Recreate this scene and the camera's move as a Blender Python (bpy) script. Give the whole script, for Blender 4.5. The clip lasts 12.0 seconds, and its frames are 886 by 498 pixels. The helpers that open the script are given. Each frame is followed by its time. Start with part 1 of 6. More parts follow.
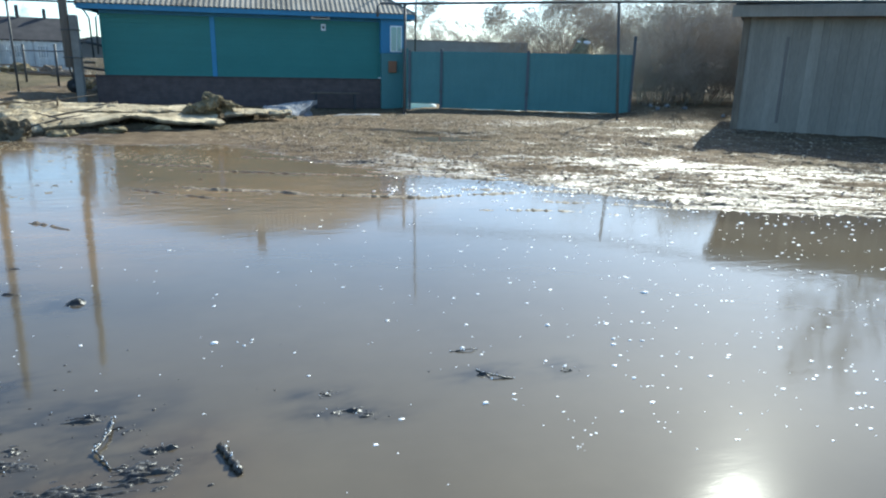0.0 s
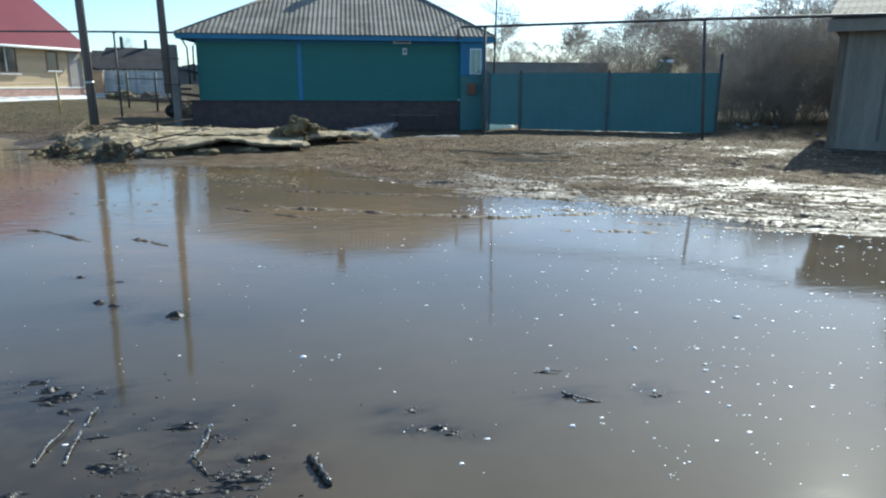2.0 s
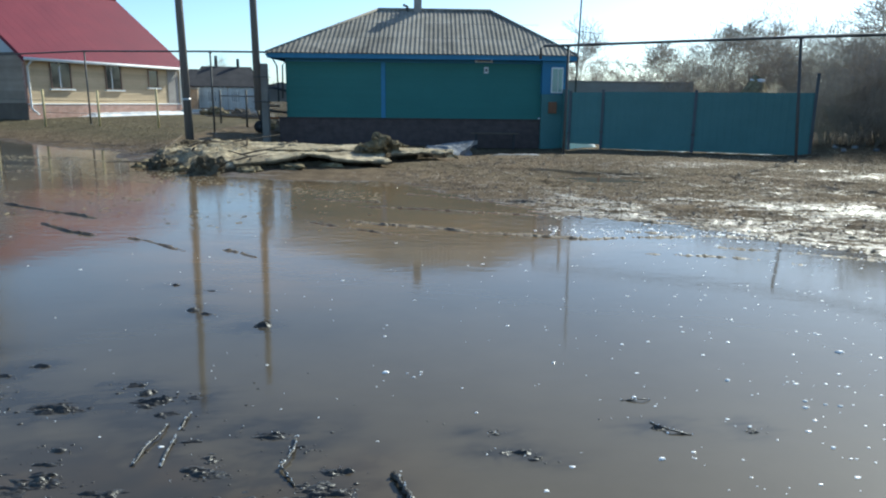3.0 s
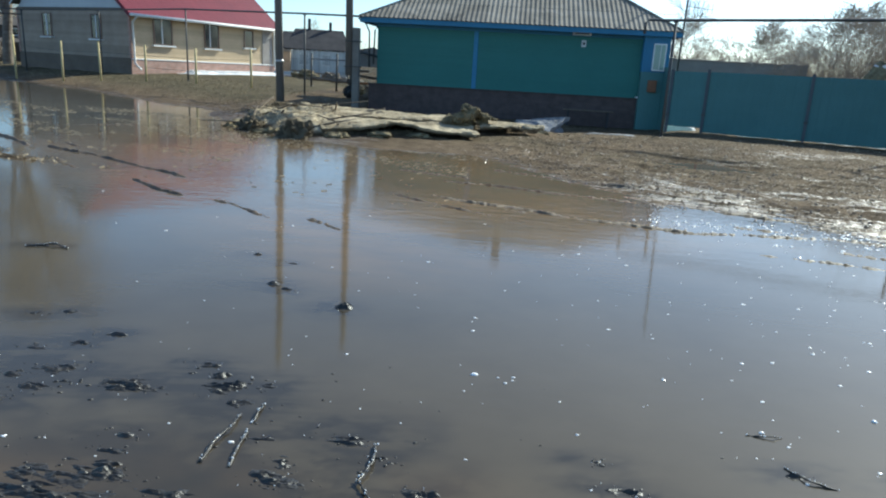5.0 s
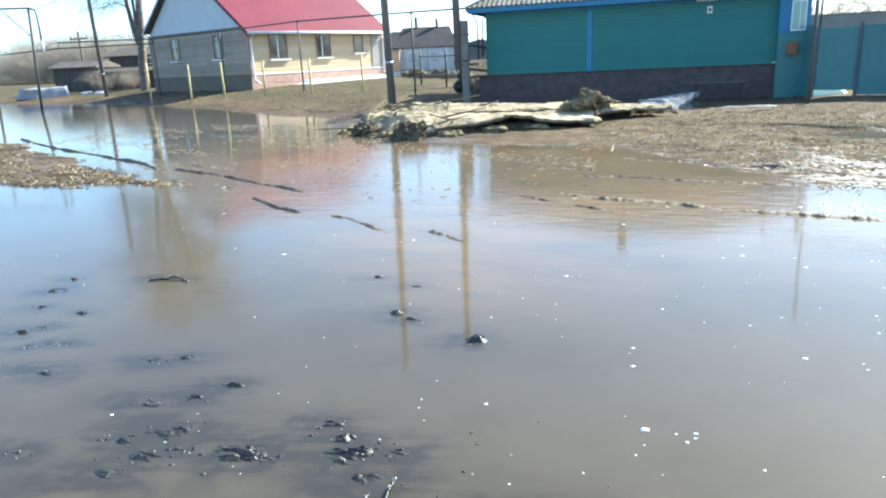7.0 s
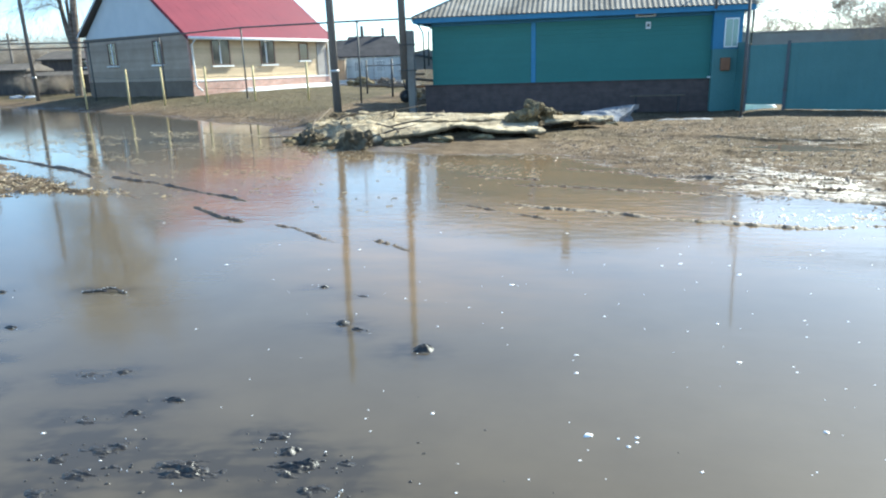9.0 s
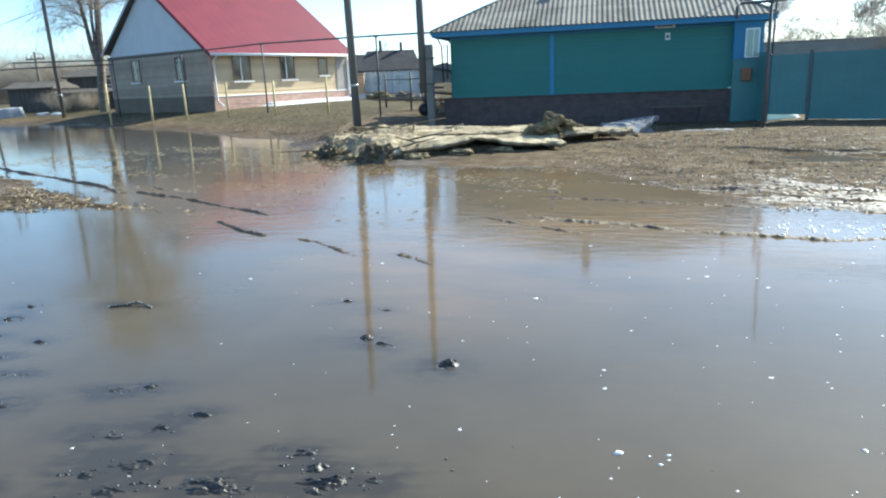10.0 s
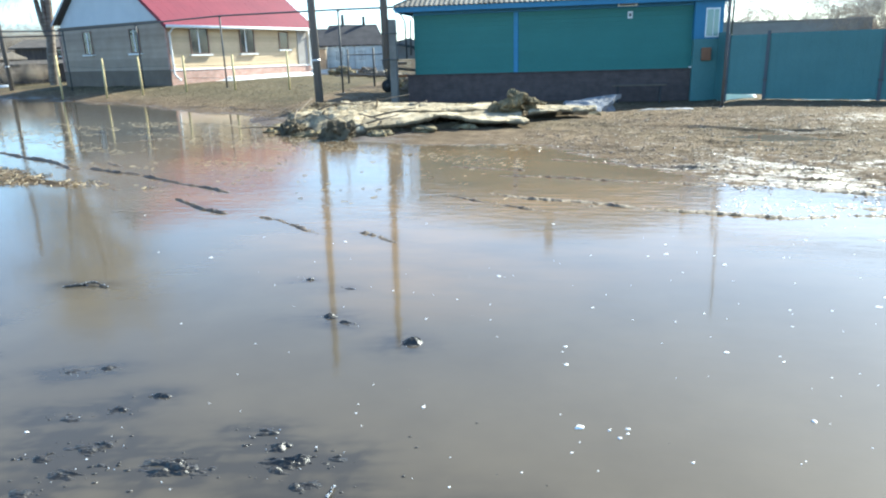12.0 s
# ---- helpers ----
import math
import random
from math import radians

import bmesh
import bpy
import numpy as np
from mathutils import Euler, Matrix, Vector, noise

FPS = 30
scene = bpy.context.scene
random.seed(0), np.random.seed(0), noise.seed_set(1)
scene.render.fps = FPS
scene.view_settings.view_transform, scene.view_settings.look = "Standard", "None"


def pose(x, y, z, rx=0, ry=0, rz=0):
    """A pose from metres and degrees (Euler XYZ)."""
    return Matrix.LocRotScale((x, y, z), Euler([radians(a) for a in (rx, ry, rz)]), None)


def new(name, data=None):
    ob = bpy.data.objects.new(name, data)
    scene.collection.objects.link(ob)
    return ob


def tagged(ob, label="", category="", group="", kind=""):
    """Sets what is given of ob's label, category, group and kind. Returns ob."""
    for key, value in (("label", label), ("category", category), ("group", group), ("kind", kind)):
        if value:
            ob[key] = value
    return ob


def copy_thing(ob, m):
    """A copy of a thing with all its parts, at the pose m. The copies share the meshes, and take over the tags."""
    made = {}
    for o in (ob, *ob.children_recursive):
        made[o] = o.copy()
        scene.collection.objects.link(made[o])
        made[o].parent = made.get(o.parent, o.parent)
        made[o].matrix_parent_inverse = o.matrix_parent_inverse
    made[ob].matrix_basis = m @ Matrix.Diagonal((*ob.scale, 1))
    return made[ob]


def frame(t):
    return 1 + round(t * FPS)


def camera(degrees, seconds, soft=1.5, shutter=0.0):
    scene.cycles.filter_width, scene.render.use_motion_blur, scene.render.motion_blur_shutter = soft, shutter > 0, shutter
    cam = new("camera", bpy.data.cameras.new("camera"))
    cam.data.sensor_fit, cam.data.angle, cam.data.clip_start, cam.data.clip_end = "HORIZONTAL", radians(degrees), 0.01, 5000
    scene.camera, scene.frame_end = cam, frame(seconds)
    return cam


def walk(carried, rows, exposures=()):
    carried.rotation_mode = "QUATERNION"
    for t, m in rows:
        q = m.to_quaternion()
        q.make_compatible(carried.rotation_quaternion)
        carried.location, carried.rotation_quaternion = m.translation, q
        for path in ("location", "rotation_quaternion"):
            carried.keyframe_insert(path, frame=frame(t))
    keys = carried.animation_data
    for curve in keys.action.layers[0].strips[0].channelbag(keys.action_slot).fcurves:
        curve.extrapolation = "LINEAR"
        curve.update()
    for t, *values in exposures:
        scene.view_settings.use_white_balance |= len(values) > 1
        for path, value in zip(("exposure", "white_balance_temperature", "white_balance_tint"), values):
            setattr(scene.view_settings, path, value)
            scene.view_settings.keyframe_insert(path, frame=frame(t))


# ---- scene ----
cam = camera(66.14, 12.0, soft=2.1)
PATH = [
    (0.0, pose(0.001, 0.000, 1.588, 74.62, -1.16, -13.37)),
    (0.5, pose(-0.036, 0.028, 1.593, 75.93, -0.73, -6.82)),
    (1.0, pose(-0.052, 0.030, 1.592, 76.33, -0.12, -5.78)),
    (1.5, pose(-0.038, 0.018, 1.583, 75.40, 0.34, -6.52)),
    (2.0, pose(-0.058, 0.001, 1.579, 76.29, -0.30, -7.07)),
    (2.5, pose(-0.100, 0.004, 1.576, 76.27, -0.38, -3.00)),
    (3.0, pose(-0.127, 0.024, 1.587, 77.69, -0.61, -0.64)),
    (3.5, pose(-0.131, 0.074, 1.546, 75.20, -2.61, -0.67)),
    (3.7, pose(-0.130, 0.115, 1.556, 74.28, -1.40, 3.40)),
    (5.3, pose(-0.302, 0.520, 1.588, 75.23, -3.10, 6.52)),
    (5.5, pose(-0.305, 0.575, 1.584, 73.29, -3.76, 5.92)),
    (6.0, pose(-0.328, 0.813, 1.602, 74.84, 0.41, 5.33)),
    (6.5, pose(-0.405, 0.969, 1.607, 74.77, 2.93, 14.90)),
    (7.0, pose(-0.494, 1.063, 1.608, 74.29, 2.70, 15.18)),
    (7.2, pose(-0.508, 1.068, 1.606, 74.04, 2.73, 14.02)),
    (8.8, pose(-0.488, 1.052, 1.612, 74.94, 1.75, 12.09)),
    (9.0, pose(-0.489, 1.056, 1.613, 74.88, 1.73, 10.81)),
    (9.5, pose(-0.494, 1.063, 1.613, 74.74, 2.51, 9.82)),
    (10.0, pose(-0.530, 1.067, 1.620, 75.97, 2.33, 12.24)),
    (10.5, pose(-0.550, 1.058, 1.627, 76.25, 2.34, 14.01)),
    (11.0, pose(-0.563, 1.052, 1.628, 76.20, 1.99, 16.11)),
    (11.5, pose(-0.561, 1.051, 1.631, 74.89, 2.55, 16.38)),
    (12.0, pose(-0.530, 1.075, 1.621, 73.99, 1.64, 9.28)),
]
# the film camera's own brightening as it turns from the sun, and its cool white balance
KELVIN, TINT = 6260, -4
STOPS = ((0.0, 1.06), (0.5, 0.70), (1.0, 0.50), (1.5, 0.73), (2.0, 0.56), (2.5, 0.46), (3.0, 0.48), (3.5, 0.36), (5.5, 0.77), (6.0, 1.24), (6.5, 1.36),
         (7.0, 1.69), (9.0, 1.46), (9.5, 1.52), (10.0, 1.19), (10.5, 1.06), (11.0, 0.89), (11.5, 1.29), (12.0, 1.64))
walk(cam, PATH, [(t, stops, KELVIN + (0 if t < 4 else 60 if t < 6.8 else 120), TINT) for t, stops in STOPS])

# ---- daylight ----
SUN = Vector((0.537, 0.622, 0.571)).normalized()
world = bpy.data.worlds.new("sky")
scene.world = world
world.use_nodes = True
wn = world.node_tree.nodes
sky = wn.new("ShaderNodeTexSky")
sky.sky_type, sky.sun_disc = "NISHITA", False
sky.sun_elevation = math.asin(SUN.z)
sky.sun_rotation = math.atan2(SUN.x, SUN.y)
sky.air_density, sky.dust_density, sky.ozone_density = 0.75, 0.75, 4.2
world.node_tree.links.new(sky.outputs[0], wn["Background"].inputs[0])
wn["Background"].inputs[1].default_value = 0.15
sun = new("sun", bpy.data.lights.new("sun", "SUN"))
sun.data.energy, sun.data.angle, sun.data.color = 4.5, radians(0.5), (1.0, 0.945, 0.875)
sun.rotation_mode = "QUATERNION"
sun.rotation_quaternion = SUN.to_track_quat("Z", "Y")
sun.location = (20, 22, 18)

# ---- places of the mud clumps in the shallows: the long ones with their half length, then the short ones ----
LEFT_CLUMPS = ((-3.1, 4.09, 0.09), (-2.95, 4.17, 0.06), (-2.8, 3.64, 0.10), (-2.61, 3.73, 0.07), (-2.5, 3.88, 0.06), (-2.58, 3.42, 0.11), (-2.45, 3.45, 0.07), (-2.67, 3.31, 0.06),
               (-2.77, 3.31, 0.04), (-2.49, 3.22, 0.08), (-2.4, 3.3, 0.05), (-2.13, 3.32, 0.13), (-4.1, 5.47, 0.085), (-4.89, 5.37, 0.06), (-4.8, 5.1, 0.08), (-3.68, 3.84, 0.09),
               (-4.36, 4.32, 0.05), (-4.05, 4.14, 0.04), (-4.24, 4.43, 0.04), (-4.17, 4.7, 0.05), (-3.1, 3.12, 0.05), (-2.57, 3.07, 0.08), (-3.92, 4.21, 0.05), (-4.6, 4.75, 0.06))
RIGHT_CLUMPS = ((-1.81, 3.63, 0.07), (-1.72, 3.52, 0.06), (-1.66, 3.4, 0.11), (-1.6, 3.43, 0.05), (-1.43, 3.46, 0.08), (-1.46, 3.26, 0.09), (-1.95, 5.04, 0.08), (-1.82, 4.94, 0.06),
                (-1.99, 5.56, 0.05), (-2.37, 5.75, 0.04), (-0.95, 3.03, 0.12), (-0.76, 2.92, 0.05), (-0.56, 2.72, 0.08), (0.21, 2.9, 0.06), (0.3, 2.88, 0.05), (0.37, 2.84, 0.05),
                (1.02, 3.15, 0.05), (0.17, 3.08, 0.04), (1.48, 3.12, 0.05))
# broad shoals of churned mud by the verge
NEAR_BEDS = ((-1.12, 2.38, 0.20, 0.12, 0.9), (-0.80, 2.42, 0.30, 0.13, 0.8), (-0.52, 2.52, 0.20, 0.12, 0.85), (-1.10, 2.70, 0.10, 0.11, 1.0), (-1.85, 2.58, 0.22, 0.10, 0.75), (-2.05, 2.46, 0.30, 0.11, 0.75), (-1.52, 2.52, 0.14, 0.08, 0.8))
NEAR_CLUMPS = ((-0.65, 2.58, 0.09), (-1.14, 2.81, 0.08), (-1.1, 2.7, 0.09), (-1.86, 2.9, 0.06), (-1.82, 2.64, 0.11), (-1.73, 2.6, 0.08), (-2.03, 2.57, 0.06), (-1.75, 2.5, 0.11),
               (-0.99, 2.48, 0.09), (-0.49, 2.58, 0.06), (-1.47, 2.46, 0.09), (-1.84, 2.77, 0.06), (-1.3, 2.98, 0.06), (-0.86, 2.43, 0.10))
_cr = random.Random(31)
# x, y, half length, half width, height
CLUMPS = [(x, y, a, a * _cr.uniform(0.42, 0.72), _cr.uniform(0.55, 1.1)) for x, y, a in LEFT_CLUMPS + RIGHT_CLUMPS + NEAR_CLUMPS]
CLUMPS.append((-1.365, 4.655, 0.06, 0.05, 1.6))


# ---- numeric noise ----
def _hash(ix, iy, seed):
    h = (ix.astype(np.int64) * 374761393 + iy.astype(np.int64) * 668265263 + seed * 974634777) & 0x7FFFFFFF
    h = ((h ^ (h >> 13)) * 1274126177) & 0x7FFFFFFF
    return ((h ^ (h >> 16)) & 0xFFFF) / 65535.0


def vnoise(x, y, seed=0):
    """Smooth value noise, -1 to 1, of unit cell size."""
    ix, iy = np.floor(x), np.floor(y)
    fx, fy = x - ix, y - iy
    fx, fy = fx * fx * (3 - 2 * fx), fy * fy * (3 - 2 * fy)
    a, b = _hash(ix, iy, seed), _hash(ix + 1, iy, seed)
    c, d = _hash(ix, iy + 1, seed), _hash(ix + 1, iy + 1, seed)
    return 2 * ((a * (1 - fx) + b * fx) * (1 - fy) + (c * (1 - fx) + d * fx) * fy) - 1


def fbm(x, y, octaves=4, seed=0):
    total, amp, norm = 0.0, 1.0, 0.0
    for k in range(octaves):
        total = total + amp * vnoise(x * 2 ** k + 17.3 * k, y * 2 ** k - 9.1 * k, seed + k)
        norm += amp
        amp *= 0.5
    return total / norm


def smooth(a, b, x):
    t = np.clip((x - a) / (b - a), 0, 1)
    return t * t * (3 - 2 * t)


# ---- lie of the land: the flood stands at z = 0 ----
SHORE_X = np.array([-400, -60, -39.4, -34.9, -26.9, -18.6, -13.2, -9.25, -7.0, -5.0, -3.0, -1.7, -0.65, 0.34, 1.0, 1.6, 2.8, 4.2, 4.6, 5.7, 6.7, 9, 14, 40, 400])
SHORE_Y = np.array([60, 45, 37.5, 37.5, 32.8, 27.3, 23.4, 20.0, 16.7, 14.7, 13.6, 13.5, 12.8, 11.6, 10.8, 9.7, 8.9, 8.0, 7.1, 6.5, 6.26, 5.6, 5.0, 3.0, 3.0])
# crests of the wheel ruts: points along each, height of the crest
RUTS_LEFT = (
    (((-16.67, 16.14), (-13.88, 14.29), (-11.36, 12.86), (-9.04, 11.54), (-8.18, 10.83)), 0.095),
    (((-7.97, 10.93), (-6.9, 10.43), (-5.99, 9.83), (-5.36, 9.52), (-4.53, 8.98)), 0.062),
    (((-5.16, 8.67), (-4.49, 8.15), (-4.01, 7.88)), 0.075),
    (((-3.77, 7.81), (-3.39, 7.62), (-3.08, 7.36), (-2.69, 7.01)), 0.045),
    (((-10.6, 13.53), (-9.71, 14.25), (-8.83, 15.14)), 0.035),
)
RUTS_RIGHT = (
    (((-1.82, 8.95), (-1.34, 8.58), (-0.83, 8.26), (-0.43, 8.02), (-0.1, 7.85)), 0.042),
    (((-1.46, 9.17), (-0.89, 8.79), (-0.24, 8.58), (0.33, 8.3), (0.82, 8.18), (1.34, 8.04), (1.82, 7.89)), 0.05),
    (((-2.19, 11.09), (-1.5, 10.87), (-0.85, 10.72)), 0.035),
    (((-0.7, 11.8), (0.5, 11.2), (1.4, 10.75), (2.2, 10.6)), 0.045),
    (((-1.4, 10.3), (-0.3, 10.1), (0.57, 9.82), (1.21, 9.65), (1.95, 9.36)), 0.05),
    (((2.1, 7.15), (2.8, 7.05), (3.3, 6.9), (3.8, 6.6)), 0.035),
    (((1.6, 7.9), (2.2, 8.0), (3.3, 8.15), (3.9, 8.0), (4.4, 7.4)), 0.05),
    (((-0.78, 8.8), (-0.36, 8.52), (-0.01, 8.28)), 0.035),
)
RUTS_SHORT = (
    (((-8.8, 11.12), (-8.4, 11.0), (-8.0, 10.9)), 0.05),
    (((-7.05, 9.85), (-6.6, 9.45), (-6.2, 9.1)), 0.05),
    (((-8.15, 11.62), (-7.35, 11.03)), 0.045),
    (((-2.42, 7.2), (-1.88, 6.8)), 0.045),
)
RUTS_SHORE = (
    (((1.9, 9.55), (2.7, 9.2), (3.5, 8.85), (4.2, 8.6)), 0.06),
    (((3.2, 8.75), (4.1, 8.3), (5.2, 7.75)), 0.055),
    (((4.3, 8.25), (5.3, 7.7), (6.4, 7.15)), 0.065),
    (((2.2, 8.45), (2.9, 8.3), (3.6, 7.95)), 0.045),
    (((4.9, 7.1), (5.8, 6.7), (7.0, 6.25)), 0.06),
    (((3.0, 7.55), (3.9, 7.2), (4.6, 6.8)), 0.04),
)
RUTS = RUTS_LEFT[:4] + RUTS_RIGHT[:7] + RUTS_LEFT[4:] + RUTS_RIGHT[7:] + RUTS_SHORT + RUTS_SHORE


def seg_dist(x, y, a, b):
    ax, ay, bx, by = *a, *b
    k = np.clip(((x - ax) * (bx - ax) + (y - ay) * (by - ay)) / ((bx - ax) ** 2 + (by - ay) ** 2), 0, 1)
    return np.hypot(x - ax - k * (bx - ax), y - ay - k * (by - ay))


def shore_dist(x, y):
    wob = 0.45 * fbm(x * 0.6, y * 0.6, 4, 3) * np.clip(np.abs(y) / 12, 0.3, 2)
    return (y - np.interp(x, SHORE_X, SHORE_Y)) * 0.78 + wob


def ground(x, y):
    """Height of the land over the flood; x, y arrays."""
    x, y = np.asarray(x, float), np.asarray(y, float)
    d = shore_dist(x, y)
    rise = np.interp(x, [-30, -14, -8, -4, -0.5, 1.5, 30], [0.66, 0.62, 0.44, 0.34, 0.30, 0.195, 0.21])
    land = rise * (1 - np.exp(-np.maximum(d, 0) / np.interp(x, [-14, -6], [3.4, 5.5])))
    bed = -np.minimum(0.11, -np.minimum(d, 0) * 0.05)
    z = np.where(d > 0, land, bed)
    # the verge on which the camera's bearer stands
    z = np.maximum(z, np.minimum(0.05, (1.2 - y + 0.4 * fbm(x, y, 3, 8)) * 0.05))
    # tongue of mud and straw between the two sheets of water
    up, low = 9.5 + np.maximum(-6.2 - x, 0) * 0.60, 9.25 - np.maximum(-6.2 - x, 0) * 0.06
    inner = np.minimum(y - low, up - y) + 0.95 * fbm(x * 0.9, y * 2.6, 5, 12) - 0.12
    z = np.maximum(z, np.where(x < -5.9, -0.05 + 0.11 * smooth(-0.2, 0.9, inner), -1))
    for pts, top in RUTS:
        r = np.full_like(x, 9.0)
        for a, b in zip(pts[:-1], pts[1:]):
            r = np.minimum(r, seg_dist(x, y, a, b))
        z = np.maximum(z, -0.06 + 0.03 * np.exp(-(r / 0.16) ** 2))
    # churned mud on the drier side, drawn out along the road
    a = 0.38
    s, t = x * math.cos(a) - y * math.sin(a), x * math.sin(a) + y * math.cos(a)
    churn = smooth(-1.3, 0.7, d) * (1 - smooth(5, 11, d)) * smooth(-4, 1.5, x)
    z = z + churn * (0.034 * (1 - 2.2 * np.abs(fbm(s * 0.4, t * 3.0, 4, 31))) + 0.022 * (1 - 2.2 * np.abs(fbm(s * 1.6, t * 10, 4, 35))) + 0.010 * fbm(s * 6, t * 18, 2, 37) - 0.024)
    z = z + smooth(-0.3, 0.6, d) * (0.022 * fbm(x * 2.5, y * 2.5, 4, 41) + 0.012 * fbm(x * 9, y * 9, 2, 43)) * (1 - smooth(60, 120, np.abs(x) + np.abs(y)))
    # low ridge before the house, and the trodden hollow along its wall
    z = z + 0.035 * smooth(1.0, 1.9, x) * (1 - smooth(6.0, 9.0, x)) * np.exp(-((y - 17.7) / 1.4) ** 2)
    z = z - 0.10 * smooth(18.6, 20.4, y) * (1 - smooth(23, 30, y)) * smooth(-8.5, -6.5, x) * (1 - smooth(3.4, 4.8, x))
    z = z - 0.07 * np.exp(-((x - 0.75) / 0.55) ** 2) * smooth(16.3, 17.4, y) * (1 - smooth(20, 22, y))
    # low bank between the gate and the thicket
    z = z + 0.24 * smooth(9.7, 11.2, x) * smooth(16.6, 18.8, y + 0.3 * fbm(x, y, 3, 47)) * (1 - smooth(30, 60, y))
    # shallow basin of the yard puddle
    z = z - 0.09 * np.exp(-((x - 3.3 + 0.3 * (y - 13.6)) / 0.95) ** 2 - ((y - 13.7) / 0.85) ** 2)
    # shallow lumpy bed close to the near verge
    lump = smooth(3.9, 2.6, y) * smooth(0.3, -0.9, x) * smooth(-5.5, -3.5, x)
    z = z + lump * (0.018 + 0.05 * fbm(x * 3.1, y * 3.1, 4, 51))
    return z


PUDDLE_Z = 0.062


def ground_at(x, y):
    return float(ground(np.array([x]), np.array([y]))[0])


def silt_round_clumps(x, y):
    """Dark silt whirled up round the clumps, trailing to one side."""
    out = np.zeros_like(x)
    wx, wy = x + 0.12 * fbm(x * 4, y * 4, 4, 171), y + 0.07 * fbm(x * 4, y * 4, 4, 175)
    for cx, cy, sx, sy, top in CLUMPS:
        trail = np.clip((cx - wx) / (sx * 3.5), 0, 1)
        core = np.exp(-((wx - cx + 0.05) / (sx * 2.5 + 0.05)) ** 2 - ((wy - cy + 0.25 * (cx - wx) * 0.3) / (sy * 2.2 + 0.035)) ** 2)
        out = np.maximum(out, core * (1 - 0.3 * trail))
    wisp = np.clip(1.15 - 3.4 * np.abs(fbm(x * 5 + 1.2 * fbm(x * 3, y * 3, 3, 181), y * 13 - x * 2.0, 5, 183)), 0, 1)
    grain = np.clip(0.5 + 1.3 * fbm(x * 16, y * 24, 4, 179), 0, 1)
    return np.clip(out * (0.30 + 0.75 * wisp + 0.35 * grain), 0, 1)


# ---- node materials ----
def material(name, rough=0.8, spec=0.3, metal=0.0):
    m = bpy.data.materials.new(name)
    m.use_nodes = True
    b = m.node_tree.nodes["Principled BSDF"]
    b.inputs["Roughness"].default_value, b.inputs["Metallic"].default_value = rough, metal
    b.inputs["Specular IOR Level"].default_value = spec
    return m, m.node_tree.nodes, m.node_tree.links, b


def ramp(nodes, links, source, stops):
    r = nodes.new("ShaderNodeValToRGB")
    while len(r.color_ramp.elements) < len(stops):
        r.color_ramp.elements.new(0.5)
    for e, (p, c) in zip(r.color_ramp.elements, stops):
        e.position, e.color = p, (*c, 1) if len(c) == 3 else c
    links.new(source, r.inputs[0])
    return r.outputs[0]


def noise_tex(nodes, links, scale, detail=4, rough=0.55, stretch=None, coord="Object", turn=0.0):
    tc = nodes.new("ShaderNodeTexCoord")
    n = nodes.new("ShaderNodeTexNoise")
    n.inputs["Scale"].default_value, n.inputs["Detail"].default_value, n.inputs["Roughness"].default_value = scale, detail, rough
    if stretch:
        mp = nodes.new("ShaderNodeMapping")
        if turn:
            mp.vector_type = "TEXTURE"
            mp.inputs["Rotation"].default_value = (0, 0, turn)
            stretch = tuple(1 / k for k in stretch)
        mp.inputs["Scale"].default_value = stretch
        links.new(tc.outputs[coord], mp.inputs[0])
        links.new(mp.outputs[0], n.inputs["Vector"])
    else:
        links.new(tc.outputs[coord], n.inputs["Vector"])
    return n.outputs["Fac"]


def mix(nodes, links, fac, a, b, mode="MIX"):
    m = nodes.new("ShaderNodeMix")
    m.data_type, m.blend_type = "RGBA", mode
    for sock, v in ((m.inputs[0], fac), (m.inputs[6], a), (m.inputs[7], b)):
        if isinstance(v, (int, float)):
            sock.default_value = v
        elif isinstance(v, tuple):
            sock.default_value = (*v, 1)
        else:
            links.new(v, sock)
    return m.outputs[2]


def bump(nodes, links, bsdf, height, strength=0.3, dist=0.02):
    b = nodes.new("ShaderNodeBump")
    b.inputs["Strength"].default_value, b.inputs["Distance"].default_value = strength, dist
    links.new(height, b.inputs["Height"])
    links.new(b.outputs[0], bsdf.inputs["Normal"])


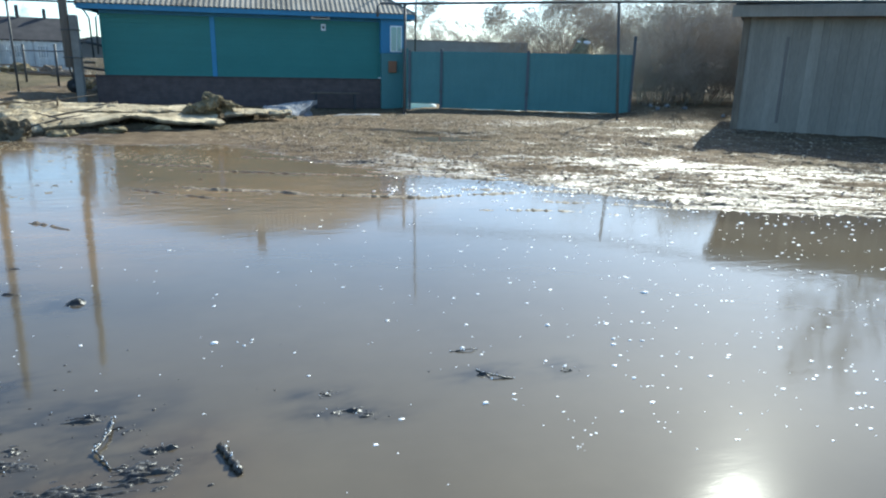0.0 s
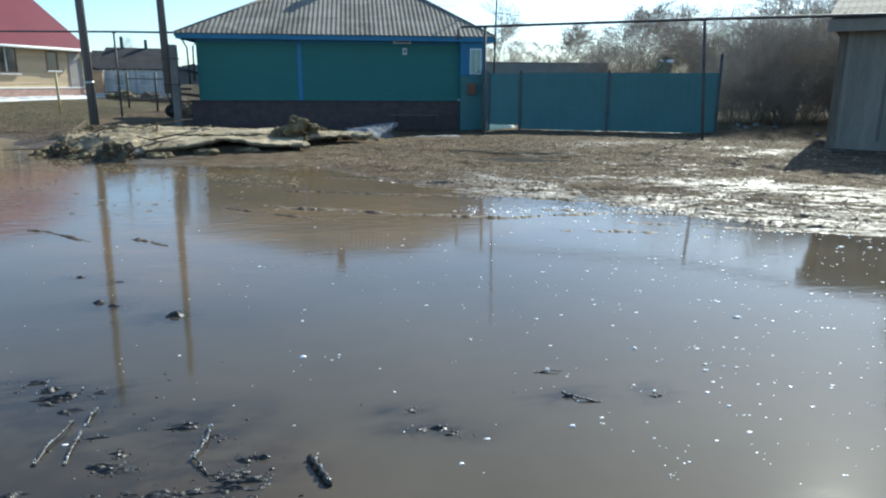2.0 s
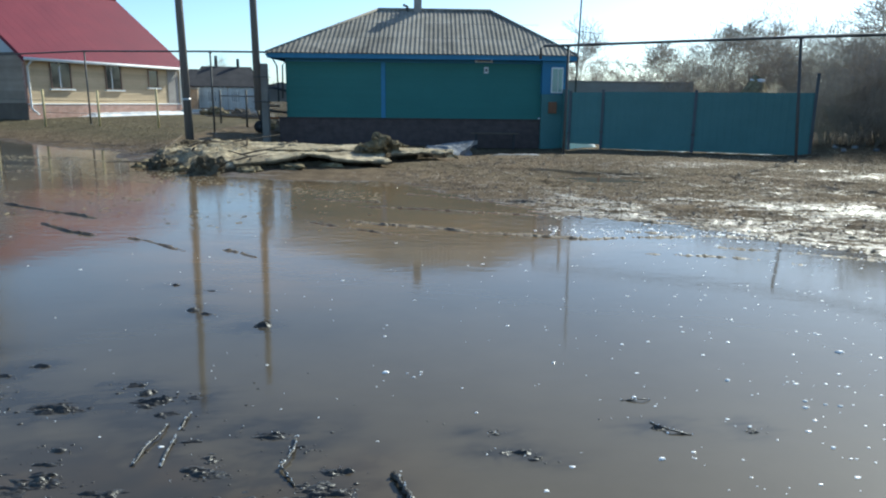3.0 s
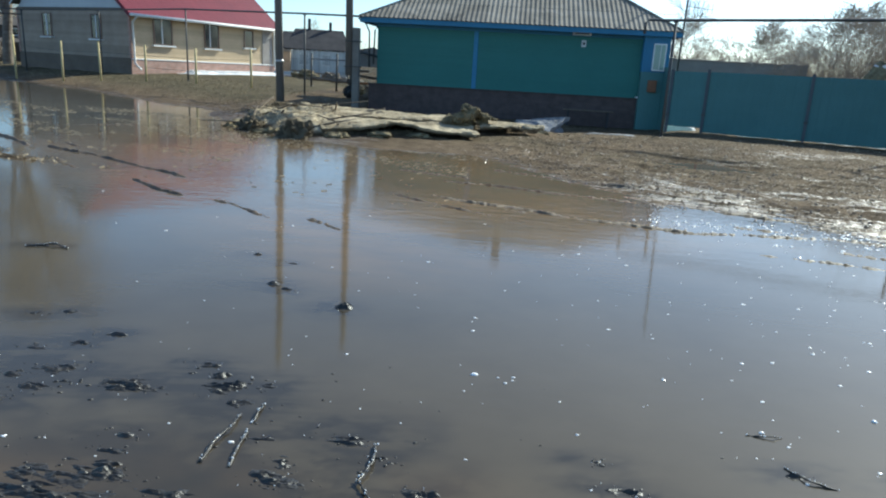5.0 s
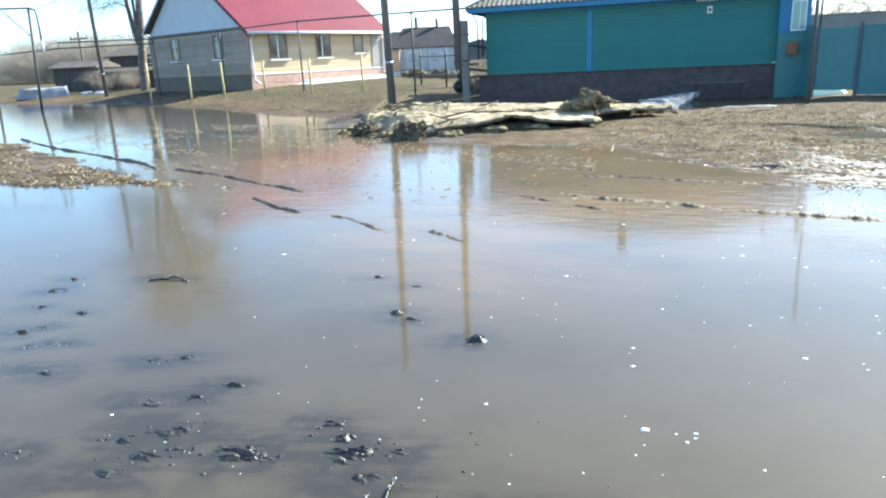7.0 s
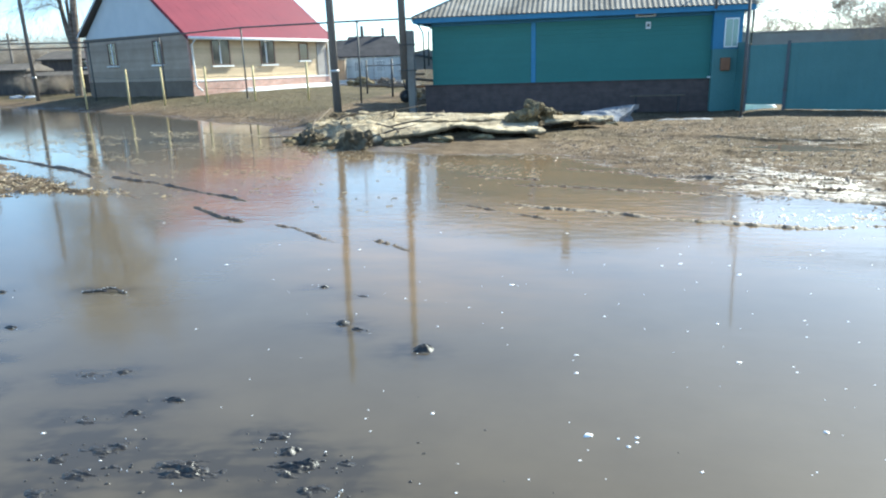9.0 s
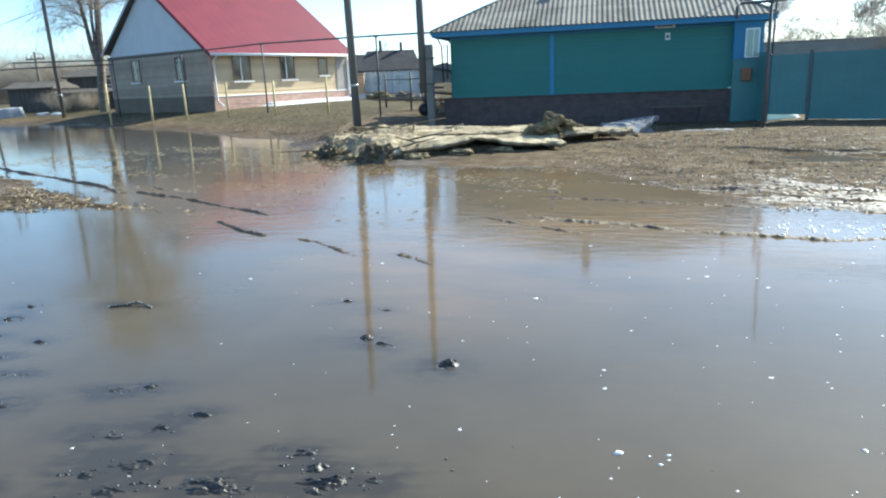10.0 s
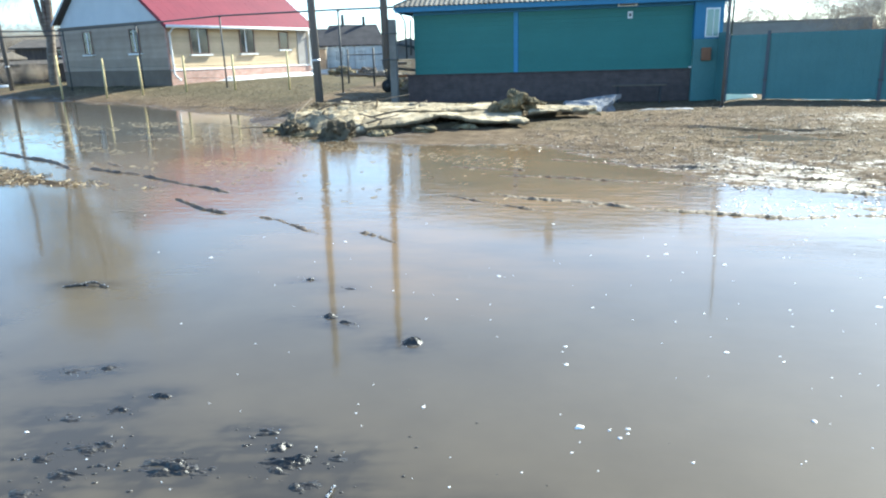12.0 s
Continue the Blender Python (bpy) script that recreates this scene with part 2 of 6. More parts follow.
def plain(name, c1, c2, scale=3.0, rough=0.75, spec=0.3, metal=0.0, grain=40.0, bumps=0.15, stretch=None, dist=0.01, var=0.12):
    """Two tones of one stuff, blotched at a large and a fine scale, with a fine relief."""
    m, n, l, b = material(name, rough, spec, metal)
    big = noise_tex(n, l, scale, 5, 0.6, stretch)
    fine = noise_tex(n, l, grain, 3, 0.6, stretch)
    col = mix(n, l, ramp(n, l, big, ((0.3, (0, 0, 0)), (0.7, (1, 1, 1)))), c1, c2)
    col = mix(n, l, 0.35, col, ramp(n, l, fine, ((0.25, (0.35,) * 3), (0.75, (0.75,) * 3))), "OVERLAY")
    if var:
        info = n.new("ShaderNodeObjectInfo")
        hs = n.new("ShaderNodeHueSaturation")
        mr = n.new("ShaderNodeMapRange")
        mr.inputs[3].default_value, mr.inputs[4].default_value = 1 - var, 1 + var
        l.new(info.outputs["Random"], mr.inputs[0])
        l.new(mr.outputs[0], hs.inputs["Value"])
        l.new(col, hs.inputs["Color"])
        col = hs.outputs[0]
    l.new(col, b.inputs["Base Color"])
    rr = n.new("ShaderNodeMapRange")
    rr.inputs[3].default_value, rr.inputs[4].default_value = max(rough - 0.1, 0.02), min(rough + 0.1, 1)
    l.new(big, rr.inputs[0])
    l.new(rr.outputs[0], b.inputs["Roughness"])
    if bumps:
        bump(n, l, b, fine, bumps, dist)
    return m


def ground_material():
    m, n, l, b = material("soil", 0.8, 0.4)
    def attr(name):
        a = n.new("ShaderNodeAttribute")
        a.attribute_name = name
        return a.outputs["Fac"]
    wet, grass = attr("wet"), attr("grass")
    big, mid, fine = noise_tex(n, l, 0.45, 5), noise_tex(n, l, 3.0, 5, 0.65), noise_tex(n, l, 24, 6, 0.75, (0.7, 1.4, 1.0), turn=-0.38)
    soil = mix(n, l, ramp(n, l, mid, ((0.3, (0, 0, 0)), (0.7, (1, 1, 1)))), (0.094, 0.064, 0.039), (0.215, 0.155, 0.097))
    turf = mix(n, l, ramp(n, l, mid, ((0.35, (0, 0, 0)), (0.65, (1, 1, 1)))), (0.064, 0.051, 0.030), (0.134, 0.108, 0.062))
    dry = mix(n, l, grass, soil, turf)
    mud = mix(n, l, ramp(n, l, mid, ((0.3, (0, 0, 0)), (0.7, (1, 1, 1)))), (0.052, 0.035, 0.022), (0.120, 0.084, 0.054))
    col = mix(n, l, wet, dry, mud)
    col = mix(n, l, 0.6, col, ramp(n, l, fine, ((0.32, (0.25,) * 3), (0.68, (0.78,) * 3))), "OVERLAY")
    col = mix(n, l, 0.5, col, ramp(n, l, big, ((0.35, (0.35,) * 3), (0.65, (0.65,) * 3))), "OVERLAY")
    l.new(col, b.inputs["Base Color"])
    # a film of water: the wetter the ground, the more of it shines
    streak = noise_tex(n, l, 1.0, 7, 0.78, (1.2, 13.0, 1.0), turn=-0.38)
    slick = n.new("ShaderNodeMath")
    slick.operation = "MULTIPLY_ADD"
    slick.inputs[1].default_value = 0.215
    l.new(wet, slick.inputs[0])
    l.new(streak, slick.inputs[2])
    shine = ramp(n, l, slick.outputs[0], ((0.655, (0, 0, 0)), (0.70, (1, 1, 1))))
    sp = n.new("ShaderNodeMapRange")
    sp.inputs[3].default_value, sp.inputs[4].default_value = 0.12, 1.0
    l.new(shine, sp.inputs[0])
    l.new(sp.outputs[0], b.inputs["Specular IOR Level"])
    rr = n.new("ShaderNodeMapRange")
    rr.inputs[3].default_value, rr.inputs[4].default_value = 0.9, 0.42
    l.new(shine, rr.inputs[0])
    l.new(rr.outputs[0], b.inputs["Roughness"])
    rel = n.new("ShaderNodeMath")
    rel.operation = "MULTIPLY_ADD"
    rel.inputs[1].default_value = 1.6
    l.new(noise_tex(n, l, 20, 6, 0.75, (0.7, 1.9, 1.0), turn=-0.38), rel.inputs[0])
    l.new(fine, rel.inputs[2])
    bump(n, l, b, rel.outputs[0], 0.6, 0.03)
    return m


def water_material():
    m, n, l, b = material("muddy_water", 0.045, 0.5)
    b.inputs["IOR"].default_value = 1.333
    big, mid = noise_tex(n, l, 0.35, 4), noise_tex(n, l, 1.6, 5, 0.65)
    silt = mix(n, l, ramp(n, l, big, ((0.35, (0, 0, 0)), (0.65, (1, 1, 1)))), (0.088, 0.0715, 0.050), (0.113, 0.093, 0.066))
    silt = mix(n, l, 0.3, silt, ramp(n, l, mid, ((0.3, (0.38,) * 3), (0.7, (0.62,) * 3))), "OVERLAY")
    a = n.new("ShaderNodeAttribute")
    a.attribute_name = "shoal"
    silt = mix(n, l, a.outputs["Fac"], silt, (0.044, 0.038, 0.031))
    # brown of the muddy shallows; also paints the house's reflection into the colour
    s = n.new("ShaderNodeAttribute")
    s.attribute_name = "brown_tint"
    film = n.new("ShaderNodeMath")
    film.operation = "MULTIPLY"
    l.new(s.outputs["Fac"], film.inputs[0])
    l.new(ramp(n, l, noise_tex(n, l, 1.0, 6, 0.68, (0.8, 2.6, 1.0)), ((0.34, (0.45,) * 3), (0.62, (1, 1, 1)))), film.inputs[1])
    silt = mix(n, l, film.outputs[0], silt, (0.205, 0.132, 0.068))
    l.new(silt, b.inputs["Base Color"])
    fr = n.new("ShaderNodeMapRange")
    fr.inputs[3].default_value, fr.inputs[4].default_value = 0.055, 0.085
    l.new(film.outputs[0], fr.inputs[0])
    l.new(fr.outputs[0], b.inputs["Roughness"])
    b.inputs["Coat Weight"].default_value, b.inputs["Coat Roughness"].default_value, b.inputs["Coat IOR"].default_value = 0.03, 0.2, 1.333
    c = n.new("ShaderNodeAttribute")
    c.attribute_name = "ripple"
    wave = noise_tex(n, l, 1.0, 4, 0.55, (3.2, 9.0, 1.0))
    h = n.new("ShaderNodeMath")
    h.operation = "MULTIPLY"
    l.new(wave, h.inputs[0])
    l.new(c.outputs["Fac"], h.inputs[1])
    bump(n, l, b, h.outputs[0], 0.5, 0.02)
    return m


def brick_material(name, c1, c2, mortar):
    m, n, l, b = material(name, 0.85, 0.2)
    tc = n.new("ShaderNodeTexCoord")
    sep, comb, add = n.new("ShaderNodeSeparateXYZ"), n.new("ShaderNodeCombineXYZ"), n.new("ShaderNodeMath")
    l.new(tc.outputs["Object"], sep.inputs[0])
    l.new(sep.outputs[0], add.inputs[0]), l.new(sep.outputs[1], add.inputs[1])
    l.new(add.outputs[0], comb.inputs[0]), l.new(sep.outputs[2], comb.inputs[1])
    t = n.new("ShaderNodeTexBrick")
    t.inputs["Color1"].default_value, t.inputs["Color2"].default_value, t.inputs["Mortar"].default_value = (*c1, 1), (*c2, 1), (*mortar, 1)
    t.inputs["Scale"].default_value, t.inputs["Mortar Size"].default_value = 1.0, 0.012
    t.inputs["Brick Width"].default_value, t.inputs["Row Height"].default_value = 0.26, 0.077
    l.new(comb.outputs[0], t.inputs["Vector"])
    col = mix(n, l, 0.4, t.outputs["Color"], ramp(n, l, noise_tex(n, l, 5), ((0.3, (0.3,) * 3), (0.7, (0.7,) * 3))), "OVERLAY")
    l.new(col, b.inputs["Base Color"])
    inv = n.new("ShaderNodeMath")
    inv.operation = "SUBTRACT"
    inv.inputs[0].default_value = 1.0
    l.new(t.outputs["Fac"], inv.inputs[1])
    bump(n, l, b, inv.outputs[0], 0.6, 0.01)
    return m


def glass_material(name, tint):
    m, n, l, b = material(name, 0.05, 0.6)
    b.inputs["Base Color"].default_value = (*tint, 1)
    bump(n, l, b, noise_tex(n, l, 3.0, 2), 0.05, 0.01)
    return m


def heap_material():
    """Pale dry crust over dark wet earth, by the crust attribute; the dark also paints shade."""
    m, n, l, b = material("turf_crust", 0.95, 0.1)
    a = n.new("ShaderNodeAttribute")
    a.attribute_name = "crust"
    big, fine = noise_tex(n, l, 2.0, 5, 0.65), noise_tex(n, l, 20, 4, 0.7)
    pale = mix(n, l, ramp(n, l, big, ((0.3, (0, 0, 0)), (0.7, (1, 1, 1)))), (0.38, 0.30, 0.192), (0.70, 0.585, 0.41))
    earth = mix(n, l, ramp(n, l, big, ((0.3, (0, 0, 0)), (0.7, (1, 1, 1)))), (0.05, 0.037, 0.024), (0.11, 0.082, 0.05))
    gap = n.new("ShaderNodeMath")
    gap.operation = "MULTIPLY"
    l.new(a.outputs["Fac"], gap.inputs[0])
    l.new(ramp(n, l, noise_tex(n, l, 4.0, 6, 0.75, (0.8, 2.2, 1.0)), ((0.33, (0.15,) * 3), (0.42, (1, 1, 1)))), gap.inputs[1])
    col = mix(n, l, gap.outputs[0], earth, pale)
    col = mix(n, l, 0.4, col, ramp(n, l, fine, ((0.3, (0.36,) * 3), (0.7, (0.72,) * 3))), "OVERLAY")
    l.new(col, b.inputs["Base Color"])
    rel = n.new("ShaderNodeMath")
    rel.operation = "MULTIPLY_ADD"
    rel.inputs[1].default_value = 1.4
    l.new(noise_tex(n, l, 7.0, 5, 0.7, (0.5, 2.4, 1.0)), rel.inputs[0])
    l.new(fine, rel.inputs[2])
    bump(n, l, b, rel.outputs[0], 0.7, 0.04)
    return m


TURF_CRUST = heap_material()
SOIL, WATER = ground_material(), water_material()
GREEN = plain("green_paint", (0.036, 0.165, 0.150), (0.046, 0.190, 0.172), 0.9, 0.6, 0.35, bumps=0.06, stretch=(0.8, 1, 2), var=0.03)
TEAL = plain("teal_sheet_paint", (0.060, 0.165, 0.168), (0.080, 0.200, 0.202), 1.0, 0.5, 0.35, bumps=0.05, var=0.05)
POST_PAINT = plain("dark_brown_paint", (0.056, 0.072, 0.088), (0.085, 0.098, 0.112), 2.0, 0.5, 0.4)
BLUE = plain("blue_paint", (0.030, 0.170, 0.315), (0.045, 0.210, 0.37), 2.0, 0.5, 0.4)
BRICK = brick_material("brown_brick", (0.098, 0.072, 0.068), (0.115, 0.085, 0.080), (0.098, 0.082, 0.080))
PINK_BRICK = brick_material("pink_brick", (0.42, 0.22, 0.17), (0.5, 0.28, 0.22), (0.45, 0.4, 0.35))
TAN_BRICK = brick_material("tan_brick", (0.30, 0.22, 0.15), (0.38, 0.28, 0.20), (0.34, 0.30, 0.25))
def slate_material():
    """Weathered corrugated sheet with random dark streaks, painted in for a shadow across the roof."""
    m = plain("grey_slate", (0.175, 0.157, 0.132), (0.31, 0.28, 0.238), 1.4, 0.85, 0.2, grain=30, bumps=0.3, var=0.15)
    n, l = m.node_tree.nodes, m.node_tree.links
    b = n["Principled BSDF"]
    dark_streak = ramp(n, l, noise_tex(n, l, 0.55, 6, 0.68, (1.0, 0.7, 0.7)), ((0.54, (0, 0, 0)), (0.64, (0.8,) * 3)))
    l.new(mix(n, l, dark_streak, b.inputs["Base Color"].links[0].from_socket, (0.075, 0.068, 0.060)), b.inputs["Base Color"])
    return m


SLATE = slate_material()
RED = plain("red_sheet_paint", (0.132, 0.017, 0.031), (0.170, 0.024, 0.040), 0.8, 0.6, 0.25, bumps=0.05)
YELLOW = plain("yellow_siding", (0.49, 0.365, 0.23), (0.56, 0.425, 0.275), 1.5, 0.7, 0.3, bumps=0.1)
# gable side: siding and plinth darker and greyer than on the long front
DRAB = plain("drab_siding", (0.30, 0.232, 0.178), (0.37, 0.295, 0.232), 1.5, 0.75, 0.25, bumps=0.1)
DRAB_PLINTH = plain("drab_plinth", (0.150, 0.117, 0.092), (0.205, 0.162, 0.128), 1.5, 0.85, 0.2, bumps=0.15)
GABLE = plain("grey_blue_siding", (0.50, 0.53, 0.56), (0.58, 0.60, 0.62), 1.2, 0.6, 0.3)
WHITE = plain("white_plastic", (0.74, 0.74, 0.72), (0.80, 0.80, 0.79), 3, 0.45, 0.4, bumps=0.05)
PANE = glass_material("window_pane", (0.02, 0.025, 0.03))
# pale glass colour that paints in the sky's reflection
BRIGHT_PANE = glass_material("bright_pane", (0.22, 0.34, 0.31))
WOOD = plain("weathered_wood", (0.10, 0.08, 0.062), (0.19, 0.155, 0.12), 3, 0.85, 0.2, grain=25, bumps=0.4, stretch=(6, 6, 0.5))
TAR_WOOD = plain("dark_pole_wood", (0.12, 0.105, 0.095), (0.19, 0.168, 0.148), 3, 0.8, 0.25, grain=25, bumps=0.4, stretch=(6, 6, 0.4))
STAKE = plain("yellow_stake_paint", (0.46, 0.36, 0.17), (0.60, 0.49, 0.27), 4, 0.7, 0.3, grain=30)
CONCRETE = plain("concrete", (0.17, 0.16, 0.145), (0.26, 0.245, 0.22), 3, 0.9, 0.2, grain=30, bumps=0.3)
PIPE = plain("dark_steel_pipe", (0.045, 0.05, 0.055), (0.09, 0.085, 0.08), 4, 0.6, 0.4, grain=30)
STEEL = plain("galvanised_steel", (0.45, 0.46, 0.47), (0.56, 0.57, 0.58), 4, 0.4, 0.5, metal=0.7, bumps=0.05)
METER = plain("faded_brown_paint", (0.20, 0.095, 0.055), (0.26, 0.13, 0.075), 6, 0.7, 0.3)
FRAME = plain("brown_window_frame", (0.17, 0.10, 0.075), (0.23, 0.145, 0.11), 4, 0.6, 0.3)
RUST = plain("rusty_orange_paint", (0.34, 0.12, 0.045), (0.42, 0.17, 0.07), 6, 0.7, 0.3)
CLOD = plain("rooty_turf_clod", (0.13, 0.10, 0.06), (0.33, 0.27, 0.165), 3.5, 0.95, 0.1, grain=22, bumps=0.9, dist=0.04)
WET_CLOD = plain("wet_turf_clod", (0.065, 0.053, 0.038), (0.17, 0.135, 0.088), 4, 0.9, 0.15, grain=22, bumps=0.8, dist=0.03)
MUD = plain("wet_mud", (0.016, 0.014, 0.012), (0.042, 0.036, 0.030), 9, 0.38, 0.5, grain=60, bumps=0.5, dist=0.01)
DIRTY_SNOW = plain("dirty_snow", (0.15, 0.15, 0.155), (0.32, 0.325, 0.34), 2.6, 0.9, 0.2, grain=18, bumps=0.6, dist=0.03)
PALE_SNOW = plain("packed_snow", (0.26, 0.28, 0.31), (0.40, 0.42, 0.45), 1.2, 0.9, 0.2, grain=18, bumps=0.4, dist=0.03)
SNOW = plain("old_snow", (0.62, 0.63, 0.65), (0.80, 0.81, 0.83), 2.2, 0.9, 0.2, grain=18, bumps=0.5, dist=0.03)
FLECK_WHITE = plain("white_fleck", (0.84, 0.84, 0.83), (0.92, 0.92, 0.91), 20, 0.25, 0.6, bumps=0)
BARK = plain("grey_bark", (0.20, 0.17, 0.14), (0.31, 0.27, 0.23), 6, 0.9, 0.1, grain=30)
BIRCH = plain("birch_bark", (0.10, 0.082, 0.066), (0.26, 0.225, 0.19), 2.2, 0.85, 0.15, grain=20, stretch=(1, 1, 3))
TWIG = plain("brown_twigs", (0.30, 0.25, 0.20), (0.44, 0.38, 0.315), 3, 0.9, 0.1, bumps=0)
DARK_RUT = plain("dark_rut_mud", (0.045, 0.034, 0.025), (0.145, 0.106, 0.072), 6, 0.5, 0.35, grain=45, bumps=0.8, dist=0.03)
RUT_MUD = plain("rut_mud", (0.060, 0.044, 0.031), (0.26, 0.20, 0.135), 6, 0.55, 0.35, grain=45, bumps=0.8, dist=0.03)
CRUMB = plain("wet_crumb", (0.05, 0.036, 0.026), (0.12, 0.088, 0.06), 9, 0.2, 1.0, bumps=0)
LITTER = plain("brown_litter", (0.15, 0.115, 0.075), (0.42, 0.34, 0.23), 3, 0.9, 0.1, bumps=0)
DARK_ROOF = plain("dark_roofing", (0.045, 0.042, 0.045), (0.085, 0.08, 0.08), 1.2, 0.85, 0.2)
SHED_BROWN = plain("brown_shed_boards", (0.070, 0.062, 0.058), (0.135, 0.115, 0.102), 1.6, 0.9, 0.15, grain=14, bumps=0.4, stretch=(4, 4, 0.4))
SHED_ROOF = plain("faded_roofing_felt", (0.075, 0.066, 0.060), (0.125, 0.110, 0.096), 1.2, 0.9, 0.15)
PALE_BOARD = plain("grey_blue_boards", (0.30, 0.36, 0.40), (0.42, 0.48, 0.52), 1.5, 0.8, 0.2)
PLASTER = plain("dull_plaster", (0.26, 0.23, 0.21), (0.36, 0.33, 0.30), 1.0, 0.9, 0.2)
SHED_WALL = plain("grey_shed_wall", (0.205, 0.182, 0.152), (0.265, 0.238, 0.20), 0.8, 0.9, 0.15, grain=14, bumps=0.3, stretch=(3, 3, 0.5))
DRY_STRAW = plain("dry_straw", (0.28, 0.215, 0.125), (0.56, 0.455, 0.29), 3.0, 0.85, 0.15, bumps=0)
RUBBER = plain("black_rubber", (0.02, 0.02, 0.02), (0.035, 0.035, 0.035), 5, 0.8, 0.3)


# ---- mesh helpers ----
def link_mesh(name, verts, faces, mat, parent=None, label="", smooth_shade=False):
    me = bpy.data.meshes.new(name)
    me.from_pydata(verts, [], faces)
    me.materials.append(mat)
    if smooth_shade:
        me.shade_smooth()
    me.update()
    ob = new(name, me)
    if parent:
        ob.parent = parent
    if label:
        ob["label"] = label
    return ob


def part(name, bm, mat, parent=None, label=""):
    me = bpy.data.meshes.new(name)
    bm.normal_update()
    bm.to_mesh(me)
    bm.free()
    me.materials.append(mat)
    ob = new(name, me)
    if parent:
        ob.parent = parent
    if label:
        ob["label"] = label
    return ob


def thing(name, x, y, z, rz, label, category, group="", kind=""):
    ob = new(name)
    ob.matrix_basis = pose(x, y, z, 0, 0, rz)
    return tagged(ob, label, category, group, kind)


def box(bm, x0, y0, z0, x1, y1, z1, bevel=0.0):
    made = bmesh.ops.create_cube(bm, size=1)["verts"]
    bmesh.ops.scale(bm, vec=(x1 - x0, y1 - y0, z1 - z0), verts=made)
    bmesh.ops.translate(bm, vec=((x0 + x1) / 2, (y0 + y1) / 2, (z0 + z1) / 2), verts=made)
    if bevel:
        edges = list({e for v in made for e in v.link_edges})
        bmesh.ops.bevel(bm, geom=edges, offset=bevel, segments=1, affect="EDGES")
    return bm


def one_box(*a, **k):
    return box(bmesh.new(), *a, **k)


def prism(bm, poly, lo, hi, axis="y"):
    """A flat outline of (a, b) pairs drawn out along an axis: y takes (x, z), x takes (y, z), z takes (x, y)."""
    def place(a, b, c):
        return {"y": (a, c, b), "x": (c, a, b), "z": (a, b, c)}[axis]
    f = [bm.verts.new(place(a, b, lo)) for a, b in poly]
    g = [bm.verts.new(place(a, b, hi)) for a, b in poly]
    bm.faces.new(f)
    bm.faces.new(g[::-1])
    for i in range(len(poly)):
        j = (i + 1) % len(poly)
        bm.faces.new((f[i], g[i], g[j], f[j]))
    bmesh.ops.recalc_face_normals(bm, faces=bm.faces[:])
    return bm


def tube_data(points, radii, sides=8, verts=None, faces=None, cap=True):
    """A round tube along points."""
    verts, faces = ([], []) if verts is None else (verts, faces)
    pts = [Vector(p) for p in points]
    base = len(verts)
    for i, p in enumerate(pts):
        way = (pts[min(i + 1, len(pts) - 1)] - pts[max(i - 1, 0)]).normalized()
        side = way.cross(Vector((0, 0, 1)) if abs(way.z) < 0.9 else Vector((1, 0, 0))).normalized()
        up = side.cross(way)
        r = radii[i] if isinstance(radii, (list, tuple)) else radii
        for k in range(sides):
            a = 2 * math.pi * k / sides
            verts.append(tuple(p + r * (math.cos(a) * side + math.sin(a) * up)))
    for i in range(len(pts) - 1):
        for k in range(sides):
            a, b = base + i * sides + k, base + i * sides + (k + 1) % sides
            faces.append((a, b, b + sides, a + sides))
    if cap:
        faces.append(tuple(range(base + sides - 1, base - 1, -1)))
        faces.append(tuple(range(base + (len(pts) - 1) * sides, base + len(pts) * sides)))
    return verts, faces


def tube(name, points, radii, mat, parent=None, label="", sides=8):
    v, f = tube_data(points, radii, sides)
    return link_mesh(name, v, f, mat, parent, label, True)


def lump(bm, x, y, z, rx, ry, rz, rng, rough=0.35, sub=2):
    made = bmesh.ops.create_icosphere(bm, subdivisions=sub, radius=1)["verts"]
    off = Vector((rng.uniform(-50, 50), rng.uniform(-50, 50), rng.uniform(-50, 50)))
    turn = rng.uniform(0, 6.28)
    for v in made:
        k = 1 + rough * noise.noise(v.co * 1.3 + off) + 0.6 * rough * noise.noise(v.co * 3.1 + off)
        p = Vector((v.co.x * rx * k, v.co.y * ry * k, v.co.z * rz * k))
        v.co = Vector((x + p.x * math.cos(turn) - p.y * math.sin(turn), y + p.x * math.sin(turn) + p.y * math.cos(turn), z + p.z))
    return bm


# ---- ground and water ----
def spread(lo, hi, fine_lo, fine_hi, step, growth):
    mid = list(np.arange(fine_lo, fine_hi + 1e-6, step))
    out, s, p = [], step, fine_hi
    while p < hi:
        s *= growth
        p += s
        out.append(min(p, hi))
    left, s, p = [], step, fine_lo
    while p > lo:
        s *= growth
        p -= s
        left.append(max(p, lo))
    return np.array(left[::-1] + mid + out)


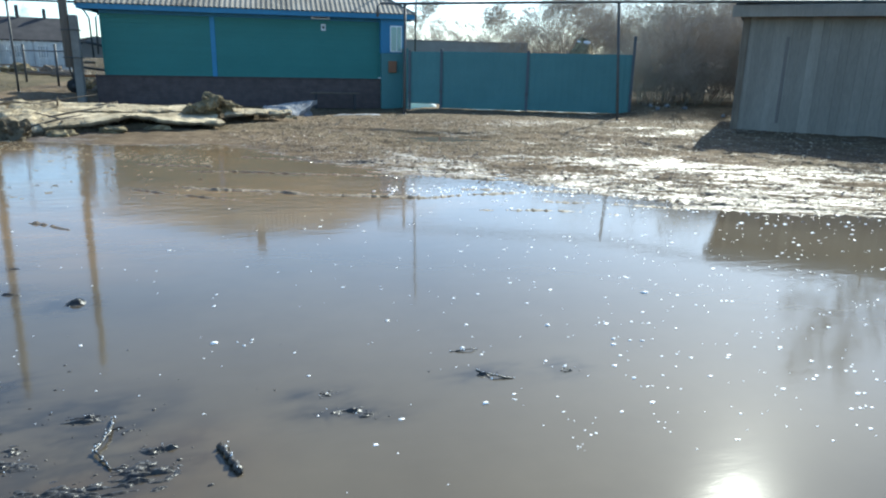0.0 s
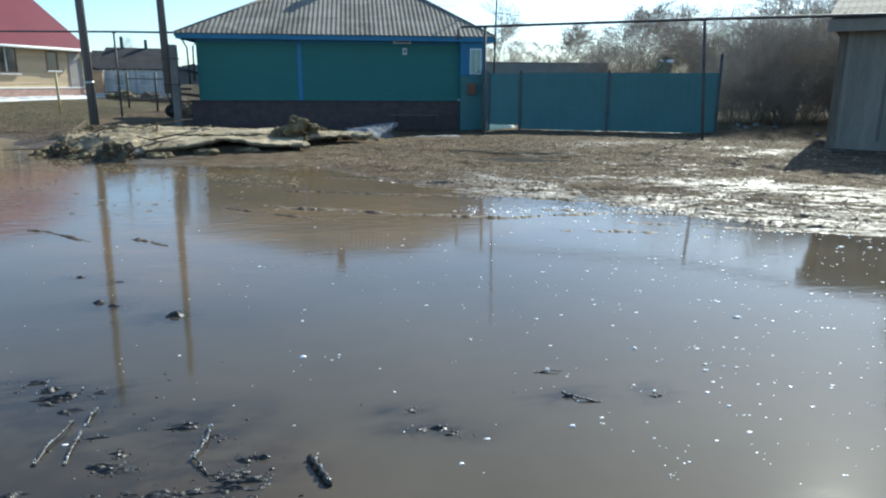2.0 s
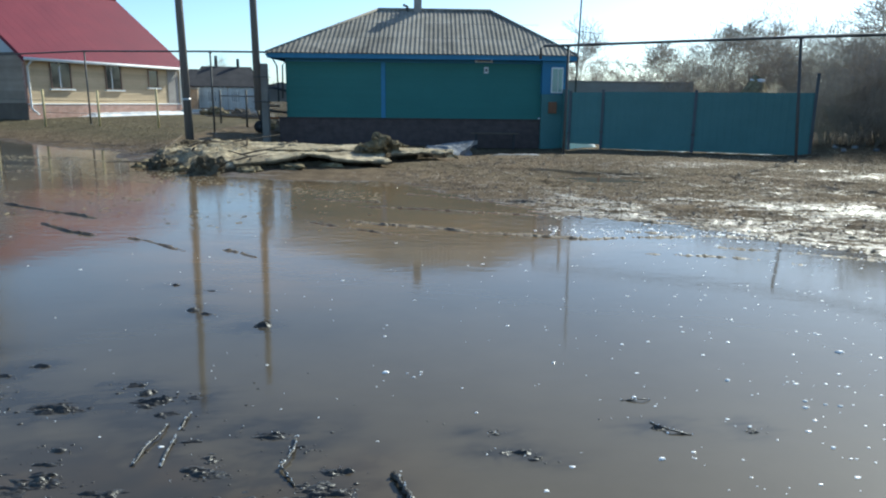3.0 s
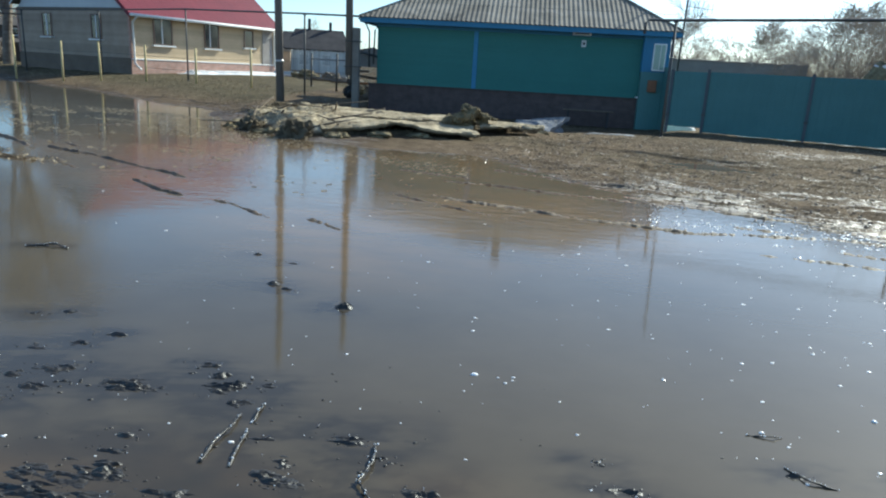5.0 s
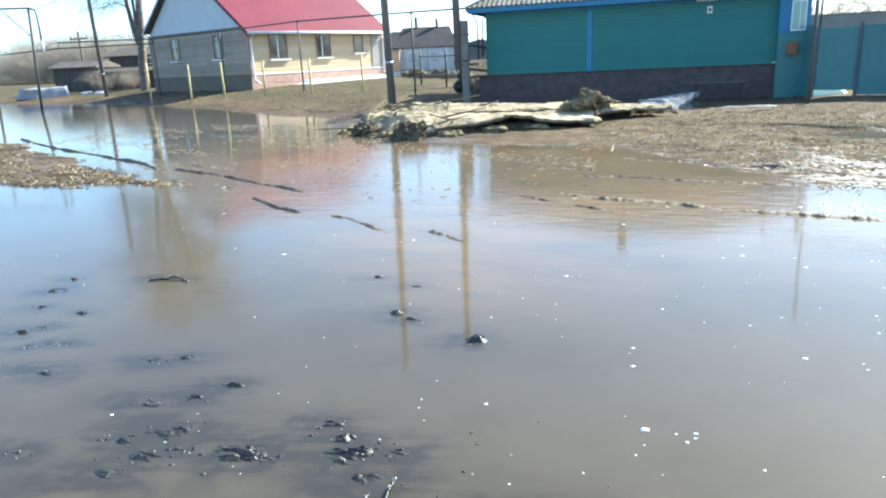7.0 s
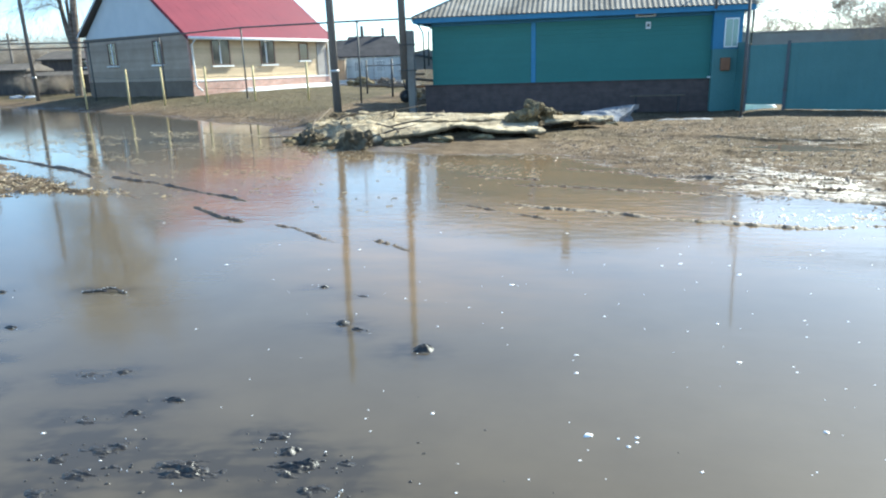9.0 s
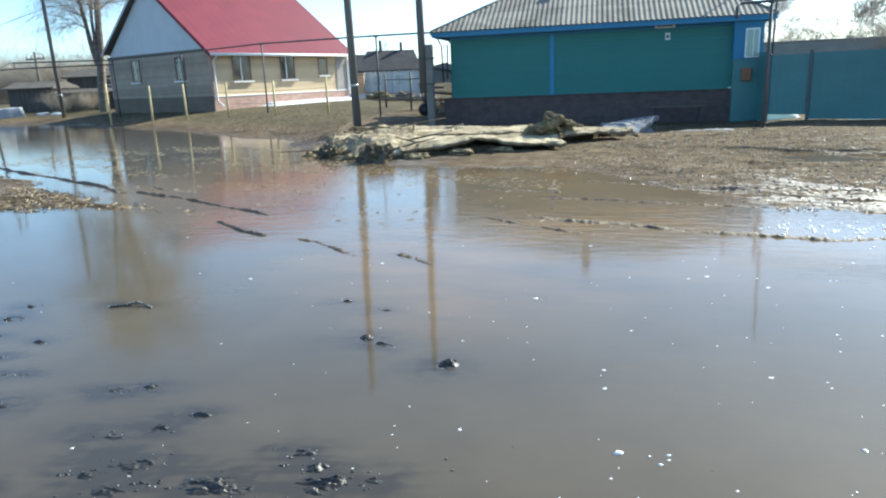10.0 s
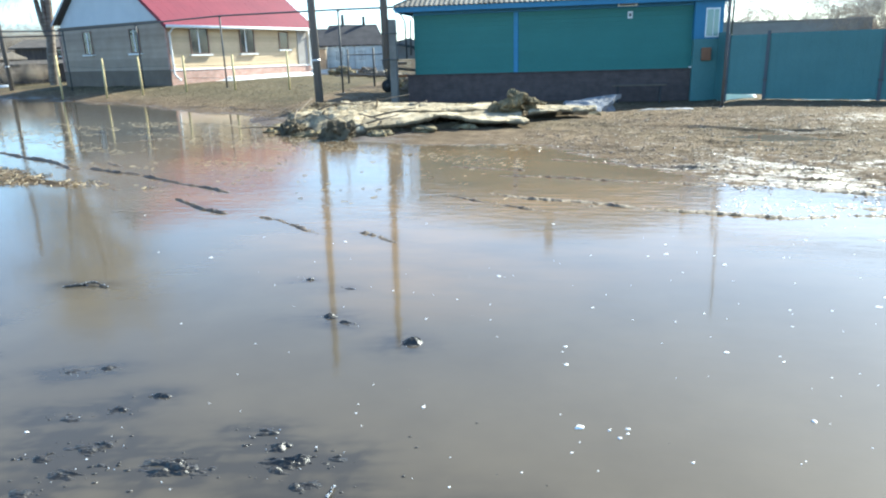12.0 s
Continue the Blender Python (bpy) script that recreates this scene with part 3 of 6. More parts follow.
def sheet(name, xs, ys, zfun, mat, label, category):
    gx, gy = np.meshgrid(xs, ys)
    fx, fy = gx.ravel(), gy.ravel()
    z = zfun(fx, fy)
    nx, ny = len(xs), len(ys)
    i = np.arange(nx * ny).reshape(ny, nx)
    quads = np.stack([i[:-1, :-1], i[:-1, 1:], i[1:, 1:], i[1:, :-1]], -1).reshape(-1, 4)
    me = bpy.data.meshes.new(name)
    me.vertices.add(nx * ny)
    me.vertices.foreach_set("co", np.stack([fx, fy, z], 1).ravel())
    me.loops.add(quads.size)
    me.loops.foreach_set("vertex_index", quads.ravel())
    me.polygons.add(len(quads))
    me.polygons.foreach_set("loop_start", np.arange(0, quads.size, 4))
    me.materials.append(mat)
    me.update(calc_edges=True)
    me.shade_smooth()
    ob = tagged(new(name, me), label, category, "", "structure")
    return ob, me, fx, fy, z


def float_attr(me, name, values):
    a = me.attributes.new(name, "FLOAT", "POINT")
    a.data.foreach_set("value", np.asarray(values, np.float32))


GX = spread(-700, 700, -9.5, 7.5, 0.05, 1.07)
GY = spread(-60, 1200, 1.0, 15.5, 0.05, 1.05)
ground_ob, me, fx, fy, fz = sheet("ground", GX, GY, ground, SOIL, "brown churned wet soil with thin dead grass", "ground")
sd = shore_dist(fx, fy)
tongue = (fx < -5.5) & (fy < 16) & (fy > 8)
wetness = (1 - smooth(0.4, 3.5, sd + 1.6 * fbm(fx * 0.5, fy * 0.9, 4, 61))) * smooth(-14, -5, fx) * (1 - 0.75 * smooth(-4.5, -2.5, fx) * (1 - smooth(0.4, 2.6, fx))) + 0.5 * (1 - smooth(0.0, 1.2, sd)) * (1 - smooth(-14, -5, fx))
wetness = np.maximum(wetness, smooth(0.0, 2.5, fx) * (0.6 - 0.5 * smooth(1.5, 3.0, sd)) * smooth(0.02, 0.22, fbm(fx * 0.45, fy * 1.5, 4, 64)) * (1 - smooth(7, 11, sd)))
wetness = np.maximum(wetness, smooth(-1.5, 1.5, fx) * (1 - smooth(16, 18.5, fy)) * (0.42 + 0.5 * fbm(fx * 0.5, fy * 1.2, 4, 65)))
wetness = np.maximum(wetness * (1 - 0.22 * smooth(2.5, 4.5, fx) * (1 - smooth(1.2, 1.8, sd))), 0.92 * np.exp(-((sd - 2.2 + 0.5 * fbm(fx * 0.5, fy * 0.5, 3, 67)) / 0.85) ** 2) * smooth(3.0, 5.0, fx))
wetness = np.where(tongue, 0.58 + 0.4 * fbm(fx, fy, 3, 66), wetness)
wetness = np.clip(np.maximum(wetness, smooth(0.012, 0.0, fz)), 0, 1)
near = smooth(3.0, 2.0, fy) * (np.abs(fx) < 40)
wetness = wetness * (1 - near) + near * np.clip(0.40 + 0.5 * fbm(fx * 0.8, fy * 0.8, 4, 69), 0, 0.75)
float_attr(me, "wet", wetness)
grassy = smooth(0.5, 2.5, sd) * np.where(fx < -9, 1.0, 0.30 + 0.5 * fbm(fx * 0.7, fy * 0.7, 3, 71))
grassy = np.where(tongue, 0.12 + 0.4 * fbm(fx * 1.4, fy * 2.2, 3, 75), grassy)
float_attr(me, "grass", np.clip(grassy, 0, 1))

WX = spread(-90, 60, -4.6, 1.6, 0.017, 1.06)
WY = spread(-8, 60, 2.0, 5.2, 0.017, 1.05)
water_ob, me, fx, fy, fz = sheet("water", WX, WY, lambda x, y: np.zeros_like(x), WATER, "still muddy brown flood water over the road", "water")
bed = ground(fx, fy)
# broad darkening of the near left water, broken by noise
left_dark = 0.24 * smooth(0.2, -2.2, fx) * smooth(6.0, 3.4, fy) * (1 + 0.9 * fbm(fx * 1.4, fy * 2.2, 4, 79))
float_attr(me, "shoal", np.clip(smooth(-0.07, -0.004, bed) * 0.75 + silt_round_clumps(fx, fy) + left_dark, 0, 1))
line = np.interp(fx, [-20, -14, -8.2, -5.1, -2.7, -1.6, 0, 1.5, 3.8, 6], [16, 14.6, 10.8, 8.5, 7.0, 6.6, 7.6, 7.4, 6.4, 6.0])
# brown shallows, stretched nearer to paint in the brown of the house's reflection
brown_tint = smooth(-1.6, 0.6, fy - line + 0.9 * np.exp(-((fx + 0.3) / 2.2) ** 2) + 0.5 * fbm(fx * 0.9, fy * 0.9, 4, 83)) * (1 - 0.65 * smooth(1.0, 3.0, fx)) * (1 - 0.22 * smooth(-1.0, -4.0, fx)) * (1 - 0.9 * smooth(10.5, 13.0, fy) * smooth(-7.5, -10.0, fx))
shallow = 0.35 * smooth(3.1, 2.5, fy) * smooth(0.2, -0.5, fx) * smooth(-3.2, -2.2, fx) * np.clip(0.55 + 0.9 * fbm(fx * 2.6, fy * 3.2, 4, 87), 0, 1)
float_attr(me, "brown_tint", np.clip(shallow + brown_tint * (0.75 + 0.5 * fbm(fx * 0.4, fy * 0.8, 3, 85)), 0, 1))
float_attr(me, "ripple", np.clip(0.10 + 0.9 * smooth(6.5, 9.5, fy) * (1 - 0.8 * smooth(-4.5, -7.0, fx) * np.maximum(smooth(11.0, 12.5, fy), smooth(9.5, 8.5, fy))) * (0.6 + 0.5 * fbm(fx * 0.5, fy * 0.5, 3, 81)), 0, 1))

puddle, me, fx, fy, fz = sheet("puddle", np.arange(2.0, 4.8, 0.1), np.arange(12.5, 15.0, 0.1), lambda x, y: np.full_like(x, PUDDLE_Z), WATER, "small shallow puddle in the trampled yard", "puddle")
for name, value in (("shoal", 0.3), ("brown_tint", 0.5), ("ripple", 0.25)):
    float_attr(me, name, np.full(len(fx), value))


# ---- the blue and green house ----
def corrugated(name, place, u0, u1, v0, vtop, parent, period=0.15, amp=0.011, thick=0.006):
    """One corrugated sheet: u across, v up the slope from v0 to vtop(u); place(u, v, lift) gives the point."""
    n = max(2, int(round((u1 - u0) / (period / 6))))
    verts, faces = [], []
    for i in range(n + 1):
        u = u0 + (u1 - u0) * i / n
        top = vtop(u)
        lift = amp * math.sin(2 * math.pi * u / period)
        for v, extra in ((v0, 0.005), (max(top, v0 + 0.001), 0.0)):
            verts.append(place(u, v, lift + extra))
            verts.append(place(u, v, lift + extra - thick))
    for i in range(n):
        a, b = 4 * i, 4 * (i + 1)
        faces += [(a, b, b + 2, a + 2), (a + 1, a + 3, b + 3, b + 1), (a, a + 1, b + 1, b), (a + 2, b + 2, b + 3, a + 3)]
    return link_mesh(name, verts, faces, SLATE, parent, "", False)


def blue_house():
    g = 0.10
    h = thing("house", -0.8, 22.8, 0, 0, "low green wooden house with blue trim and slate roof", "house")
    x0, x1, depth = -4.12, 4.15, 5.9            # local: facade from x0 to x1 at y = 0
    plinth_top, wall_top = 0.98, 2.93
    part("plinth", box(bmesh.new(), -4.42, -0.06, g - 0.3, x1, depth + 0.06, plinth_top), BRICK, h, "dark brown brick plinth")
    part("plinth_ledge", one_box(-4.45, -0.09, plinth_top, x1, -0.02, plinth_top + 0.03, bevel=0.006), BRICK, h)
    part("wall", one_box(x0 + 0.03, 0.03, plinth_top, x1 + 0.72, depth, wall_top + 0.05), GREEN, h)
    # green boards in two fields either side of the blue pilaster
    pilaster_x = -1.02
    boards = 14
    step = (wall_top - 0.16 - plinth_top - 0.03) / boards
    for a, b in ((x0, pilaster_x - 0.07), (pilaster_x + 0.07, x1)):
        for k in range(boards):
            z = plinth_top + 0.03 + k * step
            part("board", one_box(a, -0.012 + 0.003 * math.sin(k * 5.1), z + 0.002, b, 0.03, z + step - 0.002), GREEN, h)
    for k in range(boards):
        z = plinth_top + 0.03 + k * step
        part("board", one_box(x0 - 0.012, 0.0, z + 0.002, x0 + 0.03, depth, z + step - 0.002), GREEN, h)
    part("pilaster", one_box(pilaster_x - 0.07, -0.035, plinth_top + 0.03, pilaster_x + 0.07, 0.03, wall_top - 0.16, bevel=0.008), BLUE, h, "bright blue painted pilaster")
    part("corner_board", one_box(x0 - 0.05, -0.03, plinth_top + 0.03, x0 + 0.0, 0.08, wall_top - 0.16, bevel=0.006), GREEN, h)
    part("frieze", one_box(x0 - 0.05, -0.045, wall_top - 0.16, x1 + 0.05, 0.02, wall_top + 0.02, bevel=0.006), BLUE, h, "blue painted frieze board")
    # closed porch at the gate end, blue boards above, teal sheet below
    px0, px1 = x1 - 0.05, x1 + 0.74
    part("porch_wall", one_box(px0, -0.28, 1.82, px1, 0.6, wall_top), BLUE, h, "blue boarded porch wall")
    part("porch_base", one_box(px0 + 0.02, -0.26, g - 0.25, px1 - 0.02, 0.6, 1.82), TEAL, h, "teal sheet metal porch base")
    win = part("window", one_box(px0 + 0.30, -0.31, 1.86, px0 + 0.68, -0.275, 2.66, bevel=0.006), WHITE, h, "narrow white framed porch window")
    # both panes carry the bright reflection as colour
    part("pane", one_box(px0 + 0.335, -0.318, 1.90, px0 + 0.50, -0.30, 2.62), BRIGHT_PANE, win, "pane with a bright greenish reflection painted into its colour")
    part("pane", one_box(px0 + 0.525, -0.318, 1.90, px0 + 0.645, -0.30, 2.62), BRIGHT_PANE, win, "pane with a bright greenish reflection painted into its colour")
    part("meter_box", one_box(px0 + 0.24, -0.38, 1.22, px0 + 0.50, -0.262, 1.58, bevel=0.015), METER, h, "faded brown meter box")
    # eaves
    ex0, ex1, ey0, ey1, ez = x0 - 0.55, x1 + 1.02, -0.42, depth + 0.42, 2.98
    part("soffit", one_box(ex0 + 0.03, ey0 + 0.03, ez - 0.05, ex1 - 0.03, ey1 - 0.03, ez - 0.02), BLUE, h)
    for a in ((ex0, ey0, ez - 0.12, ex1, ey0 + 0.025, ez + 0.03), (ex0, ey1 - 0.025, ez - 0.12, ex1, ey1, ez + 0.03),
              (ex0, ey0 + 0.025, ez - 0.12, ex0 + 0.025, ey1 - 0.025, ez + 0.03), (ex1 - 0.025, ey0 + 0.025, ez - 0.12, ex1, ey1 - 0.025, ez + 0.03)):
        part("fascia", one_box(*a), BLUE, h, "blue fascia board")
    # hip roof of corrugated sheets
    ry, rz = (ey0 + ey1) / 2, 4.70
    rx0, rx1 = -1.40, 2.62
    rise, run = rz - ez, ry - ey0
    slope = math.hypot(rise, run)
    roof = new("roof")
    roof.parent = h
    roof["label"] = "weathered grey corrugated slate hip roof"

    def front(u, v, lift):
        k = v / slope
        return (u, ey0 - 0.06 + (run + 0.06) * k - lift * rise / slope, ez + 0.04 + rise * k + lift * run / slope)

    def back(u, v, lift):
        p = front(u, v, lift)
        return (p[0], 2 * ry - p[1], p[2])

    def clip_x(u):
        k = min((u - ex0) / (rx0 - ex0), (ex1 - u) / (ex1 - rx1), 1)
        return max(k, 0) * slope

    widths, rows = 1.05, 3
    count = int(math.ceil((ex1 - ex0) / widths))
    for place in (front, back):
        for r in range(rows):
            lo, hi = slope * r / rows, slope * (r + 1) / rows + 0.06
            for c in range(count):
                a, b = ex0 + c * (ex1 - ex0) / count, ex0 + (c + 1) * (ex1 - ex0) / count + 0.04
                b = min(b, ex1)
                if clip_x((a + b) / 2) < lo and clip_x(a) < lo and clip_x(b) < lo:
                    continue
                corrugated("slate", place, a, b, lo, lambda u, lo=lo, hi=hi: max(lo, min(hi, clip_x(u))), roof)
    for sx, ex, rx in ((-1, ex0, rx0), (1, ex1, rx1)):
        hrun = abs(rx - ex)
        hs = math.hypot(rise, hrun)

        def side(u, v, lift, sx=sx, ex=ex, hrun=hrun, hs=hs):
            k = v / hs
            return (ex - sx * hrun * k + sx * (lift * rise / hs), u, ez + 0.04 + rise * k + lift * hrun / hs)

        def clip_y(u, hs=hs):
            return max(min((u - ey0) / run, (ey1 - u) / run, 1), 0) * hs
        ny = 6
        for r in range(rows):
            lo, hi = hs * r / rows, hs * (r + 1) / rows + 0.06
            for c in range(ny):
                a, b = ey0 + c * (ey1 - ey0) / ny, ey0 + (c + 1) * (ey1 - ey0) / ny
                if max(clip_y(a), clip_y(b), clip_y((a + b) / 2)) < lo:
                    continue
                corrugated("slate", side, a, b, lo, lambda u, lo=lo, hi=hi, cy=clip_y: max(lo, min(hi, cy(u))), roof)
    tube("ridge_cap", ((rx0, ry, rz + 0.05), (rx1, ry, rz + 0.05)), 0.07, SLATE, roof)
    for ex, rx in ((ex0, rx0), (ex1, rx1)):
        for ey in (ey0, ey1):
            tube("hip_cap", ((ex, ey, ez + 0.04), (rx, ry, rz + 0.05)), 0.06, SLATE, roof)
    ch = part("chimney", one_box(-0.12, ry - 0.15, rz - 0.25, 0.16, ry + 0.15, rz + 0.62, bevel=0.01), PLASTER, h, "pale plastered brick chimney")
    part("chimney_cap", one_box(-0.16, ry - 0.19, rz + 0.62, 0.20, ry + 0.19, rz + 0.68, bevel=0.008), PLASTER, ch)
    tube("vent_pipe", ((-0.35, ry - 0.05, rz - 0.1), (-0.35, ry - 0.05, rz + 0.16), (-0.50, ry - 0.05, rz + 0.22)), 0.05, PIPE, h)
    part("bracket", one_box(x1 - 0.10, -0.16, plinth_top + 0.035, x1 + 0.06, -0.03, plinth_top + 0.085, bevel=0.01), WHITE, h, "small white bracket on the plinth corner")
    # plates on the frieze and wall
    sign = part("name_plate", one_box(1.95, -0.062, 2.80, 2.52, -0.047, 2.90), WHITE, h, "long white plate with grey bar of writing")
    part("writing_bar", one_box(2.02, -0.066, 2.835, 2.45, -0.0625, 2.865), PIPE, sign)
    sign = part("number_plate", one_box(2.25, -0.03, 2.46, 2.39, -0.014, 2.66), WHITE, h, "small white plate with a dark bar")
    part("writing_bar", one_box(2.285, -0.034, 2.52, 2.355, -0.0305, 2.60), PIPE, sign)
    return h


house = blue_house()

bench = thing("bench", 1.80, 22.15, 0.15, 0, "low plank bench in the shade by the house wall", "bench")
part("seat", one_box(-0.76, -0.12, 0.405, 0.76, 0.12, 0.44, bevel=0.008), WOOD, bench)
# legs unseen in the wall's shade: that shade is put into their colour
for s in (-0.6, 0.6):
    part("leg", one_box(s - 0.03, -0.08, -0.1, s + 0.03, 0.10, 0.405, bevel=0.006), DARK_ROOF, bench, "unseen leg coloured dark to stand for the shade")

# ---- gate and fence of teal sheet ----
FA, FB = Vector((4.02, 21.62, 0)), Vector((10.35, 18.85, 0))
FU = (FB - FA).normalized()
FANG = math.degrees(math.atan2(FU.y, FU.x))


def ribbed(name, x0, x1, z0, z1, mat, parent):
    """Profiled metal sheet with upright ribs."""
    xs, pitch = [], 0.2
    x = x0
    while x < x1 - 1e-6:
        for off, y in ((0, 0.0), (0.11, 0.0), (0.125, -0.005), (0.185, -0.005)):
            if x + off < x1:
                xs.append((x + off, y))
        x += pitch
    xs.append((x1, 0.0))
    verts, faces = [], []
    for a, y in xs:
        verts += [(a, y, z0), (a, y, z1), (a, y + 0.004, z0), (a, y + 0.004, z1)]
    for i in range(len(xs) - 1):
        p, q = 4 * i, 4 * (i + 1)
        faces += [(p, q, q + 1, p + 1), (q + 2, p + 2, p + 3, q + 3), (p, p + 2, q + 2, q), (p + 1, q + 1, q + 3, p + 3)]
    return link_mesh(name, verts, faces, mat, parent)


def gate_leaf(a, b, bottom, top, name, label):
    base = FA + FU * a
    g = thing(name, base.x, base.y, 0, FANG, label, "gate", "gate leaves")
    w = b - a
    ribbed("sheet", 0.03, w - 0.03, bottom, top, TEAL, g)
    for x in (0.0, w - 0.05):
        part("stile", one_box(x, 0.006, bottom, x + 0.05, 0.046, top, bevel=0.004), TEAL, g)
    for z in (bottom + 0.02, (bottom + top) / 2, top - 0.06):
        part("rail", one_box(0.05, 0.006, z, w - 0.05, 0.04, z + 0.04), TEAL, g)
    return g


gate_leaf(0.095, 1.025, 0.31, 1.88, "wicket_gate", "narrow teal profiled metal wicket gate")
gate_leaf(1.095, 3.685, 0.19, 1.90, "gate_leaf", "wide teal profiled metal gate leaf")
gate_leaf(3.755, 6.765, 0.195, 1.90, "gate_leaf", "wide teal profiled metal gate leaf")
for k, (s, top) in enumerate(((0.06, 1.90), (1.06, 1.88), (3.72, 1.89), (6.80, 2.30))):
    p = FA + FU * s
    post = thing("gate_post", p.x, p.y, min(ground_at(p.x, p.y), 0.2) - 0.1, FANG, "dark steel gate post set in the ground", "post", "gate posts")
    part("post", one_box(-0.038, -0.025, 0, 0.038, 0.03, top), POST_PAINT, post)
    part("cap", one_box(-0.042, -0.03, top, 0.042, 0.035, top + 0.015, bevel=0.005), POST_PAINT, post)
    part("hinge", one_box(-0.05, -0.045, 0.6, 0.05, -0.028, 0.66, bevel=0.005), PIPE, post)


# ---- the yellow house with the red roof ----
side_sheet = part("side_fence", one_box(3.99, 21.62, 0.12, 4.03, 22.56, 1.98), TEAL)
tagged(side_sheet, "teal sheet metal panel closing the gap beside the porch", "fence")


def yellow_house():
    ang = math.degrees(math.atan2(0.92, 0.40))
    h = thing("house", -19.93, 34.09, 0, ang, "yellow sided house with red metal gable roof", "house")
    # local x runs along the long front, local y into the house; the front faces -y
    L, Wd = 10.15, 9.7
    base, plinth, wall = 0.55, 1.18, 3.6
    part("plinth", one_box(-0.05, -0.05, base - 0.4, L + 0.05, Wd + 0.05, plinth), PINK_BRICK, h, "pink brick plinth")
    part("plinth_face", one_box(-0.064, -0.05, base - 0.4, -0.051, Wd + 0.05, plinth + 0.05), DRAB_PLINTH, h, "darker gable plinth face")
    part("belt", one_box(-0.02, -0.08, plinth, L + 0.08, 0.0, plinth + 0.06, bevel=0.01), WHITE, h, "white drip belt above the plinth")
    part("wall", one_box(0.02, 0.02, plinth + 0.06, L - 0.02, Wd - 0.02, wall), YELLOW, h)
    n = 16
    step = (wall - plinth - 0.06) / n
    for k in range(n):
        z = plinth + 0.06 + k * step
        bm = bmesh.new()
        prism(bm, ((0.02, z), (-0.012, z), (-0.002, z + step), (0.02, z + step)), 0, L, "x")
        part("siding_board", bm, YELLOW, h)
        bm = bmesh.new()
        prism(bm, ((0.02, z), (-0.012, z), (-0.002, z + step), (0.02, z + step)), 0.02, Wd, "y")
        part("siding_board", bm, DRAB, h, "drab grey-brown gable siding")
    for x, y in ((0, 0), (L, 0), (0, Wd)):
        part("corner_trim", one_box(x - 0.06, y - 0.06, plinth + 0.06, x + 0.06, y + 0.06, wall), WHITE if x else PINK_BRICK, h)

    def window(axis, a, b, z0, z1, bars):
        """A white plastic window set in a wall: axis 'x' on the long front, 'y' on the gable wall."""
        def slab(p0, q0, c0, p1, q1, c1):
            return one_box(p0, c0, q0, p1, c1, q1) if axis == "x" else one_box(c0, p0, q0, c1, p1, q1)
        w = part("window", slab(a, z0, -0.03, b, z1, 0.01), PANE, h, "brown framed window with a white mullion")
        t = 0.045
        for p0, q0, p1, q1 in ((a - 0.02, z0, a + t, z1), (b - t, z0, b + 0.02, z1), (a + t, z0, b - t, z0 + t), (a + t, z1 - t, b - t, z1)):
            part("frame_bar", slab(p0, q0, -0.055, p1, q1, -0.02), FRAME, w)
        for k in bars:
            m = a + (b - a) * k
            part("mullion", slab(m - 0.035, z0 + t, -0.05, m + 0.035, z1 - t, -0.022), WHITE, w)
        part("sill", slab(a - 0.12, z0 - 0.09, -0.16, b + 0.12, z0 - 0.02, 0.0), WHITE, w)

    window("x", 1.35, 2.5, 1.98, 3.42, (0.45,))
    window("x", 4.65, 5.68, 1.98, 3.42, (0.38,))
    window("x", 7.62, 8.34, 2.16, 3.14, ())
    window("y", 2.25, 3.05, 2.12, 3.34, (0.5,))
    window("y", 6.55, 7.35, 2.15, 3.36, (0.5,))
    part("back_door", one_box(9.1, -0.06, plinth + 0.06, 9.95, 0.015, 3.25, bevel=0.01), PLASTER, h, "dull brown side door")
    # roof: ridge along local x
    ez, az, mid, ov = 3.68, 7.50, 5.0, 0.5
    k = (az - ez) / mid
    for s in (0, 1):
        bm = bmesh.new()
        over = ov if s == 0 else 0.12
        y_e = -over if s == 0 else 2 * mid - 0.3 + over
        z_e = ez - k * (over if s == 0 else over - 0.3)
        prism(bm, ((y_e, z_e), (mid, az), (mid, az + 0.07), (y_e, z_e + 0.07)), -0.34, L + 0.2, "x")
        slab = part("roof_slope", bm, RED, h, "red painted metal roof slope")
        bm = bmesh.new()
        prism(bm, ((y_e, z_e - 0.03), (mid, az - 0.03), (mid, az - 0.004), (y_e, z_e - 0.004)), -0.33, L + 0.19, "x")
        part("soffit", bm, TAR_WOOD, slab, "dark boarded roof underside")
        x = -0.3
        while x < L + 0.15:
            bm = bmesh.new()
            prism(bm, ((y_e, z_e + 0.07), (mid, az + 0.07), (mid, az + 0.073), (y_e, z_e + 0.073)), x, x + 0.012, "x")
            part("seam", bm, RED, slab)
            x += 0.52
    part("ridge", one_box(-0.36, mid - 0.12, az + 0.03, L + 0.21, mid + 0.12, az + 0.12, bevel=0.03), RED, h)
    for gx, m in ((0.0, GABLE), (L - 0.04, GABLE)):
        bm = bmesh.new()
        prism(bm, ((0, wall), (2 * mid - 0.3, wall), (mid, az - 0.08), ), gx, gx + 0.04, "x")
        part("gable", bm, m, h, "pale grey-blue gable cladding")
    for s in (-1, 1):
        bm = bmesh.new()
        ye = mid + s * (mid + (ov if s < 0 else -0.18))
        ze = az - k * abs(ye - mid)
        prism(bm, ((ye, ze - 0.12), (mid, az - 0.12), (mid, az), (ye, ze)), -0.365, -0.343, "x")
        part("verge_board", bm, RED if s < 0 else GABLE, h)
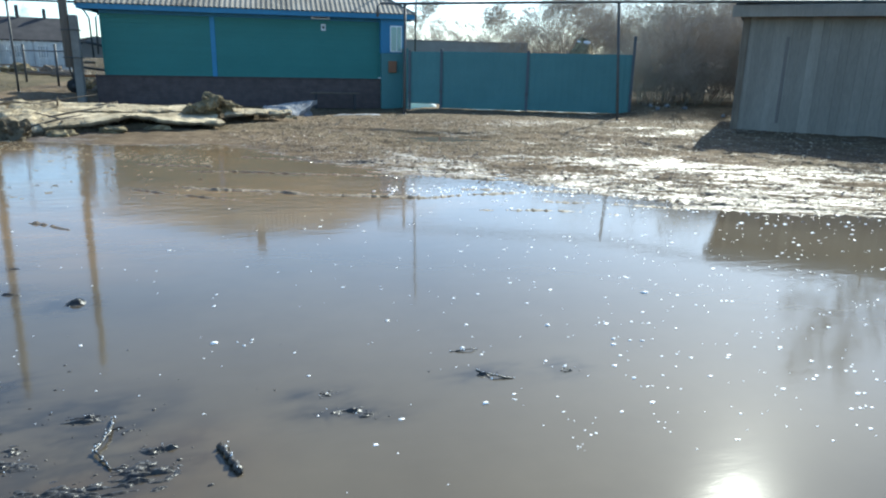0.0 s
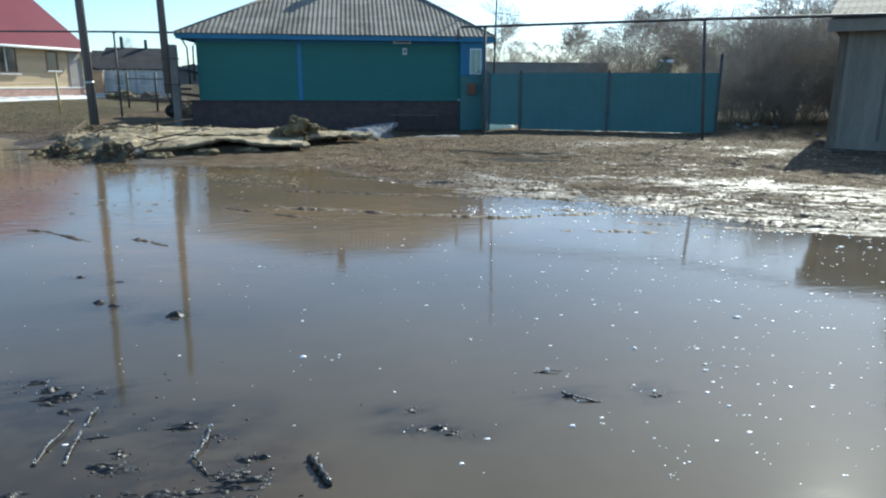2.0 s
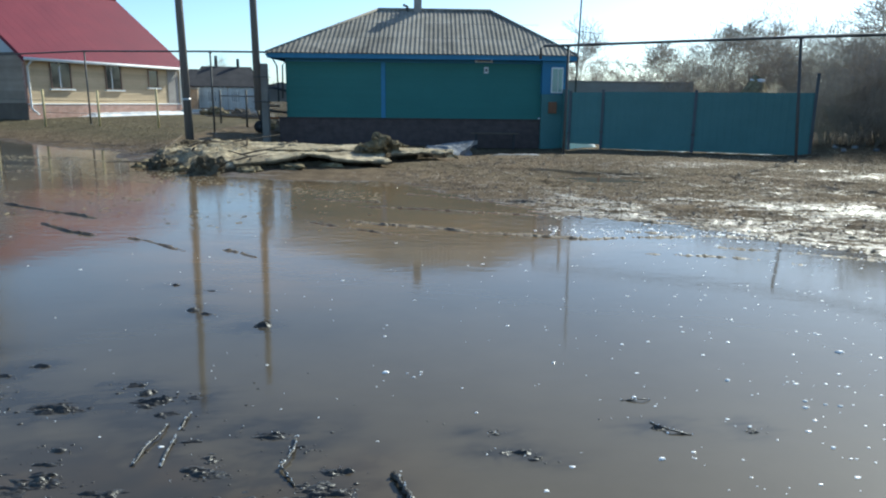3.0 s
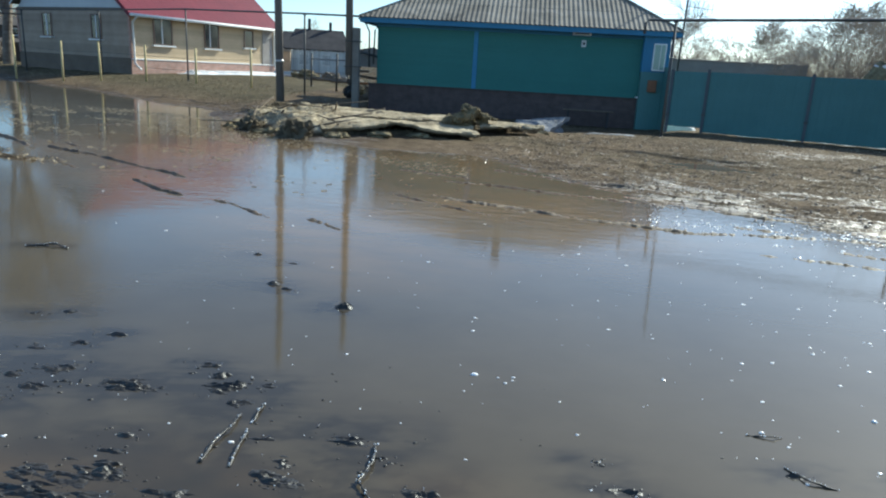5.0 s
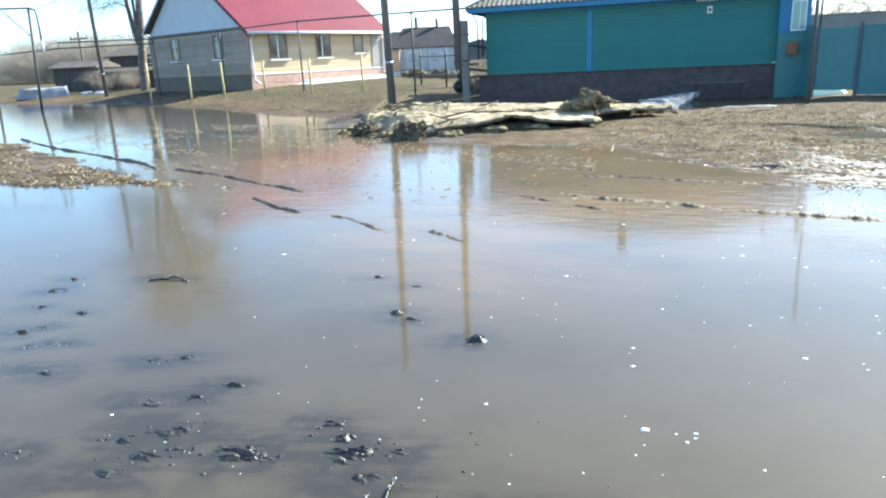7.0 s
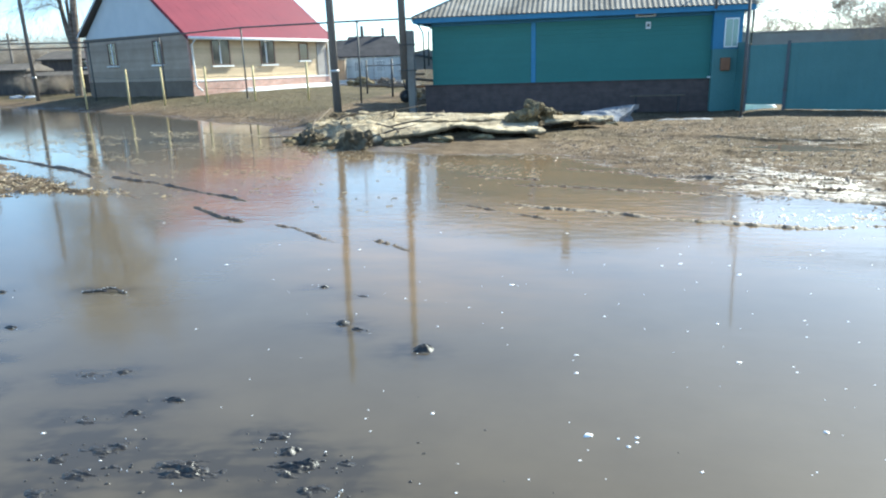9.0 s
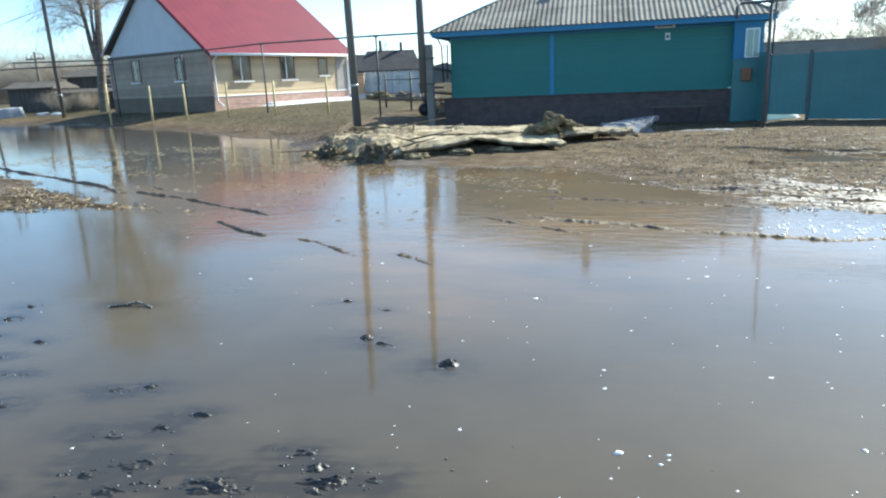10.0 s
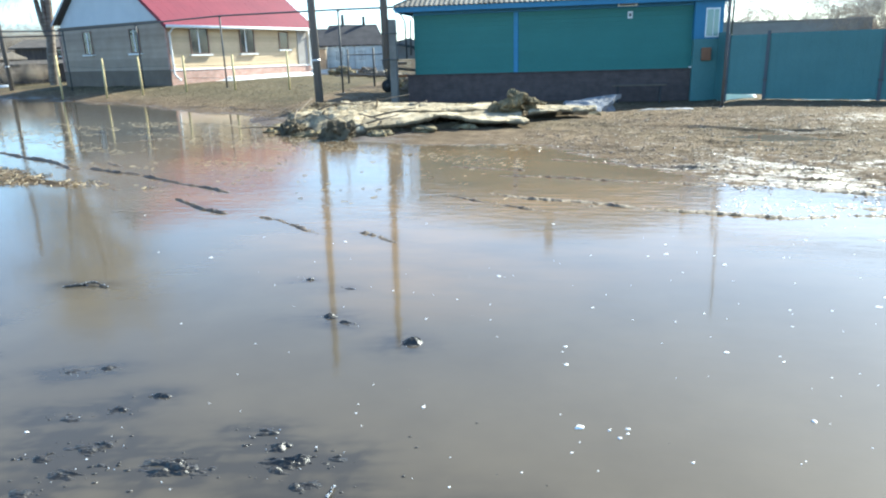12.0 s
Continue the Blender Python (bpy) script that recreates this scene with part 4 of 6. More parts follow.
    part("band", one_box(-0.05, -0.05, wall - 0.07, L, Wd + 0.05, wall + 0.05, bevel=0.01), WOOD, h)
    tube("gutter", ((-0.34, -ov - 0.06, ez - k * ov + 0.02), (L + 0.15, -ov - 0.06, ez - k * ov - 0.02)), 0.075, WHITE, h, "white rain gutter")
    for x in (0.08, L - 0.05):
        tube("downpipe", ((x, -ov - 0.05, ez - k * ov), (x, -0.14, ez - k * ov - 0.3), (x, -0.13, base + 0.45), (x + 0.12, -0.45, base + 0.15)), 0.05, WHITE, h, "white downpipe")
    return h


yellow_house()


# ---- dark shed at the other end of the street ----
def grey_shed():
    ang = math.degrees(math.atan2(-0.62, 0.78))
    h = thing("shed", 10.75, 14.65, 0, ang, "large dark grey boarded shed with slate roof", "shed")
    L, Wd, top = 9.0, 6.0, 3.14
    part("wall", one_box(0.02, 0.02, -0.2, L, Wd, top), SHED_WALL, h)
    x, k = 0.0, 0
    while x < L:
        w = 0.20 + 0.05 * math.sin(k * 3.7)
        part("board", one_box(x + 0.0015, -0.012 + 0.003 * math.sin(k * 7.7), -0.1, min(x + w, L) - 0.0015, 0.02, top), SHED_WALL, h)
        x += w
        k += 1
    part("fascia", one_box(-0.30, -0.40, top - 0.42, L, -0.34, top - 0.17), SHED_WALL, h, "wide grey board under the eave")
    part("corner_post", one_box(-0.06, -0.05, -0.2, 0.10, 0.10, top), WOOD, h)
    # dark strip laid on the boards; its colour stands for a shaded gap
    part("door_gap", one_box(0.90, -0.022, 0.35, 0.97, -0.013, 2.3), TAR_WOOD, h, "dark upright strip painting a shaded gap beside the door boards")
    rise, run = 0.75, Wd / 2 + 0.35
    slope = math.hypot(rise, run)
    roof = new("roof")
    roof.parent = h
    roof["label"] = "weathered grey corrugated slate roof"

    def front(u, v, lift):
        k = v / slope
        return (u, -0.35 + run * k - lift * rise / slope, top - 0.08 + rise * k + lift * run / slope)

    for r in range(3):
        lo, hi = slope * r / 3, slope * (r + 1) / 3 + 0.06
        for c in range(9):
            corrugated("slate", front, -0.3 + c * 1.03, -0.3 + (c + 1) * 1.03 + 0.03, lo, lambda u, hi=hi: min(hi, slope), roof)
    bm = bmesh.new()
    prism(bm, ((-0.33, top - 0.16), (Wd / 2, top - 0.14 + rise), (Wd + 0.35, top - 0.16), (Wd + 0.35, top - 0.24), (-0.33, top - 0.24)), -0.26, L, "x")
    part("roof_body", bm, SHED_WALL, h, "grey boarded gable under the roof")


grey_shed()


# ---- poles, pipes and posts ----
def utility_pole(x, y, top, lean, label, stub):
    z = ground_at(x, y)
    p = thing("utility_pole", x, y, z - 0.2, 0, label, "utility pole", "utility poles")
    tube("shaft", ((0, 0, 0.0 if not stub else 1.3), (lean * 0.5, 0, top * 0.5), (lean, 0, top)), [0.125, 0.11, 0.095], TAR_WOOD, p, sides=12)
    if not stub:
        tube("band", ((lean * 0.16, 0, 1.58), (lean * 0.17, 0, 1.64)), 0.128, STEEL, p, "pale metal band", 12)
    if stub:
        part("concrete_stub", one_box(0.105, -0.10, -0.3, 0.32, 0.10, 2.72, bevel=0.02), CONCRETE, p, "grey concrete footing post")
        for zz in (1.55, 2.3):
            part("clamp", one_box(-0.14, -0.13, zz, 0.36, 0.13, zz + 0.03, bevel=0.01), PIPE, p)
    return p


utility_pole(-7.54, 20.95, 8.4, -0.12, "dark weathered wooden utility pole beside the turf heap", False)
utility_pole(-5.66, 21.9, 8.0, -0.06, "dark wooden utility pole strapped to a concrete stub", True)
utility_pole(-32.3, 37.6, 9.9, -0.15, "tall dark wooden utility pole by the sheds", False)

utility_pole(-51.0, 46.7, 8.2, -0.4, "far leaning wooden utility pole across the flood", False)


def pipe_post(x, y, top, lean=0.0):
    z = ground_at(x, y) - 0.15
    p = thing("pipe_post", x, y, z, 0, "thin dark steel post carrying the gas pipe", "post", "pipe posts")
    tube("shaft", ((0, 0, 0), (lean, 0, top - z)), 0.036, PIPE, p)
    part("saddle", one_box(lean - 0.06, -0.06, top - z - 0.01, lean + 0.06, 0.06, top - z + 0.03, bevel=0.01), PIPE, p)
    tube("foot", ((0, 0, 0.06), (0, 0, 0.17)), 0.06, PIPE, p)
    return p


POSTS_LEFT = ((-26.6, 35.3, 3.38), (-20.85, 33.0, 3.42), (-15.1, 30.3, 3.48), (-8.42, 26.1, 3.26))
for x, y, z in POSTS_LEFT:
    pipe_post(x, y, z - 0.04)
POSTS_RIGHT = ((3.42, 18.88, 3.06), (8.75, 17.05, 3.18), (13.5, 8.85, 2.76))
for x, y, z in POSTS_RIGHT:
    pipe_post(x + (0.18 if x == 8.75 else 0.0), y, z - 0.04, -0.24 if x == 8.75 else 0.0)
gas = thing("gas_pipe", -8.35, 26.1, 0, 0, "thin dark overhead gas pipe on posts", "pipe")
off = Vector((8.35, -26.1, 0))
line = [Vector((-31.7, 33.8, 3.42)), *[Vector(p) for p in POSTS_LEFT], Vector((-5.85, 24.55, 3.16)), Vector((-5.25, 24.2, 3.1))]
tube("pipe", [p + off for p in line], 0.034, PIPE, gas)
tube("riser", [Vector(p) + off for p in ((-5.85, 24.5, 3.14), (-5.74, 23.4, 3.02), (-5.48, 23.3, 2.86), (-5.36, 23.3, 2.63), (-5.34, 23.3, 1.5))], 0.026, PIPE, gas, "thin grey riser pipe")
tube("riser", [Vector(p) + off for p in ((-4.93, 23.1, 2.74), (-5.06, 23.1, 2.75), (-5.13, 23.1, 2.66), (-5.16, 23.1, 1.6))], 0.026, PIPE, gas, "thin grey riser pipe")
gas = thing("gas_pipe", 3.42, 18.88, 0, 0, "dark overhead gas pipe running past the gate", "pipe")
off = Vector((-3.42, -18.88, 0))
line = [Vector((2.72, 19.12, 2.72)), Vector((2.72, 19.12, 2.98)), Vector((2.80, 19.10, 3.06)), *[Vector(p) for p in POSTS_RIGHT], Vector((18.5, 0.2, 2.4))]
tube("pipe", [p + off for p in line], 0.036, PIPE, gas)

low_pipe = thing("gas_pipe", -26.6, 35.3, 0, 0, "second dark pipe slung below the first by the sheds", "pipe")
tube("pipe", ((-19, 3.4, 3.0), (-12, 1.0, 3.05), (-5.2, -1.3, 3.12), (0.0, 0.06, 3.14)), 0.034, PIPE, low_pipe)
tube("hanger", ((-5.2, -1.3, 3.12), (-5.2, -1.3, 3.4)), 0.02, PIPE, low_pipe)
tube("hanger", ((0.0, 0.06, 3.14), (0.0, 0.03, 3.36)), 0.02, PIPE, low_pipe)
t_pole = thing("utility_pole", -53.9, 60, 0.6, 0, "far wooden utility pole with a crossarm", "utility pole")
tube("shaft", ((0, 0, -0.3), (0, 0, 5.2)), 0.11, TAR_WOOD, t_pole)
part("crossarm", one_box(-1.1, -0.06, 4.45, 1.1, 0.06, 4.58, bevel=0.01), TAR_WOOD, t_pole)
for x in (-0.95, -0.4, 0.4, 0.95):
    tube("insulator", ((x, 0, 4.58), (x, 0, 4.8)), 0.05, CONCRETE, t_pole, sides=8)
for pts in (((-32.4, 37.6, 6.6), (-39.5, 41.0, 6.15), (-46.5, 44.5, 5.95), (-60, 51, 6.0)), ((-32.4, 37.6, 6.7), (-28.0, 38.2, 6.75), (-24.0, 38.6, 7.2))):
    w = tube("overhead_wire", [Vector(p) - Vector(pts[0]) for p in pts], 0.016, PIPE, sides=5)
    w.location = pts[0]
    tagged(w, "thin dark overhead service wire from the pole", "wire", "overhead wires")

# portal where the pipe rises over the side road
portal = thing("pipe_portal", -28.6, 29.0, 0.3, 0, "tall pipe portal lifting the gas pipe over the road", "pipe portal")
tube("post", ((0.1, -0.3, -0.4), (-0.3, 0.5, 4.5)), 0.06, PIPE, portal)
tube("post", ((-5.6, -1.6, -0.4), (-5.9, -0.9, 4.6)), 0.06, PIPE, portal)
tube("pipe", ((-6.4, -0.9, 3.2), (-6.3, -0.9, 4.62), (-5.9, -0.9, 4.7), (-0.2, 0.5, 4.55), (0.05, 0.5, 4.45), (0.12, 0.5, 4.2), (0.22, 0.4, 3.0)), 0.045, PIPE, portal)
tube("brace", ((-1.6, 0.2, 4.5), (-0.2, 0.3, 3.2)), 0.03, PIPE, portal)
tube("insulating_sleeve", ((0.20, 0.42, 3.1), (0.24, 0.40, 2.5)), 0.06, WHITE, portal, "white insulating sleeve")
tube("branch", ((0.24, 0.40, 2.5), (0.3, 0.5, 2.7), (-1.5, 3.0, 3.05), (-3.1, 4.8, 3.12)), 0.035, PIPE, portal)

# stakes of the unfinished fence before the yellow house
STAKES = ((-23.6, 30.6, 0.65, 2.05), (-20.94, 30.1, 0.61, 1.87), (-18.9, 29.77, 0.51, 1.92), (-16.46, 29.2, 0.55, 1.88), (-13.95, 28.7, 0.44, 1.85), (-11.38, 28.3, 0.32, 1.93))
for k, (x, y, lo, hi) in enumerate(STAKES):
    z = ground_at(x, y) - 0.15
    s = thing("fence_stake", x, y, z, 20 * k, "yellow painted wooden fence stake in the turf", "stake", "fence stakes")
    tube("shaft", ((0, 0, 0), (0.015 * math.sin(k * 2.3), 0, (hi - z) * 0.5), (0.03 * math.sin(k * 2.3), 0, hi - z)), [0.05, 0.047, 0.043], STAKE, s, sides=7)
wire = thing("fence_wire", -16, 29.3, 0, 0, "thin slack wire between the stakes", "wire")
tube("strand", [Vector((x + 16, y - 29.3, hi - 0.45)) for x, y, lo, hi in STAKES], 0.006, PIPE, wire, sides=4)
tube("strand", [Vector((x + 16, y - 29.3, hi - 0.95)) for x, y, lo, hi in STAKES], 0.006, PIPE, wire, sides=4)


# ---- turf heap, snow and clods by the house ----
rng = random.Random(5)
HEAP_X = [-7.3, -6.8, -5.9, -4.95, -4.4, -3.3, -2.3, -1.7, -0.9, -0.2, 0.5]
HEAP_FRONT = [17.2, 15.9, 15.25, 14.5, 15.0, 15.15, 15.5, 16.3, 17.0, 17.3, 17.7]
HEAP_BACK = [18.4, 19.4, 19.5, 19.2, 19.1, 19.0, 19.0, 19.1, 19.2, 18.9, 18.3]


def heap_height(x, y):
    front = np.interp(x, HEAP_X, HEAP_FRONT) + 0.22 * fbm(x * 0.9, y * 0.3, 3, 91) + 0.10 * fbm(x * 5, y * 2, 3, 93)
    back = np.interp(x, HEAP_X, HEAP_BACK) + 0.3 * fbm(x * 0.9, y * 0.9, 3, 95)
    ends = np.minimum(x + 7.4, 0.65 - x)
    k = smooth(0, 1, (y - front - 0.22 * smooth(-4.6, -3.9, x)) / (0.10 + 0.9 * smooth(-4.2, -5.2, x))) * smooth(0, 1.0, back - y) * smooth(0, 0.4, ends)
    rough = smooth(-4.0, -5.4, x)
    body = 0.16 + 0.04 * fbm(x * 0.7, y * 0.7, 3, 97) + (0.02 + 0.07 * rough) * fbm(x * 2.0, y * 2.6, 4, 99) + (0.022 + 0.045 * rough) * (1 - 2 * np.abs(fbm(x * 5, y * 8, 5, 101))) + 0.02 * rough * fbm(x * 16, y * 20, 3, 105)
    body = body + 0.07 * np.clip((y - front) / 4, 0, 1) + 0.07 * rough
    crack = np.abs(fbm(x * 0.45 + y * 0.35, y * 1.0 - x * 0.15, 3, 103))
    body = body - 0.10 * (1 - smooth(0.0, 0.035, crack))
    flat = smooth(-4.6, -3.9, x)
    return k * body * (1 - 0.45 * flat)


hx, hy = np.arange(-7.5, 0.75, 0.032), np.arange(14.0, 19.8, 0.035)
gx, gy = np.meshgrid(hx, hy)
hz = heap_height(gx.ravel(), gy.ravel())
gz = ground(gx.ravel(), gy.ravel())
keep = (hz > 0.012).reshape(gx.shape)
idx = -np.ones(gx.size, int)
cells = keep[:-1, :-1] | keep[1:, :-1] | keep[:-1, 1:] | keep[1:, 1:]
ii = np.arange(gx.size).reshape(gx.shape)
quads = np.stack([ii[:-1, :-1][cells], ii[:-1, 1:][cells], ii[1:, 1:][cells], ii[1:, :-1][cells]], 1)
used = np.unique(quads)
idx[used] = np.arange(len(used))
verts = np.stack([gx.ravel(), gy.ravel(), gz + hz - np.where(hz > 0.012, 0, 0.06)], 1)[used]
heap = link_mesh("turf_mound", verts.tolist(), idx[quads].tolist(), TURF_CRUST, None, "", True)
# low front and the part under the slabs coloured dark, painting in their shade
float_attr(heap.data, "crust", (1 - 0.8 * smooth(-4.5, -3.8, gx.ravel()[used])) * np.clip(0.75 + 0.9 * fbm(gx.ravel()[used] * 1.6, gy.ravel()[used] * 2.2, 4, 109) - 0.35 * smooth(-5.8, -6.8, gx.ravel()[used]), 0, 1) * smooth(0.06, 0.14, hz[used] + 0.06 * fbm(gx.ravel()[used] * 3, gy.ravel()[used] * 3, 3, 107)))
tagged(heap, "low heap of pale dried turf and straw dumped before the house", "turf heap")


def turf_slab(fl, fr, br, bl, thick, seed, arch=0.0):
    """A ragged plate of dried turf between four corners, lying on the heap."""
    nu, nv = 70, 26
    u, w = np.meshgrid(np.linspace(0, 1, nu), np.linspace(0, 1, nv))
    c = [np.array(p, float) for p in (fl, fr, br, bl)]
    at = lambda a, b: (c[0] * ((1 - a) * (1 - b))[..., None] + c[1] * (a * (1 - b))[..., None] + c[2] * (a * b)[..., None] + c[3] * ((1 - a) * b)[..., None])
    p = at(u, w)
    edge = np.minimum(w, 1 - w)
    rag = 0.20 * fbm(p[..., 0] * 1.3, p[..., 1] * 0.3, 4, seed) + 0.07 * fbm(p[..., 0] * 7, p[..., 1] * 7, 3, seed + 2)
    side = np.exp(-((u - 0.46) / 0.19) ** 2) * arch
    p[..., 1] += (rag + 1.6 * side) * (1 - w) + rag[::-1] * w * 0.7
    p[..., 0] += (0.12 * fbm(p[..., 1] * 4, p[..., 0] * 0.5, 3, seed + 4)) * np.where(u < 0.5, 1 - 2 * u, 2 * u - 1)
    crack = np.abs(fbm(p[..., 0] * 0.6 + p[..., 1] * 0.5, p[..., 1] * 1.6 - p[..., 0] * 0.2, 3, seed + 6))
    p[..., 2] += side * (1 - w) + 0.035 * fbm(p[..., 0] * 1.4, p[..., 1] * 1.8, 3, seed + 8) + 0.022 * fbm(p[..., 0] * 8, p[..., 1] * 8, 3, seed + 10) - 0.05 * (1 - smooth(0.0, 0.03, crack)) + 0.014 * fbm(p[..., 0] * 5, p[..., 1] * 26, 3, seed + 16) - 0.025 * (1 - smooth(0, 0.08, edge))
    low = p.copy()
    low[..., 2] -= thick * (1 + 0.5 * fbm(p[..., 0] * 3, p[..., 1] * 3, 3, seed + 12))
    low[..., 1] += 0.03
    i = np.arange(nu * nv).reshape(nv, nu)
    top = np.stack([i[:-1, :-1], i[:-1, 1:], i[1:, 1:], i[1:, :-1]], -1).reshape(-1, 4)
    ring = np.concatenate([i[0, :], i[1:, -1], i[-1, -2::-1], i[-2:0:-1, 0]])
    nxt, N = np.roll(ring, -1), nu * nv
    wall = np.stack([ring, ring + N, nxt + N, nxt], 1)
    verts = np.concatenate([p.reshape(-1, 3), low.reshape(-1, 3)])
    mid = verts.mean(0) * np.array([1, 1, 0])
    ob = link_mesh("turf_slab", (verts - mid).tolist(), np.concatenate([top, top[:, ::-1] + N, wall]).tolist(), TURF_CRUST, None, "", False)
    ob.location = mid
    crust = np.concatenate([smooth(0.0, 0.02, crack).ravel() * (0.8 + 0.5 * fbm(p[..., 0] * 2, p[..., 1] * 2, 3, seed + 14)).ravel(), np.full(N, 0.0)])
    float_attr(ob.data, "crust", np.clip(crust, 0, 1))
    return tagged(ob, "cracked pale plate of dried turf with a ragged edge", "turf slab", "turf slabs")


def clod_thing(name, x, y, z, r, count, mat, label, category, seed, flat=0.6, group="", sub=3):
    rg = random.Random(seed)
    bm = bmesh.new()
    lump(bm, 0, 0, r * flat * 0.35, r * 1.7, r * 1.05, r * flat, rg, 0.55, sub + 1)
    off = Vector((rg.uniform(-9, 9), rg.uniform(-9, 9), 0))
    for v in bm.verts:
        k = noise.fractal(v.co / r * 1.1 + off, 0.8, 2.2, 6)
        j = abs(noise.noise(v.co / r * 3.1 + off))
        v.co *= 1 + 0.26 * k - 0.30 * j
        v.co.z += 0.25 * r * flat * noise.noise(v.co / r * 5.3 + off)
    ob = part(name, bm, mat)
    ob.location = (x, y, z)
    return tagged(ob, label, category, group)


def heap_top(x, y):
    return ground_at(x, y) + float(heap_height(np.array([x]), np.array([y]))[0])


turf_slab((-4.45, 14.95, 0.24), (-1.15, 15.55, 0.25), (-1.5, 17.0, 0.33), (-4.9, 16.7, 0.36), 0.07, 601, 0.15)
turf_slab((-4.7, 16.75, 0.40), (-1.95, 16.95, 0.40), (-2.1, 18.3, 0.43), (-5.3, 18.7, 0.45), 0.08, 631)
turf_slab((-1.12, 16.45, 0.36), (0.28, 16.85, 0.37), (0.3, 17.25, 0.38), (-1.05, 17.6, 0.42), 0.06, 661)


def root_clod(x, y, z, lobes, seed, label):
    """A turned-up sod: flat tilted lobes grown together, their skin frayed by roots."""
    bm, off = bmesh.new(), Vector((seed * 2.7, seed * 1.3, 0))
    for cx, cy, cz, sx, sy, sz, tilt in lobes:
        made = bmesh.ops.create_icosphere(bm, subdivisions=5, radius=1)["verts"]
        turn = Matrix.Rotation(radians(tilt), 3, "Y")
        for v in made:
            flat = 1 + 0.35 * (max(abs(v.co.x), abs(v.co.y)) - 0.6)
            p = turn @ Vector((v.co.x * sx * flat, v.co.y * sy * flat, v.co.z * sz)) + Vector((cx, cy, cz))
            k = noise.fractal(p * 3.2 + off, 0.75, 2.1, 5)
            j = noise.fractal(p * 9 + off, 0.6, 2.1, 4)
            v.co = p + turn @ Vector((v.co.x * (0.10 * k + 0.06 * j), v.co.y * (0.10 * k + 0.06 * j), v.co.z * (0.07 * k + 0.055 * j)))
    ob = part("turf_clod", bm, CLOD)
    ob.location = (x, y, z)
    return tagged(ob, label, "clod")


root_clod(-1.52, 16.7, 0.33, ((-0.02, 0.0, 0.20, 0.34, 0.30, 0.12, -20), (-0.34, 0.05, 0.06, 0.26, 0.25, 0.09, -8), (0.12, 0.06, 0.30, 0.23, 0.22, 0.085, 14), (0.0, 0.15, 0.02, 0.2, 0.2, 0.14, 0)), 3, "large rooty sod tipped up on the turf heap")
root_clod(-1.08, 16.72, 0.40, ((0.0, 0.0, 0.14, 0.24, 0.2, 0.05, 10), (-0.05, 0.05, 0.03, 0.12, 0.16, 0.1, 0)), 4, "thin dark sod leaning beside the large one")
clod_thing("turf_clod", -6.36, 15.75, ground_at(-6.36, 15.75) - 0.03, 0.27, 6, WET_CLOD, "dark wet clod at the foot of the heap", "clod", 6, 0.85)
clod_thing("turf_clod", -4.95, 14.62, ground_at(-4.95, 14.62) - 0.02, 0.25, 5, WET_CLOD, "dark wet clod at the foot of the heap", "clod", 7, 1.1)
for k, (x, y, r) in enumerate(((-3.3, 15.2, 0.2), (-2.5, 15.6, 0.16), (-4.2, 14.9, 0.18), (-5.7, 15.2, 0.2), (0.2, 17.9, 0.15), (-7.0, 16.4, 0.22))):
    clod_thing("turf_clod", x, y, ground_at(x, y) - 0.02, r, 4, CLOD, "crumbled brown clod fallen from the heap", "clod", 20 + k, 0.55, "fallen clods", 2)
# sticks in the heap
HEAP_STICKS = [(rng.uniform(-7.0, -3.6), rng.uniform(15.4, 18.2), rng.uniform(0, 360), rng.uniform(1, 16), rng.uniform(0.4, 1.3)) for _ in range(16)]
for k, (x, y, a, tilt, ln) in enumerate(((-6.9, 16.6, 60, 38, 0.9), (-6.6, 16.3, 100, 20, 0.7), (-4.6, 15.1, 20, 12, 0.8), (-4.9, 15.0, 150, 18, 0.7), (-5.6, 18.0, 10, 9, 1.4), (-4.4, 17.6, 175, 6, 1.6), *HEAP_STICKS)):
    z = heap_top(x, y)
    dx, dy, dz = math.cos(radians(a)) * ln, math.sin(radians(a)) * ln, math.sin(radians(tilt)) * ln
    st = tube("stick", ((-dx * 0.2, -dy * 0.2, -0.05), (dx * 0.4, dy * 0.4, dz * 0.45), (dx, dy, dz)), [0.025, 0.02, 0.01], WOOD, sides=6)
    st.location = (x, y, z)
    tagged(st, "pale broken stick stuck in the turf heap", "stick", "heap sticks")


